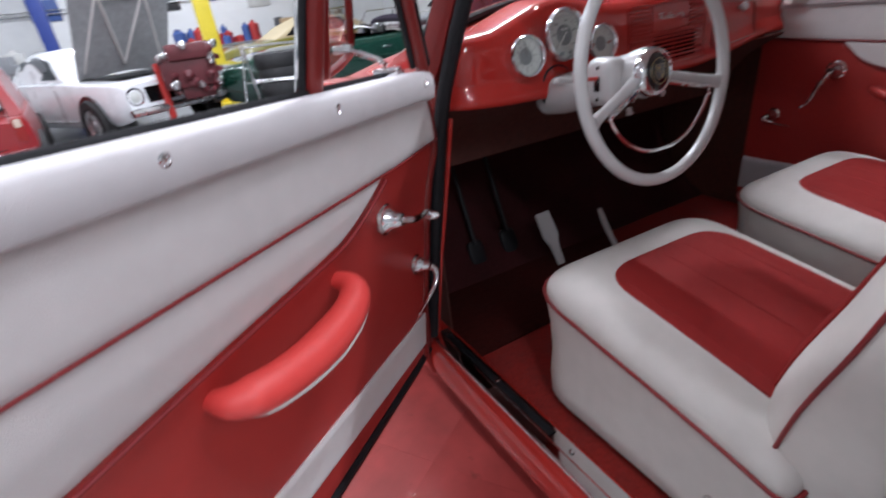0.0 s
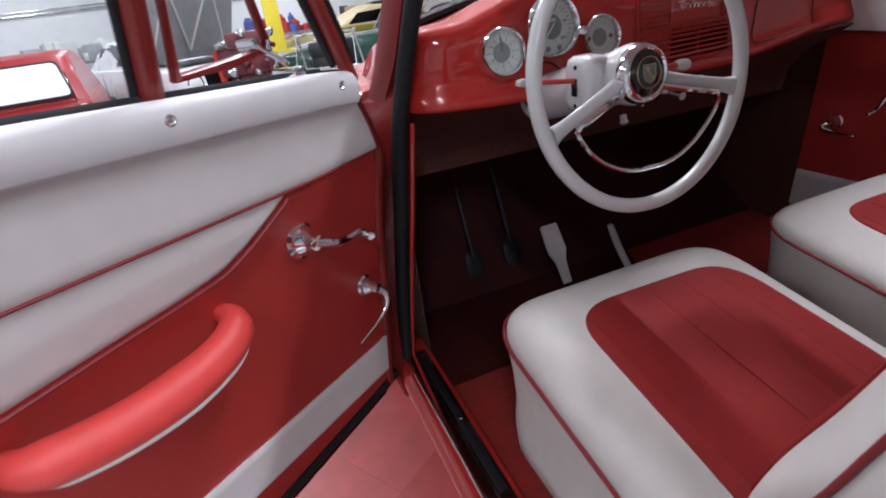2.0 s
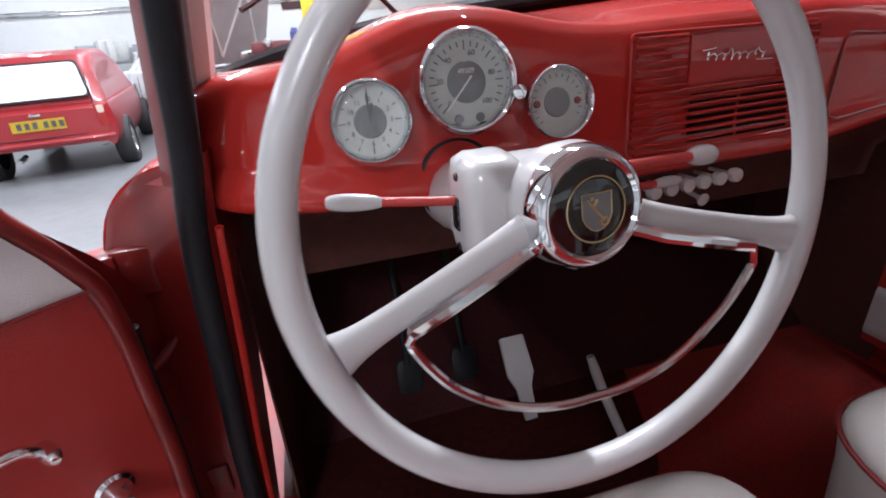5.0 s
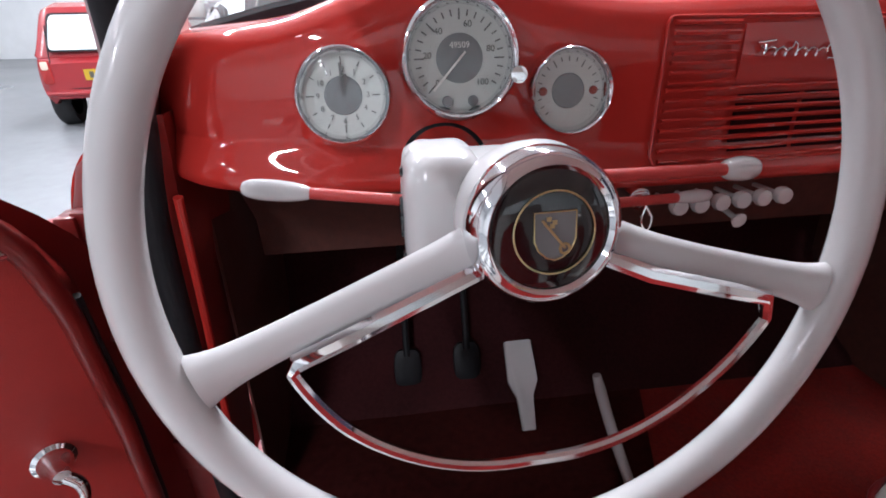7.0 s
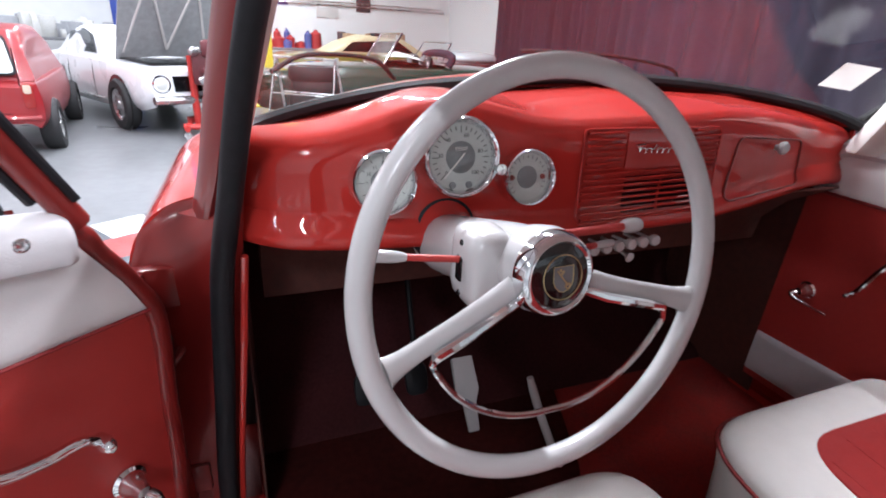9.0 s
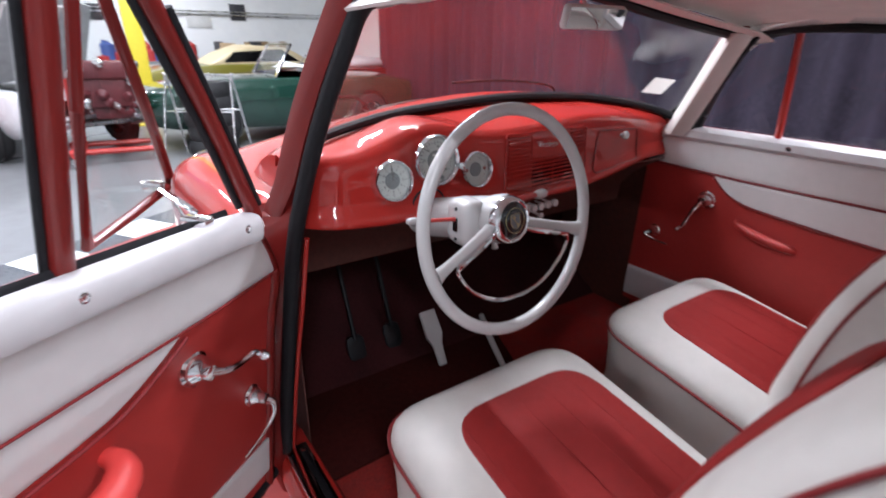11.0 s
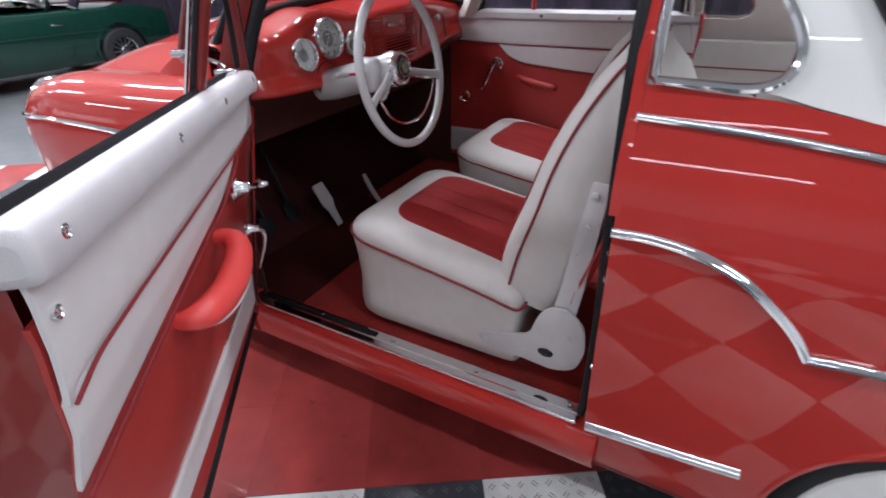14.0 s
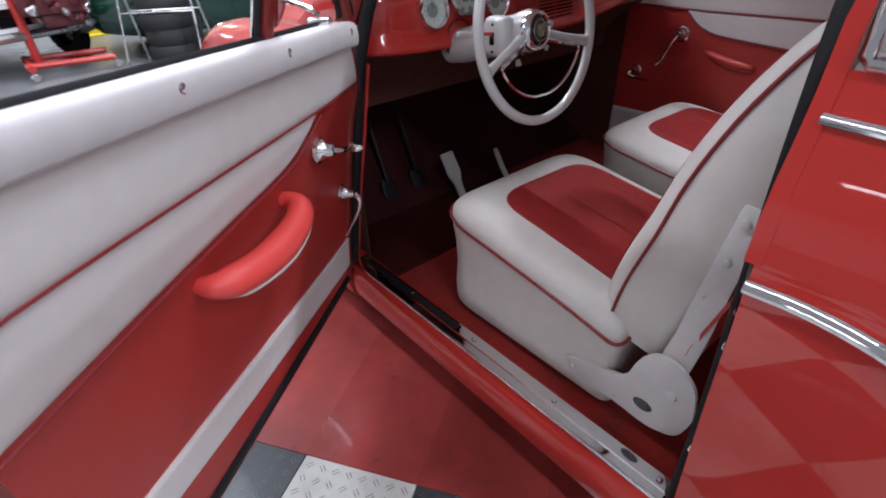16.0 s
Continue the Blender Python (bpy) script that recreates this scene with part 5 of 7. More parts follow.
def text_on(string, m, size, mat, parent, depth=0.0004, align="CENTER"):
    cu = bpy.data.curves.new("lettering", "FONT")
    cu.body, cu.size, cu.extrude, cu.align_x, cu.align_y = string, size, depth, align, "CENTER"
    cu.materials.append(mat)
    ob = new("lettering", cu)
    ob.parent = parent
    ob.matrix_world = m
    return ob


def gauge(x, z, y, r, marks, name="gauge"):
    m = dial_frame(x, z, y)
    bm = bmesh.new()
    lathe(bm, [(r * 0.83, 0.002), (r * 0.88, 0.012), (r * 0.95, 0.0155), (r, 0.012), (r * 1.03, 0.003), (r * 1.02, -0.03)], m, 56)
    ob = part(name, bm, CHROME, dash, "chrome rimmed round instrument")
    bm = bmesh.new()
    lathe(bm, [(r * 0.88, 0.001), (r * 0.60, 0.0), (0, 0.0)], m, 48)
    part("dial", bm, DIAL, ob, "pale grey instrument dial")
    bm = bmesh.new()
    lathe(bm, [(r * 0.40, 0.0005), (r * 0.38, 0.0014), (0, 0.0014)], m, 40)
    part("dial_centre", bm, DIAL_DARK, ob)
    bm = bmesh.new()
    for k in range(marks):
        a = 2 * math.pi * k / marks
        if marks != 12 and not (-0.6 < a - 0.0 < 4.0 or a > 5.5):
            continue
        long = k % (3 if marks == 12 else 4) == 0
        t = m @ pose(0, 0, 0.0008, 0, 0, math.degrees(a)) @ Matrix.Translation((r * (0.60 if long else 0.66), 0, 0))
        box(bm, (0, -r * 0.012, 0), (r * (0.17 if long else 0.10), r * 0.012, 0.0006), m=t)
    part("dial_marks", bm, INK, ob)
    bm = bmesh.new()
    lathe(bm, [(r * 0.88, 0.006), (r * 0.6, 0.010), (r * 0.3, 0.0125), (0, 0.0132)], m, 40)
    g = part("dial_glass", bm, GLASS, ob)
    g.visible_shadow = False
    return ob, m


clock, cm = gauge(0.245, 1.087, -0.121, 0.0462, 12)
speedo, sm = gauge(0.360, 1.118, -0.119, 0.0580, 32)
temp, tm = gauge(0.4735, 1.084, -0.121, 0.0440, 24)
for k, s in ((0, "12"), (1, "1"), (2, "2"), (3, "3"), (4, "4"), (5, "5"), (6, "6"), (7, "7"), (8, "8"), (9, "9"), (10, "10"), (11, "11")):
    a = math.pi / 2 - 2 * math.pi * k / 12
    text_on(s, cm @ Matrix.Translation((0.0462 * 0.52 * math.cos(a), 0.0462 * 0.52 * math.sin(a), 0.0012)), 0.0072, INK, clock)
for s, a in (("0", 225), ("20", 175), ("40", 130), ("60", 75), ("80", 15), ("100", -45)):
    text_on(s, sm @ Matrix.Translation((0.0580 * 0.55 * math.cos(radians(a)), 0.0580 * 0.55 * math.sin(radians(a)), 0.0012)), 0.0085, INK, speedo)
text_on("49509", sm @ Matrix.Translation((0, 0.012, 0.0018)), 0.008, PAPER, speedo)
bm = bmesh.new()
box(bm, (0, -0.0012, 0.003), (0.030, 0.0012, 0.004), m=cm @ pose(0, 0, 0, 0, 0, 92))
box(bm, (0, -0.0014, 0.003), (0.020, 0.0014, 0.004), m=cm @ pose(0, 0, 0, 0, 0, 80))
part("needle", bm, INK, clock)
bm = bmesh.new()
box(bm, (-0.008, -0.001, 0.003), (0.040, 0.001, 0.004), m=sm @ pose(0, 0, 0, 0, 0, 228))
part("needle", bm, PAPER, speedo)
bm = bmesh.new()
for dx in (-0.013, 0.013):
    lathe(bm, [(0.0055, 0.001), (0.005, 0.003), (0, 0.0035)], sm @ Matrix.Translation((dx, -0.040, 0)), 16)
part("warning_light", bm, DIAL_DARK, speedo)
bm = bmesh.new()
lathe(bm, [(0.005, 0.0), (0.005, 0.012), (0.008, 0.014), (0.008, 0.020), (0, 0.021)], sm @ Matrix.Translation((0.052, -0.017, 0.010)), 16)
part("trip_knob", bm, CHROME, speedo)
bm = bmesh.new()
for dx in (-0.027, 0.027):
    lathe(bm, [(0.0045, 0.001), (0.004, 0.003), (0, 0.0035)], tm @ Matrix.Translation((dx, 0.0, 0)), 16)
part("warning_light", bm, material("dull_red_lens", (0.25, 0.03, 0.02), 0.3), temp)

# louvred radio blank, script and glovebox


def on_dash(x, z, lift=0.0):
    row = dash_row(x)
    p = min(row[12:32], key=lambda q: abs(q.z - z))
    return Vector((x, p.y - lift, z))


bm = bmesh.new()
frame_line = rounded([(0.583, 0.995), (0.583, 1.152), (0.905, 1.150), (0.915, 0.995)], 0.012, 5)
vs = [on_dash(x, z, 0.0045) for x, z in frame_line]
tube(bm, vs, 0.0022, 6, closed=True)
for z0, z1, xa, xb in ((1.086, 1.146, 0.592, 0.668), (1.000, 1.078, 0.592, 0.905), (1.086, 1.146, 0.835, 0.905)):
    n = int((z1 - z0) / 0.0098)
    for k in range(n + 1):
        z = z0 + (z1 - z0) * k / n
        tube(bm, [on_dash(x, z, 0.0042) for x in steps(xa, xb, 10)], 0.0027, 6)
louvre = part("louvred_grille", bm, RED_PAINT, dash, "red louvred speaker grille in the dashboard")
for k in range(7):
    z = 1.004 + 0.0098 * k
    for xa, xb in ((0.682, 0.765), (0.772, 0.868)):
        bm = bmesh.new()
        sheet(bm, [[on_dash(x, z + d, 0.0052) for x in steps(xa, xb, 8)] for d in (0.0022, 0.0078)], 0.001)
        part("slot", bm, SLOT_DARK, louvre)
bm = bmesh.new()
sheet(bm, [[on_dash(x, z, 0.003) for x in steps(0.676, 0.828, 12)] for z in (1.086, 1.10, 1.12, 1.144)], 0.002)
part("name_plate", bm, RED_PAINT, louvre)
bm = bmesh.new()
script = []
for k in range(120):
    t = k / 119
    x = 0.694 + 0.108 * t
    script.append(on_dash(x + 0.0035 * math.sin(t * 50), 1.116 + 0.0042 * math.sin(t * 50 + 1.3) + (0.006 if 0.03 < t < 0.08 or 0.38 < t < 0.42 or 0.80 < t < 0.88 else 0) * 1.0 - 0.004 * t, 0.0075))
tube(bm, script, 0.0013, 6)
tube(bm, [on_dash(0.69, 1.124, 0.0075), on_dash(0.712, 1.126, 0.0075)], 0.0016, 6)
tube(bm, [on_dash(0.785, 1.106, 0.0075), on_dash(0.815, 1.105, 0.0075)], 0.0014, 6)
part("script_badge", bm, CHROME, dash, "chrome script badge")
bm = bmesh.new()
gl = rounded([(0.965, 1.0), (0.975, 1.128), (1.225, 1.110), (1.235, 1.012)], 0.02, 5)
tube(bm, [on_dash(x, z, 0.001) for x, z in gl], 0.0022, 6, closed=True)
glove = part("glovebox_lid", bm, DARKER_RED, dash)
bm = bmesh.new()
p = on_dash(1.118, 1.100, 0.0)
lathe(bm, [(0.006, 0), (0.006, 0.010), (0.013, 0.013), (0.014, 0.019), (0.010, 0.024), (0, 0.025)], facing(p, (0, -1, 0.1)), 20)
part("glovebox_knob", bm, WHITE_PLASTIC, glove)
for k in range(6):
    x = 0.622 + 0.0268 * k
    bm = bmesh.new()
    m = facing((x, -0.108, 0.947 + 0.0012 * k), (0, -1, 0.05))
    lathe(bm, [(0.003, -0.03), (0.003, 0.008), (0.0090, 0.012), (0.0108, 0.018), (0.0095, 0.024), (0, 0.026)], m, 20)
    part("pull_knob", bm, WHITE_PLASTIC, dash)
bm = bmesh.new()
lathe(bm, [(0.0035, -0.03), (0.0035, 0.036), (0.008, 0.038), (0.0095, 0.042), (0, 0.045)], facing((0.707, -0.085, 0.928), (0, -1, -0.1)), 16)
part("pull_knob", bm, WHITE_PLASTIC, dash)
bm = bmesh.new()
lathe(bm, [(0.013, -0.02), (0.013, 0.010), (0.010, 0.013), (0, 0.014)], facing((0.572, -0.115, 0.960), (0, -1, 0)), 20)
tube(bm, curve_through([(0.575, -0.135, 0.955), (0.583, -0.138, 0.94), (0.579, -0.138, 0.925), (0.570, -0.138, 0.938), (0.575, -0.135, 0.955)], 5), 0.0016, 6)
part("ignition_lock", bm, CHROME, dash)
bm = bmesh.new()
sheet(bm, [[Vector((x, y, z)) for x in steps(0.08, 1.41, 16)] for y, z in ((-0.03, 0.995), (0.08, 0.93), (0.14, 0.865), (0.15, 0.800), (0.34, 0.80), (0.42, 0.83))], 0.006)
part("parcel_shelf", bm, BROWN_BOARD, car, "brown fibre board shelf under the dashboard")
for x in (0.048, 1.442):
    bm = bmesh.new()
    sheet(bm, [[Vector((x, y, z)) for y in steps(0.03, 0.45, 6)] for z in steps(0.33, 0.96, 6)], 0.004)
    part("kick_panel", bm, BROWN_BOARD, car)

# ---- steering wheel and column ----
W_C = Vector((0.356, -0.393, 1.050))
W_N = Vector((0.049, -0.986, 0.158)).normalized()
W_X = Vector((0, 0, 1)).cross(W_N).normalized()
W_Y = W_N.cross(W_X)
W_R = 0.2096


def wheel_at(a, r, d=0.0):
    return W_C + W_X * (r * math.cos(radians(a))) + W_Y * (r * math.sin(radians(a))) + W_N * d


bm = bmesh.new()
tube(bm, [wheel_at(a, W_R) for a in range(0, 360, 3)], 0.0120, 14, closed=True)
sw = part("steering_wheel", bm, WHITE_PLASTIC, car, "ivory two-spoke steering wheel with chrome horn ring")
HUB = W_C - W_N * 0.029 + W_X * 0.012
HM = facing(HUB, W_N)
for a, half in ((198, 1), (345, 1)):
    bm = bmesh.new()
    pts = curve_through([HUB - W_N * 0.012 + (wheel_at(a, 0.03) - W_C), wheel_at(a, 0.09, -0.020), wheel_at(a, 0.15, -0.010), wheel_at(a, 0.198, -0.001)], 6)
    tube(bm, pts, [0.016, 0.015, 0.014, 0.013, 0.0125, 0.012, 0.0118, 0.0116, 0.0114, 0.0112, 0.0112, 0.0112, 0.0112, 0.0114, 0.0118, 0.0122, 0.013, 0.0145, 0.017][:len(pts)], 12, flat=0.55, up=W_N)
    part("spoke", bm, WHITE_PLASTIC, sw)
def spoke_side(a, r, turn, d):
    return wheel_at(a, r, d) + (wheel_at(a + 90 * turn, 1) - W_C) * 0.0128


bm = bmesh.new()
pts = [HUB + (spoke_side(198, 0.044, 1, 0.0) - W_C)] + [spoke_side(198, r, 1, d) for r, d in ((0.085, -0.012), (0.12, -0.006), (0.148, -0.003))]
for a in steps(205, 336, 44):
    pts.append(wheel_at(a, lerp_table([(205, 0.155), (222, 0.156), (270, 0.150), (315, 0.164), (336, 0.174)], a), -0.004))
pts += [spoke_side(345, r, -1, d) for r, d in ((0.164, -0.003), (0.13, -0.006), (0.085, -0.012))] + [HUB + (spoke_side(345, 0.044, -1, 0.0) - W_C)]
count = len(pts)
tube(bm, pts, [0.0058 if k < 4 or k > count - 5 else 0.0037 for k in range(count)], 8)
part("horn_ring", bm, CHROME, sw, "slim chrome half horn ring")
bm = bmesh.new()
lathe(bm, [(0.030, -0.045), (0.047, -0.035), (0.050, -0.012), (0.047, 0.006), (0.0435, 0.016)], HM, 48)
part("hub", bm, WHITE_PLASTIC, sw)
bm = bmesh.new()
lathe(bm, [(0.0475, -0.008), (0.0485, 0.004), (0.046, 0.014), (0.0425, 0.019), (0.0385, 0.0205), (0.036, 0.018)], HM, 56)
part("hub_ring", bm, CHROME, sw, "chrome ring round the horn button")
bm = bmesh.new()
lathe(bm, [(0.0378, 0.017), (0.030, 0.0205), (0.018, 0.022), (0, 0.0225)], HM, 48)
button = part("horn_button", bm, BLACK_GLOSS, sw, "black enamel horn button with gilt emblem")
bm = bmesh.new()
tube(bm, [HM @ Vector((0.0245 * math.cos(a), 0.0245 * math.sin(a), 0.0222)) for a in steps(0, 2 * math.pi, 49)[:-1]], 0.0006, 6, closed=True)
shield = [(-0.0125, 0.0125), (0.0125, 0.0125), (0.0125, -0.004), (0.010, -0.010), (0.005, -0.0145), (0, -0.016), (-0.005, -0.0145), (-0.010, -0.010), (-0.0125, -0.004)]
tube(bm, [HM @ Vector((x, y, 0.0230)) for x, y in shield], 0.0005, 6, closed=True)
tube(bm, [HM @ Vector((-0.008, 0.008, 0.0232)), HM @ Vector((0.006, -0.009, 0.0232))], 0.0009, 6)
tube(bm, [HM @ Vector((0.006 + 0.003 * math.cos(a), -0.0095 + 0.003 * math.sin(a), 0.0232)) for a in steps(0, 2 * math.pi, 9)[:-1]], 0.0009, 6, closed=True)
for dx, dy in ((-0.004, 0.0085), (-0.0005, 0.0065), (-0.002, 0.0045)):
    box(bm, (dx - 0.0013, dy - 0.0013, 0.0225), (dx + 0.0013, dy + 0.0013, 0.0236), m=HM)
part("emblem", bm, GOLD, button)
bm = bmesh.new()
bm.faces.new([bm.verts.new(HM @ Vector((x, y, 0.0226))) for x, y in shield])
part("shield", bm, DIAL_DARK, button)
# column shroud
bm = bmesh.new()
col_a, col_b = HUB - W_N * 0.030, Vector((0.345, -0.075, 0.972))
pts = curve_through([col_a, col_a.lerp(col_b, 0.3), col_a.lerp(col_b, 0.65), col_b], 4)
tube(bm, pts, [0.045] * 2 + [0.046] * (len(pts) - 4) + [0.042, 0.040], 20)
column = part("steering_column", bm, WHITE_PLASTIC, car, "ivory steering column shroud")
bm = bmesh.new()
cushion(bm, (0.287, -0.334, 0.985), (0.342, -0.262, 1.080), 5, 0.0, 14)
part("switch_box", bm, WHITE_PLASTIC, column)
bm = bmesh.new()
box(bm, (0.2845, -0.307, 1.016), (0.2885, -0.292, 1.046), 0.002)
lathe(bm, [(0.004, 0), (0.003, 0.002), (0, 0.002)], facing((0.288, -0.300, 1.063), (-1, 0, 0)), 12)
lathe(bm, [(0.004, 0), (0.003, 0.002), (0, 0.002)], facing((0.288, -0.300, 1.000), (-1, 0, 0)), 12)
part("switch_slot", bm, BLACK_GLOSS, column)
bm = bmesh.new()
lathe(bm, [(0.055, 0.004), (0.048, 0.014), (0.044, 0.016)], facing((0.345, -0.100, 1.005), (0, -1, 0.15)), 32)
part("column_grommet", bm, RUBBER, column)


def stalk(a, b, r, knob, parent):
    a, b = Vector(a), Vector(b)
    bm = bmesh.new()
    tube(bm, [a, b], r, 10)
    ob = part("stalk", bm, RED_VINYL, parent, "red control stalk with ivory knob")
    bm = bmesh.new()
    way = (b - a).normalized()
    n = 14
    prof = [(0.0, 0.0)] + [(knob[1] * math.sin(math.pi * k / n) ** 0.55 * (0.75 + 0.25 * k / n), knob[0] * (1 - math.cos(math.pi * k / n)) / 2) for k in range(1, n)] + [(0.0, knob[0])]
    lathe(bm, prof, facing(b - way * 0.004, way), 20)
    part("knob", bm, WHITE_PLASTIC, ob)
    return ob


stalk((0.296, -0.300, 1.041), (0.222, -0.295, 1.050), 0.0042, (0.048, 0.0085), column)
stalk((0.39, -0.225, 1.025), (0.640, -0.165, 1.004), 0.0068, (0.052, 0.0155), column)
stalk((0.39, -0.215, 0.992), (0.590, -0.165, 0.975), 0.0055, (0.056, 0.0085), column)
bm = bmesh.new()
lathe(bm, [(0.006, 0), (0.007, 0.012), (0.009, 0.016), (0, 0.02)], facing((0.42, -0.265, 0.955), (0, -0.3, -1)), 14)
part("cable_knob", bm, WHITE_PLASTIC, column)

# pedals, levers
for x, z in ((0.315, 0.40), (0.455, 0.405)):
    bm = bmesh.new()
    cushion(bm, (-0.032, -0.010, -0.045), (0.032, 0.010, 0.045), 4, 0, 10, pose(x, 0.30, z, -25, 0, 0))
    ped = part("pedal", bm, RUBBER, car, "black rubber pedal")
    bm = bmesh.new()
    tube(bm, [(x, 0.305, z + 0.03), (x, 0.36, z + 0.16), (x, 0.42, z + 0.30)], 0.008, 8)
    part("pedal_arm", bm, RUBBER, ped)
bm = bmesh.new()
lev = rounded([(-0.030, 0.0), (0.030, 0.0), (0.032, 0.45), (0.018, 0.62), (0.015, 1.0), (-0.015, 1.0), (-0.018, 0.62), (-0.032, 0.45)], 0.008, 3)
la, lb = Vector((0.549, 0.222, 0.504)), Vector((0.562, 0.134, 0.330))
outline_prism(bm, lev, lambda u, v, d: la.lerp(lb, v) + Vector((u, 0, 0)) + Vector((0, -0.5, 0.8)) * d, 0.010, 0.003)
part("accelerator_pedal", bm, WHITE_PLASTIC, car, "flat ivory accelerator pedal")
bm = bmesh.new()
tube(bm, curve_through([(0.648, 0.044, 0.548), (0.668, 0.025, 0.475), (0.690, -0.005, 0.40), (0.712, -0.035, 0.330)], 5), [0.008, 0.009] + [0.0105] * 14, 12)
part("hand_lever", bm, WHITE_PLASTIC, car, "slim ivory hand lever on the floor")

# interior mirror, screen sticker, wiper
bm = bmesh.new()
box(bm, (-0.088, -0.011, -0.026), (0.088, 0.011, 0.026), 0.010, pose(0.70, -0.24, 1.422, 15, 0, -6), 3)
mir = part("rear_view_mirror", bm, GREY_METAL_PAINT, car, "small rectangular rear view mirror")
bm = bmesh.new()
box(bm, (-0.082, -0.0135, -0.021), (0.082, -0.0118, 0.021), 0.0, pose(0.70, -0.24, 1.422, 15, 0, -6))
part("mirror_glass", bm, material("mirror_silver", (0.9, 0.9, 0.9), 0.02, metal=1.0), mir)
bm = bmesh.new()
tube(bm, [(0.70, -0.228, 1.43), (0.70, -0.185, 1.478)], 0.006, 8)
part("mirror_stem", bm, CHROME, mir)
bm = bmesh.new()
sa, sb = Vector((1.225, -0.012, 1.225)), Vector((1.290, -0.042, 1.217))
up = Vector((-0.010, -0.050, 0.048))
vs = [bm.verts.new(p + Vector((0, -0.012, 0))) for p in (sa, sb, sb + up, sa + up)]
f = bm.faces.new(vs)
bmesh.ops.solidify(bm, geom=[f], thickness=0.001)
tagged(part("window_sticker", bm, PAPER, None), "square white paper sticker on the windscreen", "sticker")
for arm in (((0.35, 0.19, 1.20), (0.30, 0.17, 1.235), (0.18, 0.115, 1.24), (0.12, 0.08, 1.215)), ((1.05, 0.19, 1.20), (1.0, 0.17, 1.24), (0.80, 0.165, 1.262), (0.6, 0.165, 1.262))):
    bm = bmesh.new()
    tube(bm, curve_through(list(arm), 5), 0.004, 6)
    part("windscreen_wiper", bm, RUBBER, car)

# ---- the workshop round the car ----
TURN33 = radians(33)
E1, E2 = Vector((math.cos(TURN33), math.sin(TURN33), 0)), Vector((-math.sin(TURN33), math.cos(TURN33), 0))
TILE = 0.34


def tile_material(name, colour):
    m = material(name, colour, 0.38, grain=0.16, grain_scale=14, spread=0.03, coat=0.15)
    n, l = m.node_tree.nodes, m.node_tree.links
    co, mp, a = n.new("ShaderNodeTexCoord"), n.new("ShaderNodeMapping"), n.new("ShaderNodeTexWave")
    l.new(co.outputs["Object"], mp.inputs[0])
    mp.inputs["Rotation"].default_value = (0, 0, radians(45))
    ck = n.new("ShaderNodeTexBrick")
    ck.inputs["Scale"].default_value = 16
    ck.inputs["Mortar Size"].default_value = 0.035
    ck.offset = 0.5
    l.new(mp.outputs[0], ck.inputs["Vector"])
    r = n.new("ShaderNodeBump")
    r.inputs["Strength"].default_value, r.inputs["Distance"].default_value = 0.06, 0.002
    l.new(ck.outputs["Fac"], r.inputs["Height"])
    l.new(r.outputs[0], n["Principled BSDF"].inputs["Normal"])
    # scuffs and smears that run on from tile to tile
    geo, smear, spots = n.new("ShaderNodeNewGeometry"), n.new("ShaderNodeTexNoise"), n.new("ShaderNodeTexNoise")
    smear.inputs["Scale"].default_value, smear.inputs["Detail"].default_value, smear.inputs["Distortion"].default_value = 2.6, 5, 0.8
    spots.inputs["Scale"].default_value, spots.inputs["Detail"].default_value = 11, 4
    grey, dark, both_of, tint = n.new("ShaderNodeMapRange"), n.new("ShaderNodeMapRange"), n.new("ShaderNodeMath"), n.new("ShaderNodeVectorMath")
    for t in (smear, spots):
        l.new(geo.outputs["Position"], t.inputs["Vector"])
    grey.inputs["From Min"].default_value, grey.inputs["From Max"].default_value, grey.inputs["To Min"].default_value, grey.inputs["To Max"].default_value = 0.36, 0.62, 0.70, 1.05
    dark.inputs["From Min"].default_value, dark.inputs["From Max"].default_value, dark.inputs["To Min"].default_value, dark.inputs["To Max"].default_value = 0.27, 0.36, 0.45, 1.0
    l.new(smear.outputs[0], grey.inputs[0]), l.new(spots.outputs[0], dark.inputs[0])
    both_of.operation, tint.operation = "MULTIPLY", "SCALE"
    l.new(grey.outputs[0], both_of.inputs[0]), l.new(dark.outputs[0], both_of.inputs[1])
    shader = n["Principled BSDF"]
    l.new(shader.inputs["Base Color"].links[0].from_socket, tint.inputs[0]), l.new(both_of.outputs[0], tint.inputs["Scale"])
    l.new(tint.outputs[0], shader.inputs["Base Color"])
    return m


TILE_WHITE = tile_material("white_floor_tile", (0.72, 0.73, 0.70))
TILE_GREY = tile_material("charcoal_floor_tile", (0.055, 0.065, 0.075))
TILE_RED = tile_material("red_floor_tile", (0.33, 0.044, 0.040))


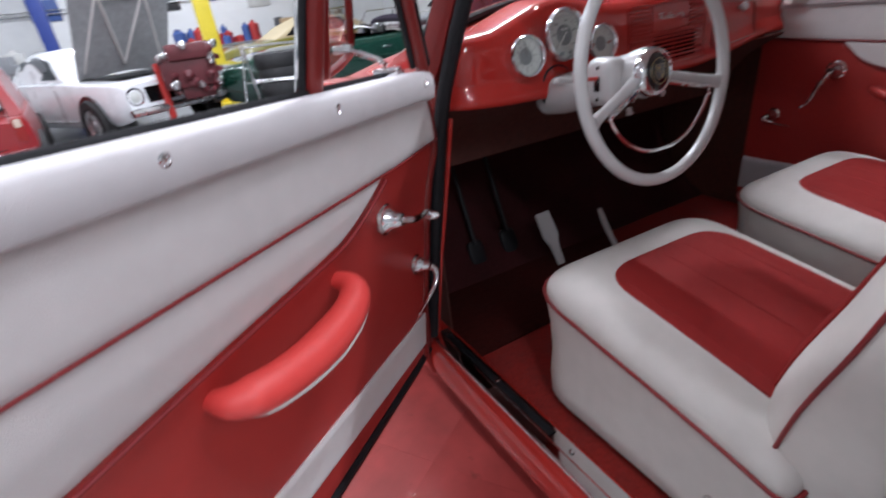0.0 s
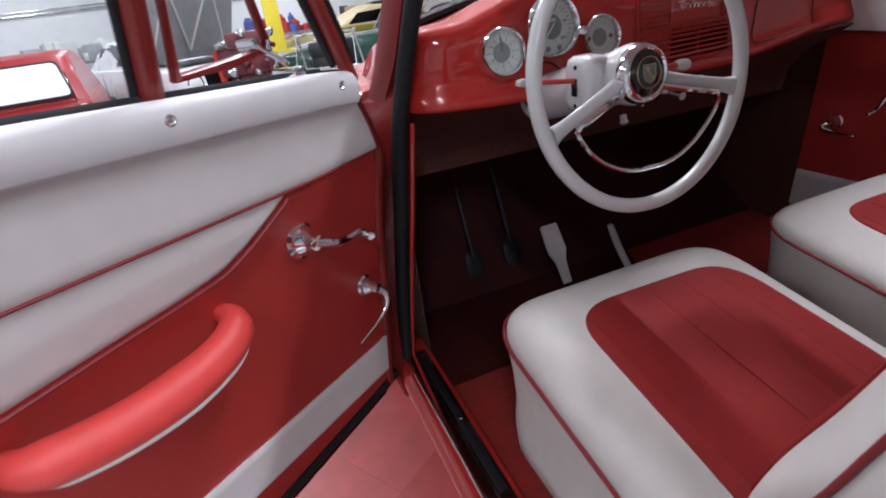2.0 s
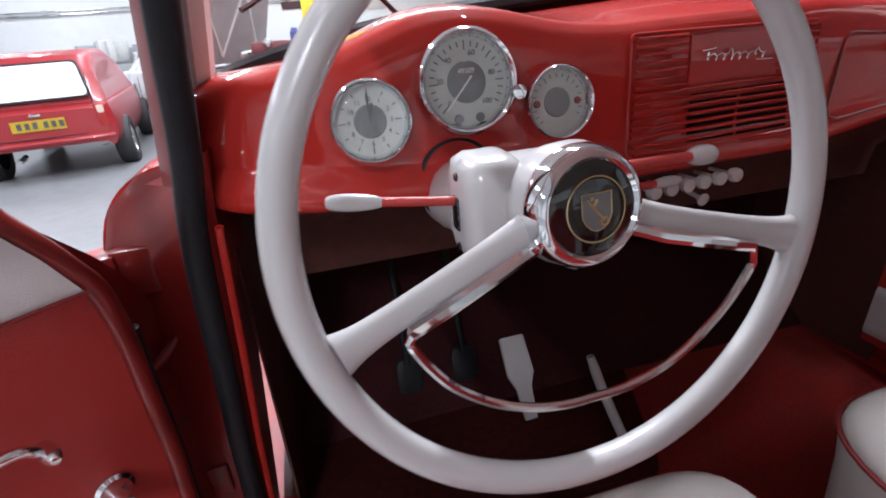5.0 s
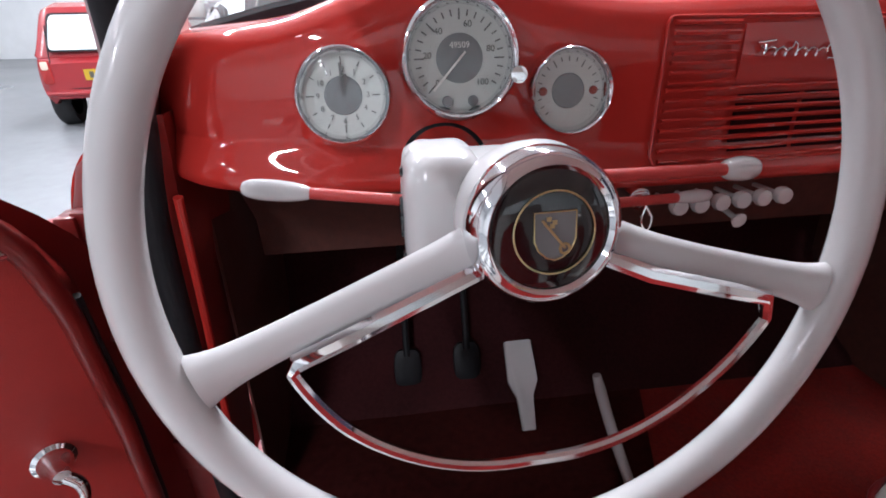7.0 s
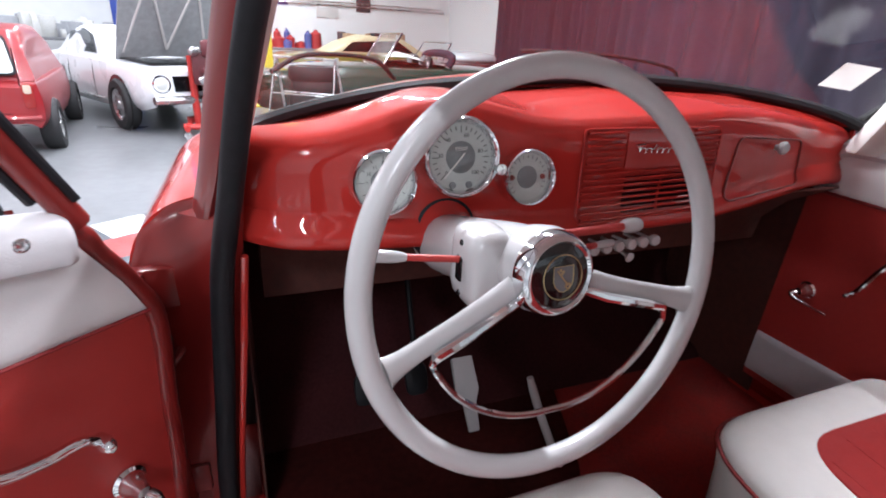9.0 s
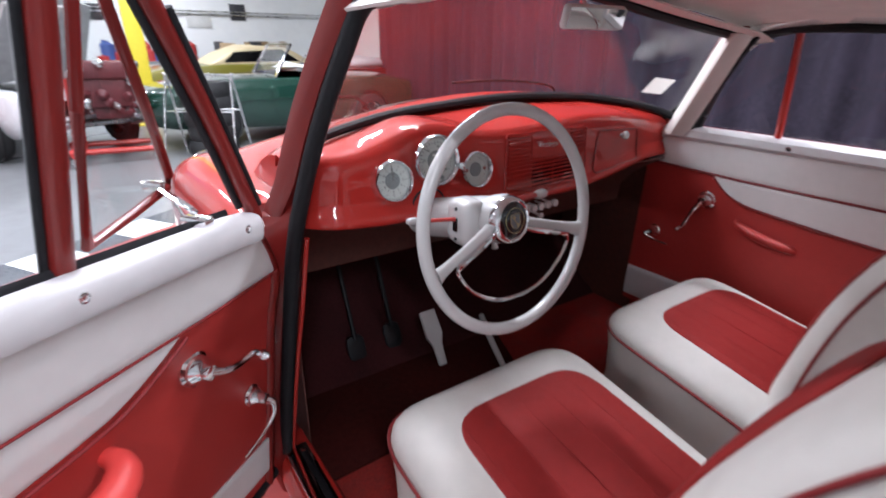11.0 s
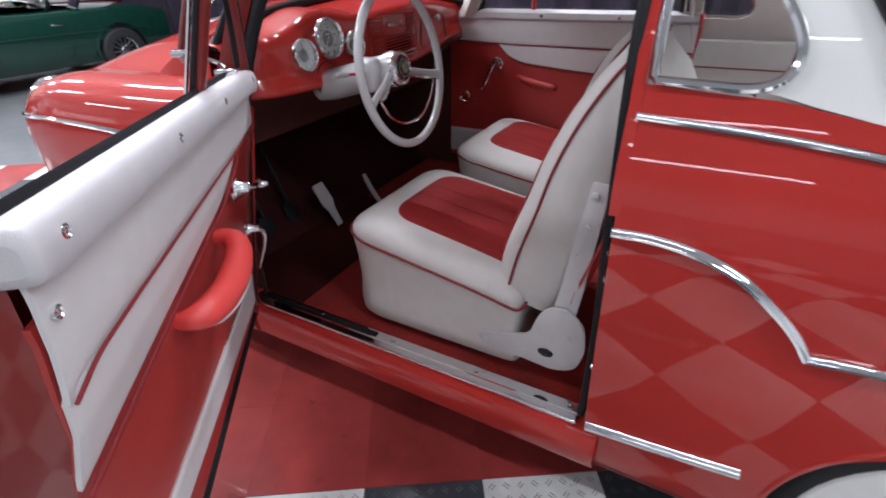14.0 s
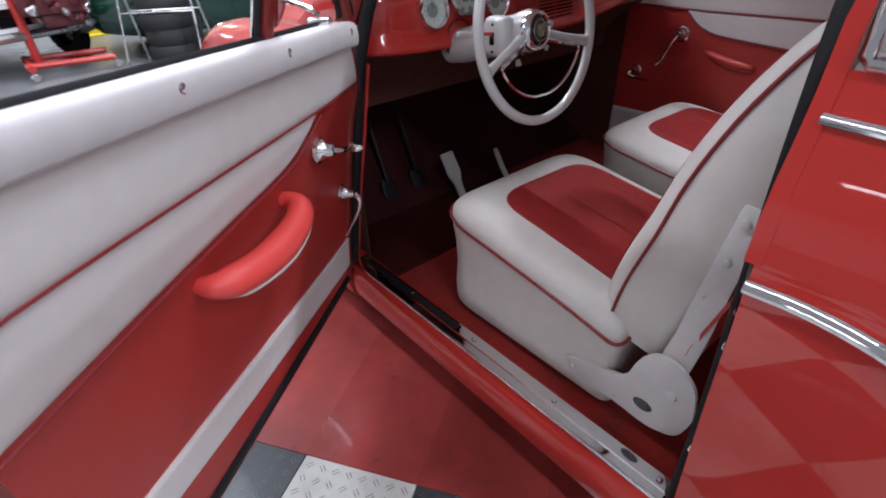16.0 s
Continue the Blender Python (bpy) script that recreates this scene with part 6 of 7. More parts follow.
def far_wheel(at, way, radius, parent, hub=DULL_METAL):
    m = facing(at, way)
    bm = bmesh.new()
    w = 0.09
    lathe(bm, [(radius * 0.60, w * 0.8), (radius * 0.66, w), (radius * 0.92, w * 0.95), (radius, w * 0.6), (radius, -w * 0.6), (radius * 0.9, -w), (radius * 0.6, -w * 0.8)], m, 32)
    ob = part("wheel", bm, TYRE, parent)
    bm = bmesh.new()
    lathe(bm, [(radius * 0.64, w * 0.9), (radius * 0.58, w * 0.7), (radius * 0.5, w * 0.3), (radius * 0.2, w * 0.6), (radius * 0.18, w * 0.9), (0, w * 0.95)], m, 28)
    for k in range(14):
        a = 2 * math.pi * k / 14
        box(bm, (radius * 0.16, -radius * 0.022, w * 0.45), (radius * 0.60, radius * 0.022, w * 0.66), m=m @ pose(0, 0, 0, 0, 0, math.degrees(a)))
    part("rim", bm, hub, ob)
    return ob


def loft_body(sections, m, mat, parent, name="body", label="", per=3):
    """A car body from cross sections: (position along, [(half width, height), ...] from foot to top)."""
    rows = []
    for along, half in sections:
        pts = [Vector((along, w, z)) for w, z in half] + [Vector((along, -w, z)) for w, z in half[::-1]]
        rows.append([m @ p for p in curve_through(pts, per)])
    bm = bmesh.new()
    sheet(bm, rows)
    for r in (rows[0], rows[-1]):
        bm.faces.new([bm.verts.new(p) for p in r])
    return part(name, bm, mat, parent, label)


def flat_piece(name, pts, m, mat, parent, thick=0.01, label=""):
    bm = bmesh.new()
    f = bm.faces.new([bm.verts.new(m @ Vector(p)) for p in pts])
    bmesh.ops.solidify(bm, geom=[f], thickness=thick)
    return part(name, bm, mat, parent, label)


# green roadster, nose towards -x
GREEN = material("dark_green_paint", (0.004, 0.034, 0.022), 0.2, coat=1.0, grain=0.05, grain_scale=5)
green = thing("roadster", "dark green open roadster with chrome windscreen frame", "car", at=(2.55, 7.55, 0))
gm_ = pose(2.34, 7.28, 0, 0, 0, 178.4) @ Matrix.Diagonal((1.03, 1.03, 1.03, 1))
secs = []
for a, w, zt, zb in ((-1.98, 0.60, 0.72, 0.42), (-1.9, 0.70, 0.78, 0.30), (-1.5, 0.76, 0.85, 0.24), (-0.9, 0.78, 0.86, 0.22), (-0.2, 0.77, 0.85, 0.2), (0.4, 0.77, 0.86, 0.2), (1.0, 0.77, 0.84, 0.22), (1.6, 0.74, 0.78, 0.24), (1.9, 0.66, 0.72, 0.30), (2.0, 0.52, 0.64, 0.40)):
    secs.append((a, [(w * 0.86, zb), (w * 0.97, zb + 0.12), (w, (zt + zb) / 2 + 0.05), (w * 0.97, zt - 0.06), (w * 0.86, zt), (w * 0.4, zt + 0.03)]))
loft_body(secs, gm_, GREEN, green)
for a in (-1.12, 1.12):
    for s in (1, -1):
        bm = bmesh.new()
        tube(bm, [gm_ @ Vector((a + 0.35 * math.cos(t), 0.775 * s, 0.32 + 0.35 * math.sin(t))) for t in steps(-0.2, math.pi + 0.2, 18)], 0.012, 6)
        part("arch_lip", bm, GREEN, green)
        bm = bmesh.new()
        lathe(bm, [(0, 0), (0.345, 0), (0.345, 0.004), (0, 0.004)], facing(gm_ @ Vector((a, 0.772 * s, 0.32)), gm_.to_3x3() @ Vector((0, s, 0))), 28)
        part("wheel_arch", bm, BLACK_GLOSS, green)
        far_wheel(gm_ @ Vector((a, 0.725 * s, 0.31)), gm_.to_3x3() @ Vector((0, s, 0)), 0.30, green)
flat_piece("cockpit", [(0.20, -0.60, 0.892), (0.20, 0.60, 0.892), (-0.75, 0.60, 0.892), (-0.75, -0.60, 0.892)], gm_, BLACK_GLOSS, green, 0.02)
bm = bmesh.new()
tube(bm, [gm_ @ Vector(p) for p in ((0.26, 0.66, 0.87), (-0.02, 0.58, 1.30), (-0.02, -0.58, 1.30), (0.26, -0.66, 0.87))], 0.018, 8)
part("windscreen_frame", bm, CHROME, green)
flat_piece("windscreen", [(0.26, 0.64, 0.88), (-0.01, 0.57, 1.29), (-0.01, -0.57, 1.29), (0.26, -0.64, 0.88)], gm_, GLASS, green, 0.004)
for s in (0.33, -0.33):
    bm = bmesh.new()
    cushion(bm, (-0.12, -0.22, 0.0), (0.02, 0.22, 0.42), 4, 0, 10, gm_ @ pose(-0.35, s, 0.62, 0, -12, 0))
    part("seat", bm, BLACK_GLOSS, green)
bm = bmesh.new()
tube(bm, curve_through([gm_ @ Vector(p) for p in ((-0.72, 0.62, 0.89), (-0.78, 0.60, 1.02), (-0.80, 0.0, 1.06), (-0.78, -0.60, 1.02), (-0.72, -0.62, 0.89))], 4), 0.06, 8)
part("folded_hood", bm, CURTAIN, green)
bm = bmesh.new()
for s in (1, -1):
    tube(bm, curve_through([gm_ @ Vector(p) for p in ((1.5, 0.765 * s, 0.56), (0.2, 0.79 * s, 0.60), (-1.5, 0.775 * s, 0.58))], 4), 0.008, 6)
part("side_trim", bm, GREEN, green)
flat_piece("crumpled_sheet", [(-0.5, 0.3, 0.93), (-0.1, 0.55, 1.0), (0.15, 0.1, 0.98), (-0.2, -0.4, 1.05), (-0.6, -0.2, 0.95)], gm_, PAPER, green, 0.01, "white dust sheet on the seats")



def shut_lines(m, lines, parent, name="door_gap"):
    """The thin dark gaps round doors and lids."""
    for line in lines:
        bm = bmesh.new()
        tube(bm, curve_through([m @ Vector(p) for p in line], 3), 0.005, 6)
        part(name, bm, BLACK_GLOSS, parent)


shut_lines(gm_, [[(0.34, 0.70 * s, 0.865), (0.36, 0.765 * s, 0.72), (0.36, 0.772 * s, 0.55), (0.30, 0.76 * s, 0.34)] for s in (1, -1)] + [[(-0.55, 0.70 * s, 0.865), (-0.52, 0.765 * s, 0.72), (-0.54, 0.775 * s, 0.55), (-0.46, 0.76 * s, 0.34)] for s in (1, -1)], green)
for s in (1, -1):
    bm = bmesh.new()
    box(bm, (-0.46, 0.765 * s - 0.012, 0.70), (-0.32, 0.765 * s + 0.020, 0.725), 0.006, gm_)
    part("door_handle", bm, CHROME, green)
bm = bmesh.new()
tube(bm, curve_through([gm_ @ Vector(p) for p in ((1.99, 0.50, 0.44), (2.08, 0.25, 0.44), (2.10, 0, 0.44), (2.08, -0.25, 0.44), (1.99, -0.50, 0.44))], 4), 0.035, 8)
part("front_bumper", bm, CHROME, green)
for s in (1, -1):
    bm = bmesh.new()
    lathe(bm, [(0.09, -0.05), (0.10, 0.0), (0.085, 0.012), (0.05, 0.03), (0, 0.036)], facing(gm_ @ Vector((1.93, 0.48 * s, 0.66)), gm_.to_3x3() @ Vector((1, 0, 0.1))), 20)
    part("headlight", bm, CHROME, green)

# white pony car with its bonnet up
WHITE_CAR = material("white_car_paint", (0.74, 0.76, 0.78), 0.3, coat=0.8, grain=0.02)
must = thing("white_coupe", "white classic coupe with raised black bonnet", "car", at=(-2.3, 10.3, 0))
mm = pose(-1.24, 8.50, 0, 0, 0, -61) @ Matrix.Diagonal((0.93, 0.93, 0.93, 1))
secs = []
for a, w, zt, zb in ((-2.2, 0.72, 0.80, 0.42), (-2.1, 0.82, 0.86, 0.34), (-1.4, 0.88, 0.90, 0.26), (-0.6, 0.89, 0.90, 0.24), (0.4, 0.89, 0.90, 0.24), (1.2, 0.88, 0.88, 0.26), (1.9, 0.86, 0.86, 0.30), (2.15, 0.82, 0.84, 0.36), (2.25, 0.78, 0.80, 0.44)):
    secs.append((a, [(w * 0.9, zb), (w * 0.98, zb + 0.1), (w, (zt + zb) / 2), (w * 0.98, zt - 0.05), (w * 0.9, zt), (w * 0.4, zt + 0.02)]))
loft_body(secs, mm, WHITE_CAR, must)
cab = []
for a, w, zt in ((-1.5, 0.60, 0.93), (-1.0, 0.62, 1.20), (-0.5, 0.62, 1.32), (0.1, 0.62, 1.32), (0.45, 0.64, 1.12), (0.75, 0.70, 0.90)):
    cab.append((a, [(0.78, 0.88), (w + 0.10, (zt + 0.9) / 2), (w, zt - 0.02), (w * 0.5, zt + 0.02)]))
loft_body(cab, mm, WHITE_CAR, must, "cabin")
for s in (1, -1):
    flat_piece("side_window", [(-0.95, 0.745 * s, 0.95), (0.5, 0.775 * s, 0.95), (0.28, 0.70 * s, 1.20), (-0.2, 0.655 * s, 1.28), (-0.75, 0.68 * s, 1.22)], mm, DARK_GLASS, must, 0.01)
for a in (-1.35, 1.4):
    for s in (1, -1):
        bm = bmesh.new()
        lathe(bm, [(0, 0), (0.36, 0), (0.36, 0.004), (0, 0.004)], facing(mm @ Vector((a, 0.885 * s, 0.34)), mm.to_3x3() @ Vector((0, s, 0))), 28)
        part("wheel_arch", bm, BLACK_GLOSS, must)
        far_wheel(mm @ Vector((a, 0.84 * s, 0.33)), mm.to_3x3() @ Vector((0, s, 0)), 0.32, must)
for s in (1, -1):
    bm = bmesh.new()
    lathe(bm, [(0.115, 0.0), (0.11, 0.03), (0.09, 0.035), (0.08, 0.02)], facing(mm @ Vector((2.22, 0.66 * s, 0.66)), mm.to_3x3() @ Vector((1, 0, 0))), 24)
    hl = part("headlight", bm, CHROME, must, "round chrome ringed headlight")
    bm = bmesh.new()
    lathe(bm, [(0.085, 0.02), (0.05, 0.04), (0, 0.045)], facing(mm @ Vector((2.22, 0.66 * s, 0.66)), mm.to_3x3() @ Vector((1, 0, 0))), 24)
    part("lens", bm, DIAL, hl)
flat_piece("radiator_grille", [(2.262, -0.5, 0.56), (2.262, 0.5, 0.56), (2.262, 0.52, 0.76), (2.262, -0.52, 0.76)], mm, BLACK_GLOSS, must, 0.02)
flat_piece("engine_bay", [(2.0, -0.66, 0.905), (2.0, 0.66, 0.905), (0.95, 0.66, 0.925), (0.95, -0.66, 0.925)], mm, BLACK_GLOSS, must, 0.02)
bm = bmesh.new()
tube(bm, [mm @ Vector((2.30, y, 0.46)) for y in steps(-0.8, 0.8, 8)], 0.05, 8)
part("front_bumper", bm, DULL_METAL, must)
shut_lines(mm, [[(0.52, 0.86 * s, 0.87), (0.56, 0.893 * s, 0.70), (0.55, 0.893 * s, 0.45), (0.50, 0.87 * s, 0.32)] for s in (1, -1)] + [[(-0.50, 0.86 * s, 0.89), (-0.48, 0.893 * s, 0.70), (-0.50, 0.893 * s, 0.45), (-0.48, 0.87 * s, 0.32)] for s in (1, -1)], must)
for s in (1, -1):
    bm = bmesh.new()
    tube(bm, [mm @ Vector((a, 0.893 * s, 0.36 + 0.002 * a)) for a in steps(-0.95, 0.95, 6)], 0.012, 6)
    part("sill_trim", bm, DULL_METAL, must)
    flat_piece("side_scoop", [(-0.62, 0.897 * s, 0.46), (-0.74, 0.897 * s, 0.46), (-0.80, 0.895 * s, 0.70), (-0.70, 0.895 * s, 0.72)], mm, BLACK_GLOSS, must, 0.008)
BONNET = material("grey_bonnet_underside", (0.27, 0.275, 0.28), 0.6, grain=0.2, grain_scale=12)
bm = bmesh.new()
sheet(bm, [[mm @ Vector((0.92 + 0.62 * t, y, 0.95 + 1.05 * t - 0.08 * (y / 0.7) ** 2)) for y in steps(-0.7, 0.7, 10)] for t in steps(0, 1, 8)], 0.02)
bonnet = part("raised_bonnet", bm, BONNET, must, "raised dark bonnet with braced underside")
bm = bmesh.new()
for a, b in (((0.05, -0.6), (0.9, -0.35)), ((0.05, 0.6), (0.9, 0.35)), ((0.9, -0.35), (0.9, 0.35)), ((0.1, 0.0), (0.9, 0.3)), ((0.1, 0.0), (0.9, -0.3))):
    tube(bm, [mm @ Vector((0.96 + 0.62 * t, y, 0.94 + 1.05 * t)) for t, y in (a, b)], 0.018, 6)
part("bonnet_brace", bm, GREY_METAL_PAINT, bonnet)

# red hatchback seen from behind
RED_CAR = material("faded_red_paint", (0.27, 0.014, 0.018), 0.35, coat=0.5, grain=0.06, grain_scale=5)
TAIL_RED = material("red_lens", (0.30, 0.012, 0.010), 0.2, coat=0.5)
TAIL_PALE = material("pale_lens", (0.62, 0.50, 0.40), 0.25, coat=0.5)
hatch = thing("red_hatchback", "small red three-door hatchback with yellow number plate", "car", at=(-2.5, 6.9, 0))
hm = pose(-2.57, 6.83, 0, 0, 0, 98) @ Matrix.Diagonal((0.88, 0.88, 0.88, 1))
secs = []
for a, w, zt, zb in ((-1.78, 0.66, 0.74, 0.36), (-1.72, 0.74, 0.80, 0.30), (-1.0, 0.78, 0.82, 0.26), (0.2, 0.78, 0.82, 0.26), (1.0, 0.74, 0.80, 0.28), (1.7, 0.62, 0.70, 0.36)):
    secs.append((a, [(w * 0.9, zb), (w * 0.98, zb + 0.1), (w, (zt + zb) / 2), (w * 0.97, zt - 0.04), (w * 0.9, zt), (w * 0.4, zt + 0.01)]))
loft_body(secs, hm, RED_CAR, hatch)
cab = []
for a, w, zt in ((-1.72, 0.66, 0.84), (-1.62, 0.62, 1.12), (-1.48, 0.60, 1.33), (-1.2, 0.60, 1.38), (-0.2, 0.60, 1.38), (0.3, 0.62, 1.22), (0.75, 0.66, 0.84)):
    cab.append((a, [(0.70, 0.80), (w + 0.06, (zt + 0.84) / 2), (w, zt - 0.03), (w * 0.5, zt)]))
loft_body(cab, hm, RED_CAR, hatch, "cabin")


def on_tailgate(u, v, d):
    return hm @ Vector((-1.738 + (v - 0.90) * 0.386 - d, u, v))


# middle layer: an added pale card for the brightness seen through the glass
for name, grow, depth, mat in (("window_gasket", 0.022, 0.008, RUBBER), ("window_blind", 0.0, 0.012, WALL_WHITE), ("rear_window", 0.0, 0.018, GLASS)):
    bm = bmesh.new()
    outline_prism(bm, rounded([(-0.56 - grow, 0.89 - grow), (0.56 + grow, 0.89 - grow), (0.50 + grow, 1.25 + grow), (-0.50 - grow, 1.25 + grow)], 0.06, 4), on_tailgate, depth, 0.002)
    part(name, bm, mat, hatch, "pale card painted as the bright view through the rear window" if mat is WALL_WHITE else "")
flat_piece("number_plate", [(-1.80, -0.26, 0.56), (-1.80, 0.26, 0.56), (-1.795, 0.26, 0.68), (-1.795, -0.26, 0.68)], hm, material("yellow_plate", (0.72, 0.52, 0.05), 0.4), hatch, 0.006, "yellow number plate")
for k in range(6):
    y = 0.205 - 0.075 * k - (0.03 if k > 2 else 0)
    flat_piece("plate_mark", [(-1.805, y, 0.585), (-1.805, y - 0.045, 0.585), (-1.801, y - 0.045, 0.655), (-1.801, y, 0.655)], hm, INK, hatch, 0.002)
for s in (1, -1):
    bm = bmesh.new()
    outline_prism(bm, rounded([(0.585 * s, 0.53), (0.685 * s, 0.53), (0.685 * s, 0.79), (0.585 * s, 0.79)][::s], 0.03, 4), lambda u, v, d: hm @ Vector((-1.765 - d, u, v)), 0.03, 0.006)
    lamp = part("tail_lamp", bm, TAIL_RED, hatch, "red tail lamp with a pale upper lens")
    bm = bmesh.new()
    outline_prism(bm, rounded([(0.600 * s, 0.685), (0.670 * s, 0.685), (0.670 * s, 0.775), (0.600 * s, 0.775)][::s], 0.02, 4), lambda u, v, d: hm @ Vector((-1.796 - d, u, v)), 0.008, 0.002)
    part("lens", bm, TAIL_PALE, lamp, "pale lens")
    flat_piece("side_window", [(-1.5, 0.685 * s, 0.90), (0.55, 0.69 * s, 0.90), (0.2, 0.64 * s, 1.22), (-1.4, 0.635 * s, 1.28)], hm, DARK_GLASS, hatch, 0.01)
    for a in (-1.2, 1.15):
        far_wheel(hm @ Vector((a, 0.71 * s, 0.27)), hm.to_3x3() @ Vector((0, s, 0)), 0.27, hatch)
bm = bmesh.new()
tube(bm, [hm @ Vector((-1.80 + 0.05 * (y / 0.7) ** 4, y, 0.42)) for y in steps(-0.7, 0.7, 12)], 0.028, 8)
part("rear_bumper", bm, RED_CAR, hatch)
bm = bmesh.new()
box(bm, (-1.815, -0.055, 0.715), (-1.775, 0.055, 0.742), 0.006, hm)
part("tailgate_handle", bm, CHROME, hatch)
bm = bmesh.new()
tube(bm, [hm @ Vector((-1.55, 0.30, 0.26)), hm @ Vector((-1.82, 0.30, 0.24))], 0.025, 10)
part("exhaust_pipe", bm, DULL_METAL, hatch)
shut_lines(hm, [[(-1.76, 0.57 * s, 0.46), (-1.775, 0.57 * s, 0.62), (-1.755, 0.575 * s, 0.82), (-1.64, 0.56 * s, 1.14)] for s in (1, -1)] + [[(-1.77, -0.57, 0.47), (-1.79, 0, 0.47), (-1.77, 0.57, 0.47)]], hatch)

# yellow coupe behind, and a far pale car
YELLOW = material("yellow_paint", (0.17, 0.155, 0.02), 0.3, coat=0.7)
CREAM_ROOF = material("cream_roof_paint", (0.52, 0.43, 0.27), 0.5, grain=0.08, grain_scale=8)
far = thing("yellow_coupe", "yellow coupe with cream roof and black windows", "car", at=(2.4, 10.6, 0))
ym = pose(2.85, 11.7, 0, 0, 0, 184)
secs = []
for a, w, zt, zb in ((-2.1, 0.7, 0.80, 0.4), (-1.9, 0.82, 0.88, 0.3), (-0.8, 0.85, 0.92, 0.26), (0.6, 0.85, 0.92, 0.26), (1.7, 0.82, 0.86, 0.3), (2.05, 0.7, 0.78, 0.4)):
    secs.append((a, [(w * 0.9, zb), (w, (zt + zb) / 2), (w * 0.97, zt - 0.05), (w * 0.88, zt), (w * 0.4, zt + 0.02)]))
loft_body(secs, ym, YELLOW, far)
cab = []
for a, w, zt in ((-1.5, 0.6, 0.94), (-0.9, 0.6, 1.24), (0.0, 0.6, 1.30), (0.5, 0.62, 1.14), (0.9, 0.68, 0.92)):
    cab.append((a, [(0.74, 0.90), (w + 0.08, (zt + 0.9) / 2), (w, zt - 0.02), (w * 0.5, zt + 0.01)]))
loft_body(cab, ym, CREAM_ROOF, far, "cabin")
for s in (1, -1):
    flat_piece("side_window", [(-1.1, 0.72 * s, 0.96), (0.6, 0.735 * s, 0.96), (0.35, 0.68 * s, 1.16), (-0.7, 0.66 * s, 1.22)], ym, BLACK_GLOSS, far, 0.01)
    for a in (-1.3, 1.3):
        far_wheel(ym @ Vector((a, 0.78 * s, 0.31)), ym.to_3x3() @ Vector((0, s, 0)), 0.31, far)

# maroon open car behind the roadster
MAROON = material("maroon_paint", (0.10, 0.010, 0.014), 0.25, coat=0.8)
maroon = thing("open_tourer", "dark maroon open car with pale dust sheet", "car", at=(4.4, 9.7, 0))
om = pose(4.3, 9.75, 0, 0, 0, 188)
secs = []
for a, w, zt, zb in ((-1.95, 0.62, 0.74, 0.42), (-1.8, 0.74, 0.82, 0.28), (-0.8, 0.79, 0.88, 0.22), (0.5, 0.79, 0.88, 0.22), (1.6, 0.74, 0.80, 0.26), (1.95, 0.60, 0.70, 0.40)):
    secs.append((a, [(w * 0.88, zb), (w, (zt + zb) / 2), (w * 0.97, zt - 0.05), (w * 0.86, zt), (w * 0.4, zt + 0.02)]))
loft_body(secs, om, MAROON, maroon)
bm = bmesh.new()
tube(bm, [om @ Vector(p) for p in ((0.50, 0.66, 0.88), (0.26, 0.58, 1.24), (0.26, -0.58, 1.24), (0.50, -0.66, 0.88))], 0.014, 8)
part("windscreen_frame", bm, CHROME, maroon)
bm = bmesh.new()
cushion(bm, (-1.1, -0.62, 0.86), (0.1, 0.62, 1.06), 3, 0.05, 14, om)
part("dust_sheet", bm, WHITE_CAR, maroon, "pale crumpled dust sheet")
for a in (-1.15, 1.15):
    for s in (1, -1):
        far_wheel(om @ Vector((a, 0.73 * s, 0.30)), om.to_3x3() @ Vector((0, s, 0)), 0.30, maroon)

# engine on a red stand
ENGINE = material("oxblood_engine_paint", (0.085, 0.012, 0.016), 0.5, grain=0.3, grain_scale=14)
STAND = material("red_stand_paint", (0.42, 0.03, 0.025), 0.4, grain=0.1)
stand = thing("engine_stand", "red wheeled stand holding a dark red engine", "engine stand", at=(0.05, 7.1, 0))
bm = bmesh.new()
tube(bm, [(-0.35, 6.75, 0.14), (0.55, 6.75, 0.12)], 0.035, 8)
tube(bm, [(-0.35, 7.35, 0.14), (0.55, 7.35, 0.12)], 0.035, 8)
tube(bm, [(-0.30, 6.6, 0.13), (-0.30, 7.5, 0.13)], 0.035, 8)
tube(bm, [(-0.20, 7.05, 0.13), (-0.20, 7.05, 0.95)], 0.045, 8)
part("stand_frame", bm, STAND, stand)
for x, y in ((-0.3, 6.6), (-0.3, 7.5), (0.55, 6.75), (0.55, 7.35)):
    bm = bmesh.new()
    lathe(bm, [(0, -0.02), (0.045, -0.02), (0.05, 0), (0.045, 0.02), (0, 0.02)], facing((x, y, 0.05), (0, 1, 0)), 16)
    part("caster", bm, DULL_METAL, stand)
rng = random.Random(4)
eng = thing("engine", "dark red engine block with fittings on a stand", "engine", at=(0.2, 7.05, 0.9))
bm = bmesh.new()
box(bm, (-0.18, 6.85, 0.62), (0.48, 7.28, 1.00), 0.03)
box(bm, (-0.06, 6.80, 0.95), (0.42, 7.0, 1.14), 0.03)
box(bm, (-0.06, 7.12, 0.95), (0.42, 7.32, 1.14), 0.03)
box(bm, (0.0, 6.9, 0.48), (0.40, 7.22, 0.64), 0.03)
part("block", bm, ENGINE, eng)
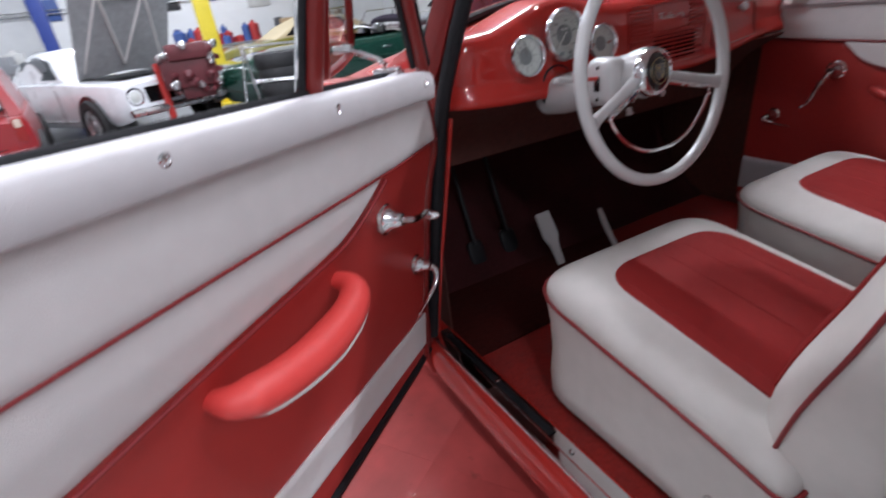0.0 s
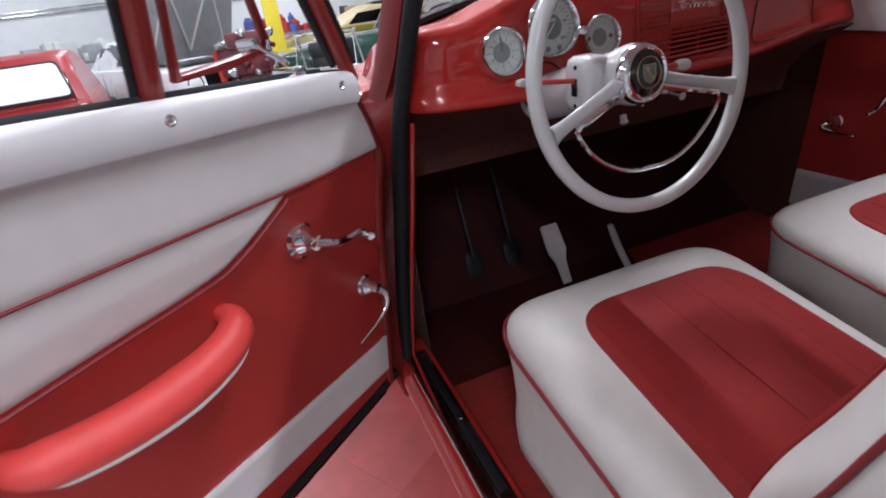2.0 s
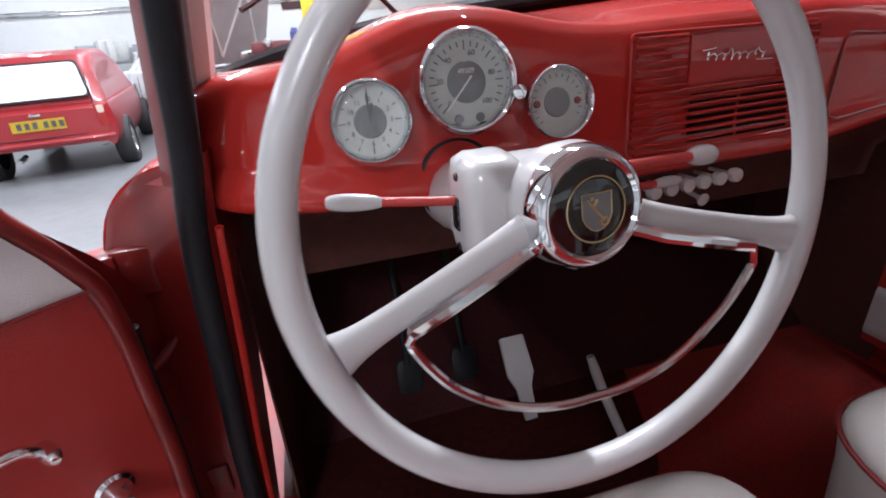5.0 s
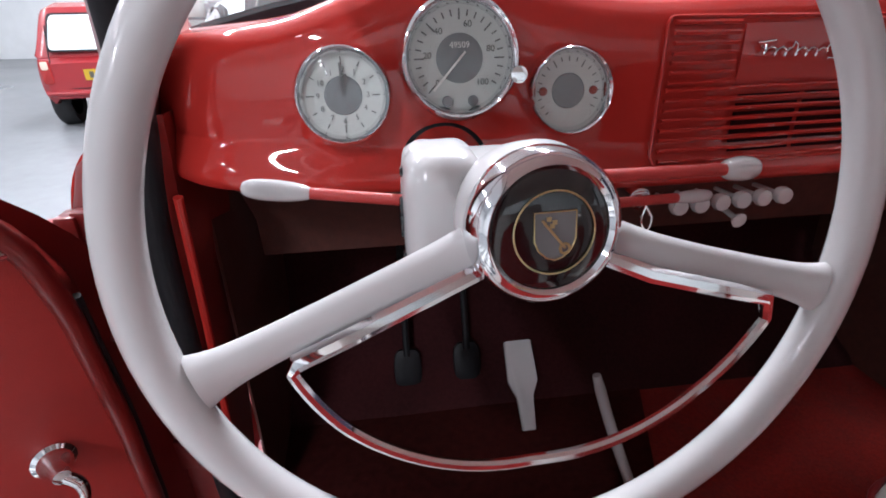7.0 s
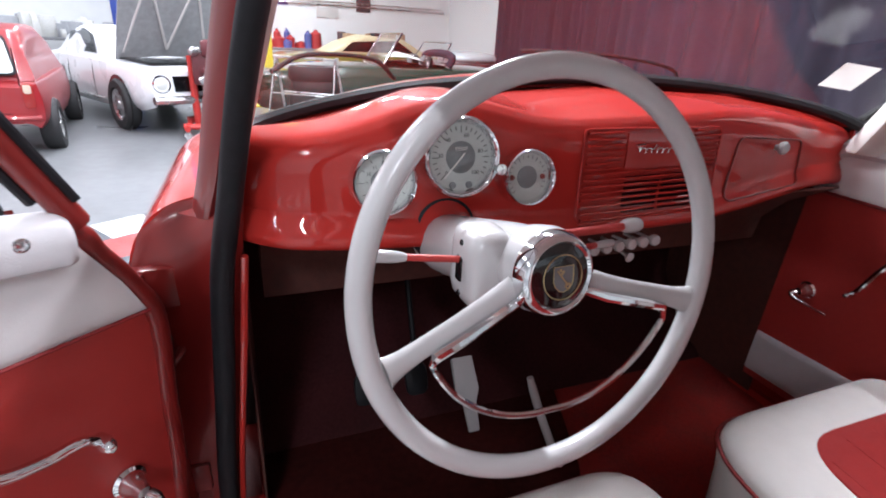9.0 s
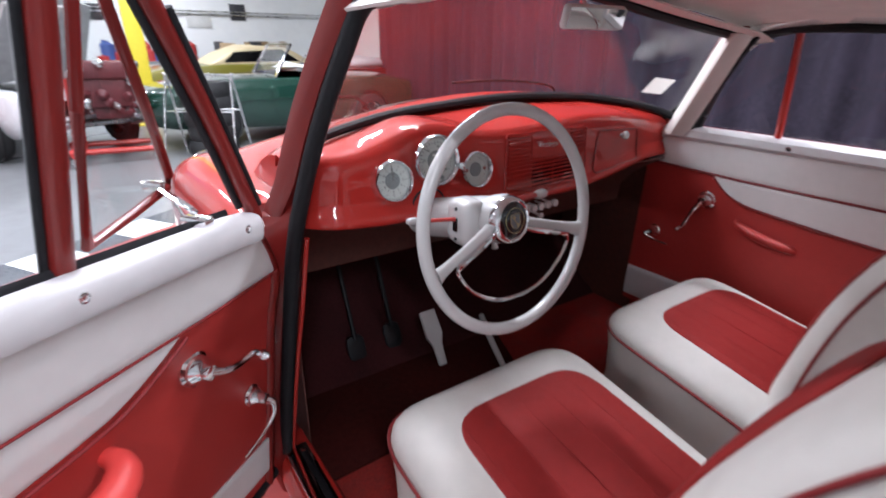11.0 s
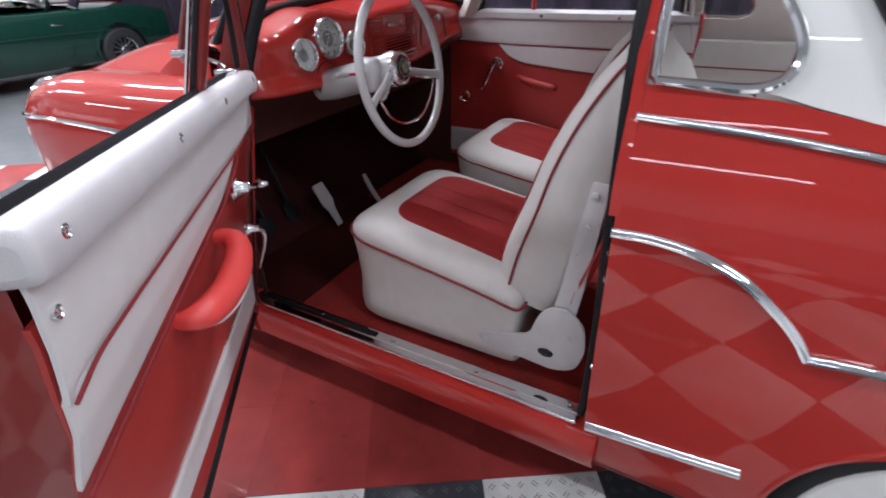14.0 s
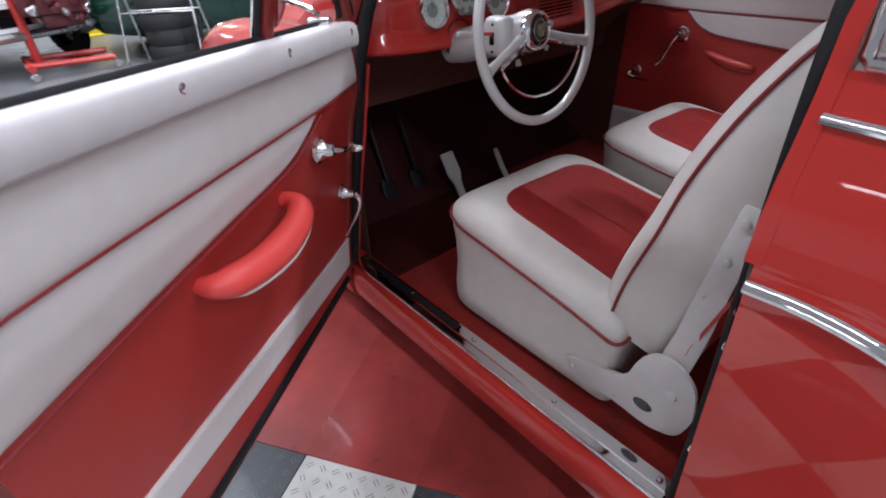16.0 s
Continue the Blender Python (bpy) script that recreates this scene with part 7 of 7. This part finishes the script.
for k in range(34):
    bm = bmesh.new()
    p = Vector((rng.uniform(-0.18, 0.5), rng.uniform(6.8, 6.95) if k % 2 else rng.uniform(6.8, 7.3), rng.uniform(0.55, 1.15)))
    lathe(bm, [(0, 0), (rng.uniform(0.03, 0.07), 0), (0.03, 0.07), (0, 0.08)], facing(p, (rng.uniform(-1, 1), -1, rng.uniform(-0.5, 1))), 10)
    part("fitting", bm, DULL_METAL if k % 3 else ENGINE, eng)

stand.location += Vector((-0.22, -0.55, 0))
eng.location += Vector((-0.22, -0.55, 0))

# folding trestles and a white panel on the floor


def trestle(x, y, turn, h=0.95, w=0.62):
    ob = thing("folding_trestle", "silver tubular folding trestle standing on the floor", "trestle", at=(x, y, 0))
    m = pose(x, y, 0, 0, 0, turn)
    for s in (1, -1):
        bm = bmesh.new()
        tube(bm, curve_through([m @ Vector(p) for p in ((-w / 2, 0.28 * s, 0.0), (-w / 2 * 0.9, 0.03 * s, h * 0.93), (-w / 2 * 0.8, 0.02 * s, h), (w / 2 * 0.8, 0.02 * s, h), (w / 2 * 0.9, 0.03 * s, h * 0.93), (w / 2, 0.28 * s, 0.0))], 5), 0.013, 8)
        tube(bm, [m @ Vector((-w / 2 * 0.93, 0.12 * s, h * 0.6)), m @ Vector((w / 2 * 0.93, 0.12 * s, h * 0.6))], 0.009, 8)
        part("leg_frame", bm, DULL_METAL, ob)
    return ob


trestle(0.86, 5.65, -36, 1.0, 0.86)
bm = bmesh.new()
box(bm, (-0.30, -0.11, 0), (0.30, 0.11, 0.07), 0.01, pose(0.58, 4.62, 0.05, 10, 0, 30))
tagged(part("body_panel", bm, WHITE_CAR), "white painted body panel lying on the floor", "panel")
bm = bmesh.new()
box(bm, (-0.12, -0.05, 0), (0.12, 0.05, 0.05), 0.008, pose(0.60, 4.65, 0.0, 0, 0, 30))
tagged(part("wooden_block", bm, BROWN_BOARD), "dark wooden block under the white panel", "block")
# tyre stack
stack = thing("tyre_stack", "stack of worn black tyres", "tyres", at=(1.02, 6.2, 0))
for k in range(5):
    bm = bmesh.new()
    lathe(bm, [(0.19, 0.02), (0.21, 0.0), (0.29, 0.0), (0.31, 0.05), (0.31, 0.13), (0.29, 0.18), (0.21, 0.18), (0.19, 0.16)], Matrix.Translation((1.02 + 0.02 * (k % 2), 6.2 + 0.015 * k, 0.18 * k - 0.012)), 32)
    part("tyre", bm, TYRE, stack)

# curtain round the right-hand side of the bay
bm = bmesh.new()
line = curve_through([(5.3, 9.6, 0), (5.05, 7.6, 0), (4.9, 6.0, 0), (4.5, 4.4, 0), (4.1, 2.0, 0), (4.0, -0.2, 0), (4.0, -1.6, 0)], 60)
rows = []
for z in (-0.012, 0.8, 2.0, 3.4):
    rows.append([p + Vector((0.055 * math.sin(i * 0.62) + 0.03 * math.sin(i * 0.23 + 1), 0.02 * math.sin(i * 0.31), z)) for i, p in enumerate(line)])
sheet(bm, rows, 0.004)
tagged(part("curtain", bm, CURTAIN), "tall dark violet pleated curtain", "curtain")
bm = bmesh.new()
tube(bm, [p + Vector((0, 0, 3.44)) for p in line[::10]], 0.025, 8)
tagged(part("curtain_rail", bm, DULL_METAL), "round metal rail carrying the curtain", "rail")

# far wall clutter: posts, shelves, benches
POST_YELLOW = material("yellow_post_paint", (0.75, 0.60, 0.05), 0.4, grain=0.08)
POST_BLUE = material("blue_post_paint", (0.03, 0.06, 0.28), 0.4, grain=0.08)


def lift_post(x, y, mat, label):
    ob = thing("lift_post", label, "lift post", "lift posts", at=(x, y, 0))
    bm = bmesh.new()
    box(bm, (x - 0.13, y - 0.12, 0), (x + 0.13, y + 0.12, 3.6), 0.015)
    part("column", bm, mat, ob)
    bm = bmesh.new()
    box(bm, (x - 0.25, y - 0.3, -0.012), (x + 0.25, y + 0.3, 0.015), 0.004)
    part("foot_plate", bm, mat, ob)
    return ob


lift_post(0.62, 9.5, POST_YELLOW, "tall yellow vehicle lift post")
lift_post(-2.2, 13.4, POST_BLUE, "tall blue vehicle lift post")
BENCH = material("grey_bench", (0.18, 0.18, 0.19), 0.5, grain=0.2)
for bx, by, bl in ((1.2, 13.6, 2.2), (3.6, 13.7, 2.0), (-3.4, 13.7, 2.4)):
    ob = thing("workbench", "grey workbench crowded with parts and boxes", "workbench", "workbenches", at=(bx, by, 0))
    bm = bmesh.new()
    box(bm, (bx - bl / 2, by - 0.35, 0.86), (bx + bl / 2, by + 0.35, 0.92), 0.008)
    part("worktop", bm, BENCH, ob)
    for sx in (-1, 1):
        for sy in (-1, 1):
            bm = bmesh.new()
            box(bm, (bx + sx * (bl / 2 - 0.08) - 0.03, by + sy * 0.28 - 0.03, -0.012), (bx + sx * (bl / 2 - 0.08) + 0.03, by + sy * 0.28 + 0.03, 0.86))
            part("leg", bm, BENCH, ob)
CLUTTER = [material("clutter_" + n, c, 0.5, grain=0.15) for n, c in (("red", (0.4, 0.03, 0.03)), ("black", (0.03, 0.03, 0.035)), ("grey", (0.35, 0.36, 0.38)), ("blue", (0.05, 0.10, 0.3)), ("card", (0.35, 0.24, 0.13)), ("pale", (0.6, 0.6, 0.58)))]
for k in range(72):
    bx, by, bl = ((1.2, 13.6, 2.2), (3.6, 13.7, 2.0), (-3.4, 13.7, 2.4))[k % 3]
    x, y = bx + rng.uniform(-bl / 2 + 0.15, bl / 2 - 0.15), by + rng.uniform(-0.25, 0.2)
    s, h = rng.uniform(0.06, 0.19), rng.uniform(0.10, 0.48)
    bm = bmesh.new()
    if k % 3:
        box(bm, (-s, -s * 0.8, 0), (s, s * 0.8, h), 0.012, pose(x, y, 0.92, 0, 0, rng.uniform(-40, 40)))
    else:
        lathe(bm, [(0, 0), (s * 0.8, 0), (s * 0.8, h * 0.8), (s * 0.3, h * 0.9), (s * 0.3, h), (0, h)], Matrix.Translation((x, y, 0.92)), 16)
    tagged(part("tin" if k % 3 == 0 else "box", bm, CLUTTER[k % 6]), "small workshop container on a bench", "container", "bench clutter")
for k, (x, z, w, h) in enumerate(((0.4, 2.0, 0.5, 0.35), (1.4, 2.2, 0.35, 0.5), (2.6, 1.9, 0.6, 0.4), (3.6, 2.1, 0.4, 0.4), (-2.2, 2.1, 0.6, 0.45))):
    bm = bmesh.new()
    box(bm, (x - w / 2, HALL[3] - 0.03, z - h / 2), (x + w / 2, HALL[3] - 0.004, z + h / 2), 0.004)
    tagged(part("wall_picture", bm, CLUTTER[(k * 2 + 1) % 6]), "small framed picture on the white wall", "picture", "wall pictures")

for z, r in ((2.02, 0.022), (2.10, 0.014)):
    bm = bmesh.new()
    tube(bm, [(x, HALL[3] - 0.05, z) for x in (-8.8, -3.0, 2.0, 6.0)], r, 8)
    tagged(part("wall_conduit", bm, DULL_METAL), "thin grey conduit pipe along the white wall", "conduit", "wall conduits")

# ceiling tube fittings
for lx, ly in LAMP_ROWS:
    bm = bmesh.new()
    box(bm, (lx - 0.13, ly - 1.08, 3.945), (lx + 0.13, ly + 1.08, 4.0), 0.01)
    tagged(part("ceiling_light", bm, WHITE_CAR), "long white fluorescent ceiling fitting", "ceiling light", "ceiling lights")

# ---- floor tiles ----
# tread bar colours: darker than the white tile, paler than the charcoal one
TREAD_GREY = material("grey_tread_bars", (0.30, 0.30, 0.28), 0.5, grain=0.2)
TREAD_CHARCOAL = material("charcoal_tread_bars", (0.085, 0.095, 0.105), 0.35, grain=0.2)
tile_meshes = {}
for key, mat in (("white", TILE_WHITE), ("grey", TILE_GREY), ("red", TILE_RED)):
    bm = bmesh.new()
    gap, soft = (0.0012, 0.988) if key != "red" else (0.0001, 0.9992)
    h = TILE / 2 - gap
    vs = [bm.verts.new((x, y, z)) for z, k in ((-0.012, 1.0), (-0.0010, 1.0), (0.0, soft)) for x, y in ((-h * k, -h * k), (h * k, -h * k), (h * k, h * k), (-h * k, h * k))]
    for b in (0, 4):
        for k in range(4):
            bm.faces.new((vs[b + k], vs[b + (k + 1) % 4], vs[b + 4 + (k + 1) % 4], vs[b + 4 + k]))
    bm.faces.new(vs[8:12])
    if key != "red":
        # raised tread: pairs of short bars that turn from place to place
        for a in range(8):
            for b in range(8):
                cx, cy = (a - 3.5) * 0.041, (b - 3.5) * 0.041
                turn = radians(45 if (a + b) % 2 else -45)
                ux, uy = math.cos(turn), math.sin(turn)
                for off in (-0.0045, 0.0045):
                    ring = []
                    for su, sv, z in ((-1, -1, 0), (1, -1, 0), (1, 1, 0), (-1, 1, 0), (-0.8, -0.35, 0.0011), (0.8, -0.35, 0.0011), (0.8, 0.35, 0.0011), (-0.8, 0.35, 0.0011)):
                        u, v = su * 0.0105, sv * 0.0017 + off
                        ring.append(bm.verts.new((cx + u * ux - v * uy, cy + u * uy + v * ux, z + 0.0001)))
                    for k in range(4):
                        bm.faces.new((ring[k], ring[(k + 1) % 4], ring[4 + (k + 1) % 4], ring[4 + k])).material_index = 1
                    bm.faces.new(ring[4:]).material_index = 1
    tile_meshes[key] = finish("floor_tile_" + key, bm, mat, 0)
    if key != "red":
        tile_meshes[key].materials.append(TREAD_GREY if key == "white" else TREAD_CHARCOAL)
pad = thing("tile_pad", "interlocking chequered floor tiles with red border", "floor tiles", kind="structure")
EDGE1, EDGE2 = -0.495, 3.40
for i in range(-7, 9):
    for j in range(-19, -1):
        e1, e2 = EDGE1 + (i + 0.5) * TILE, EDGE2 + (j + 0.5) * TILE
        p = E1 * e1 + E2 * e2
        key = "grey" if (i + j) % 2 else "white"
        if j == -3 or i in (0, 1, 2):
            key = "red"
        ob = new("floor_tile", tile_meshes[key])
        ob.parent = pad
        ob.matrix_world = Matrix.Translation(p) @ pose(0, 0, 0, 0, 0, 33)
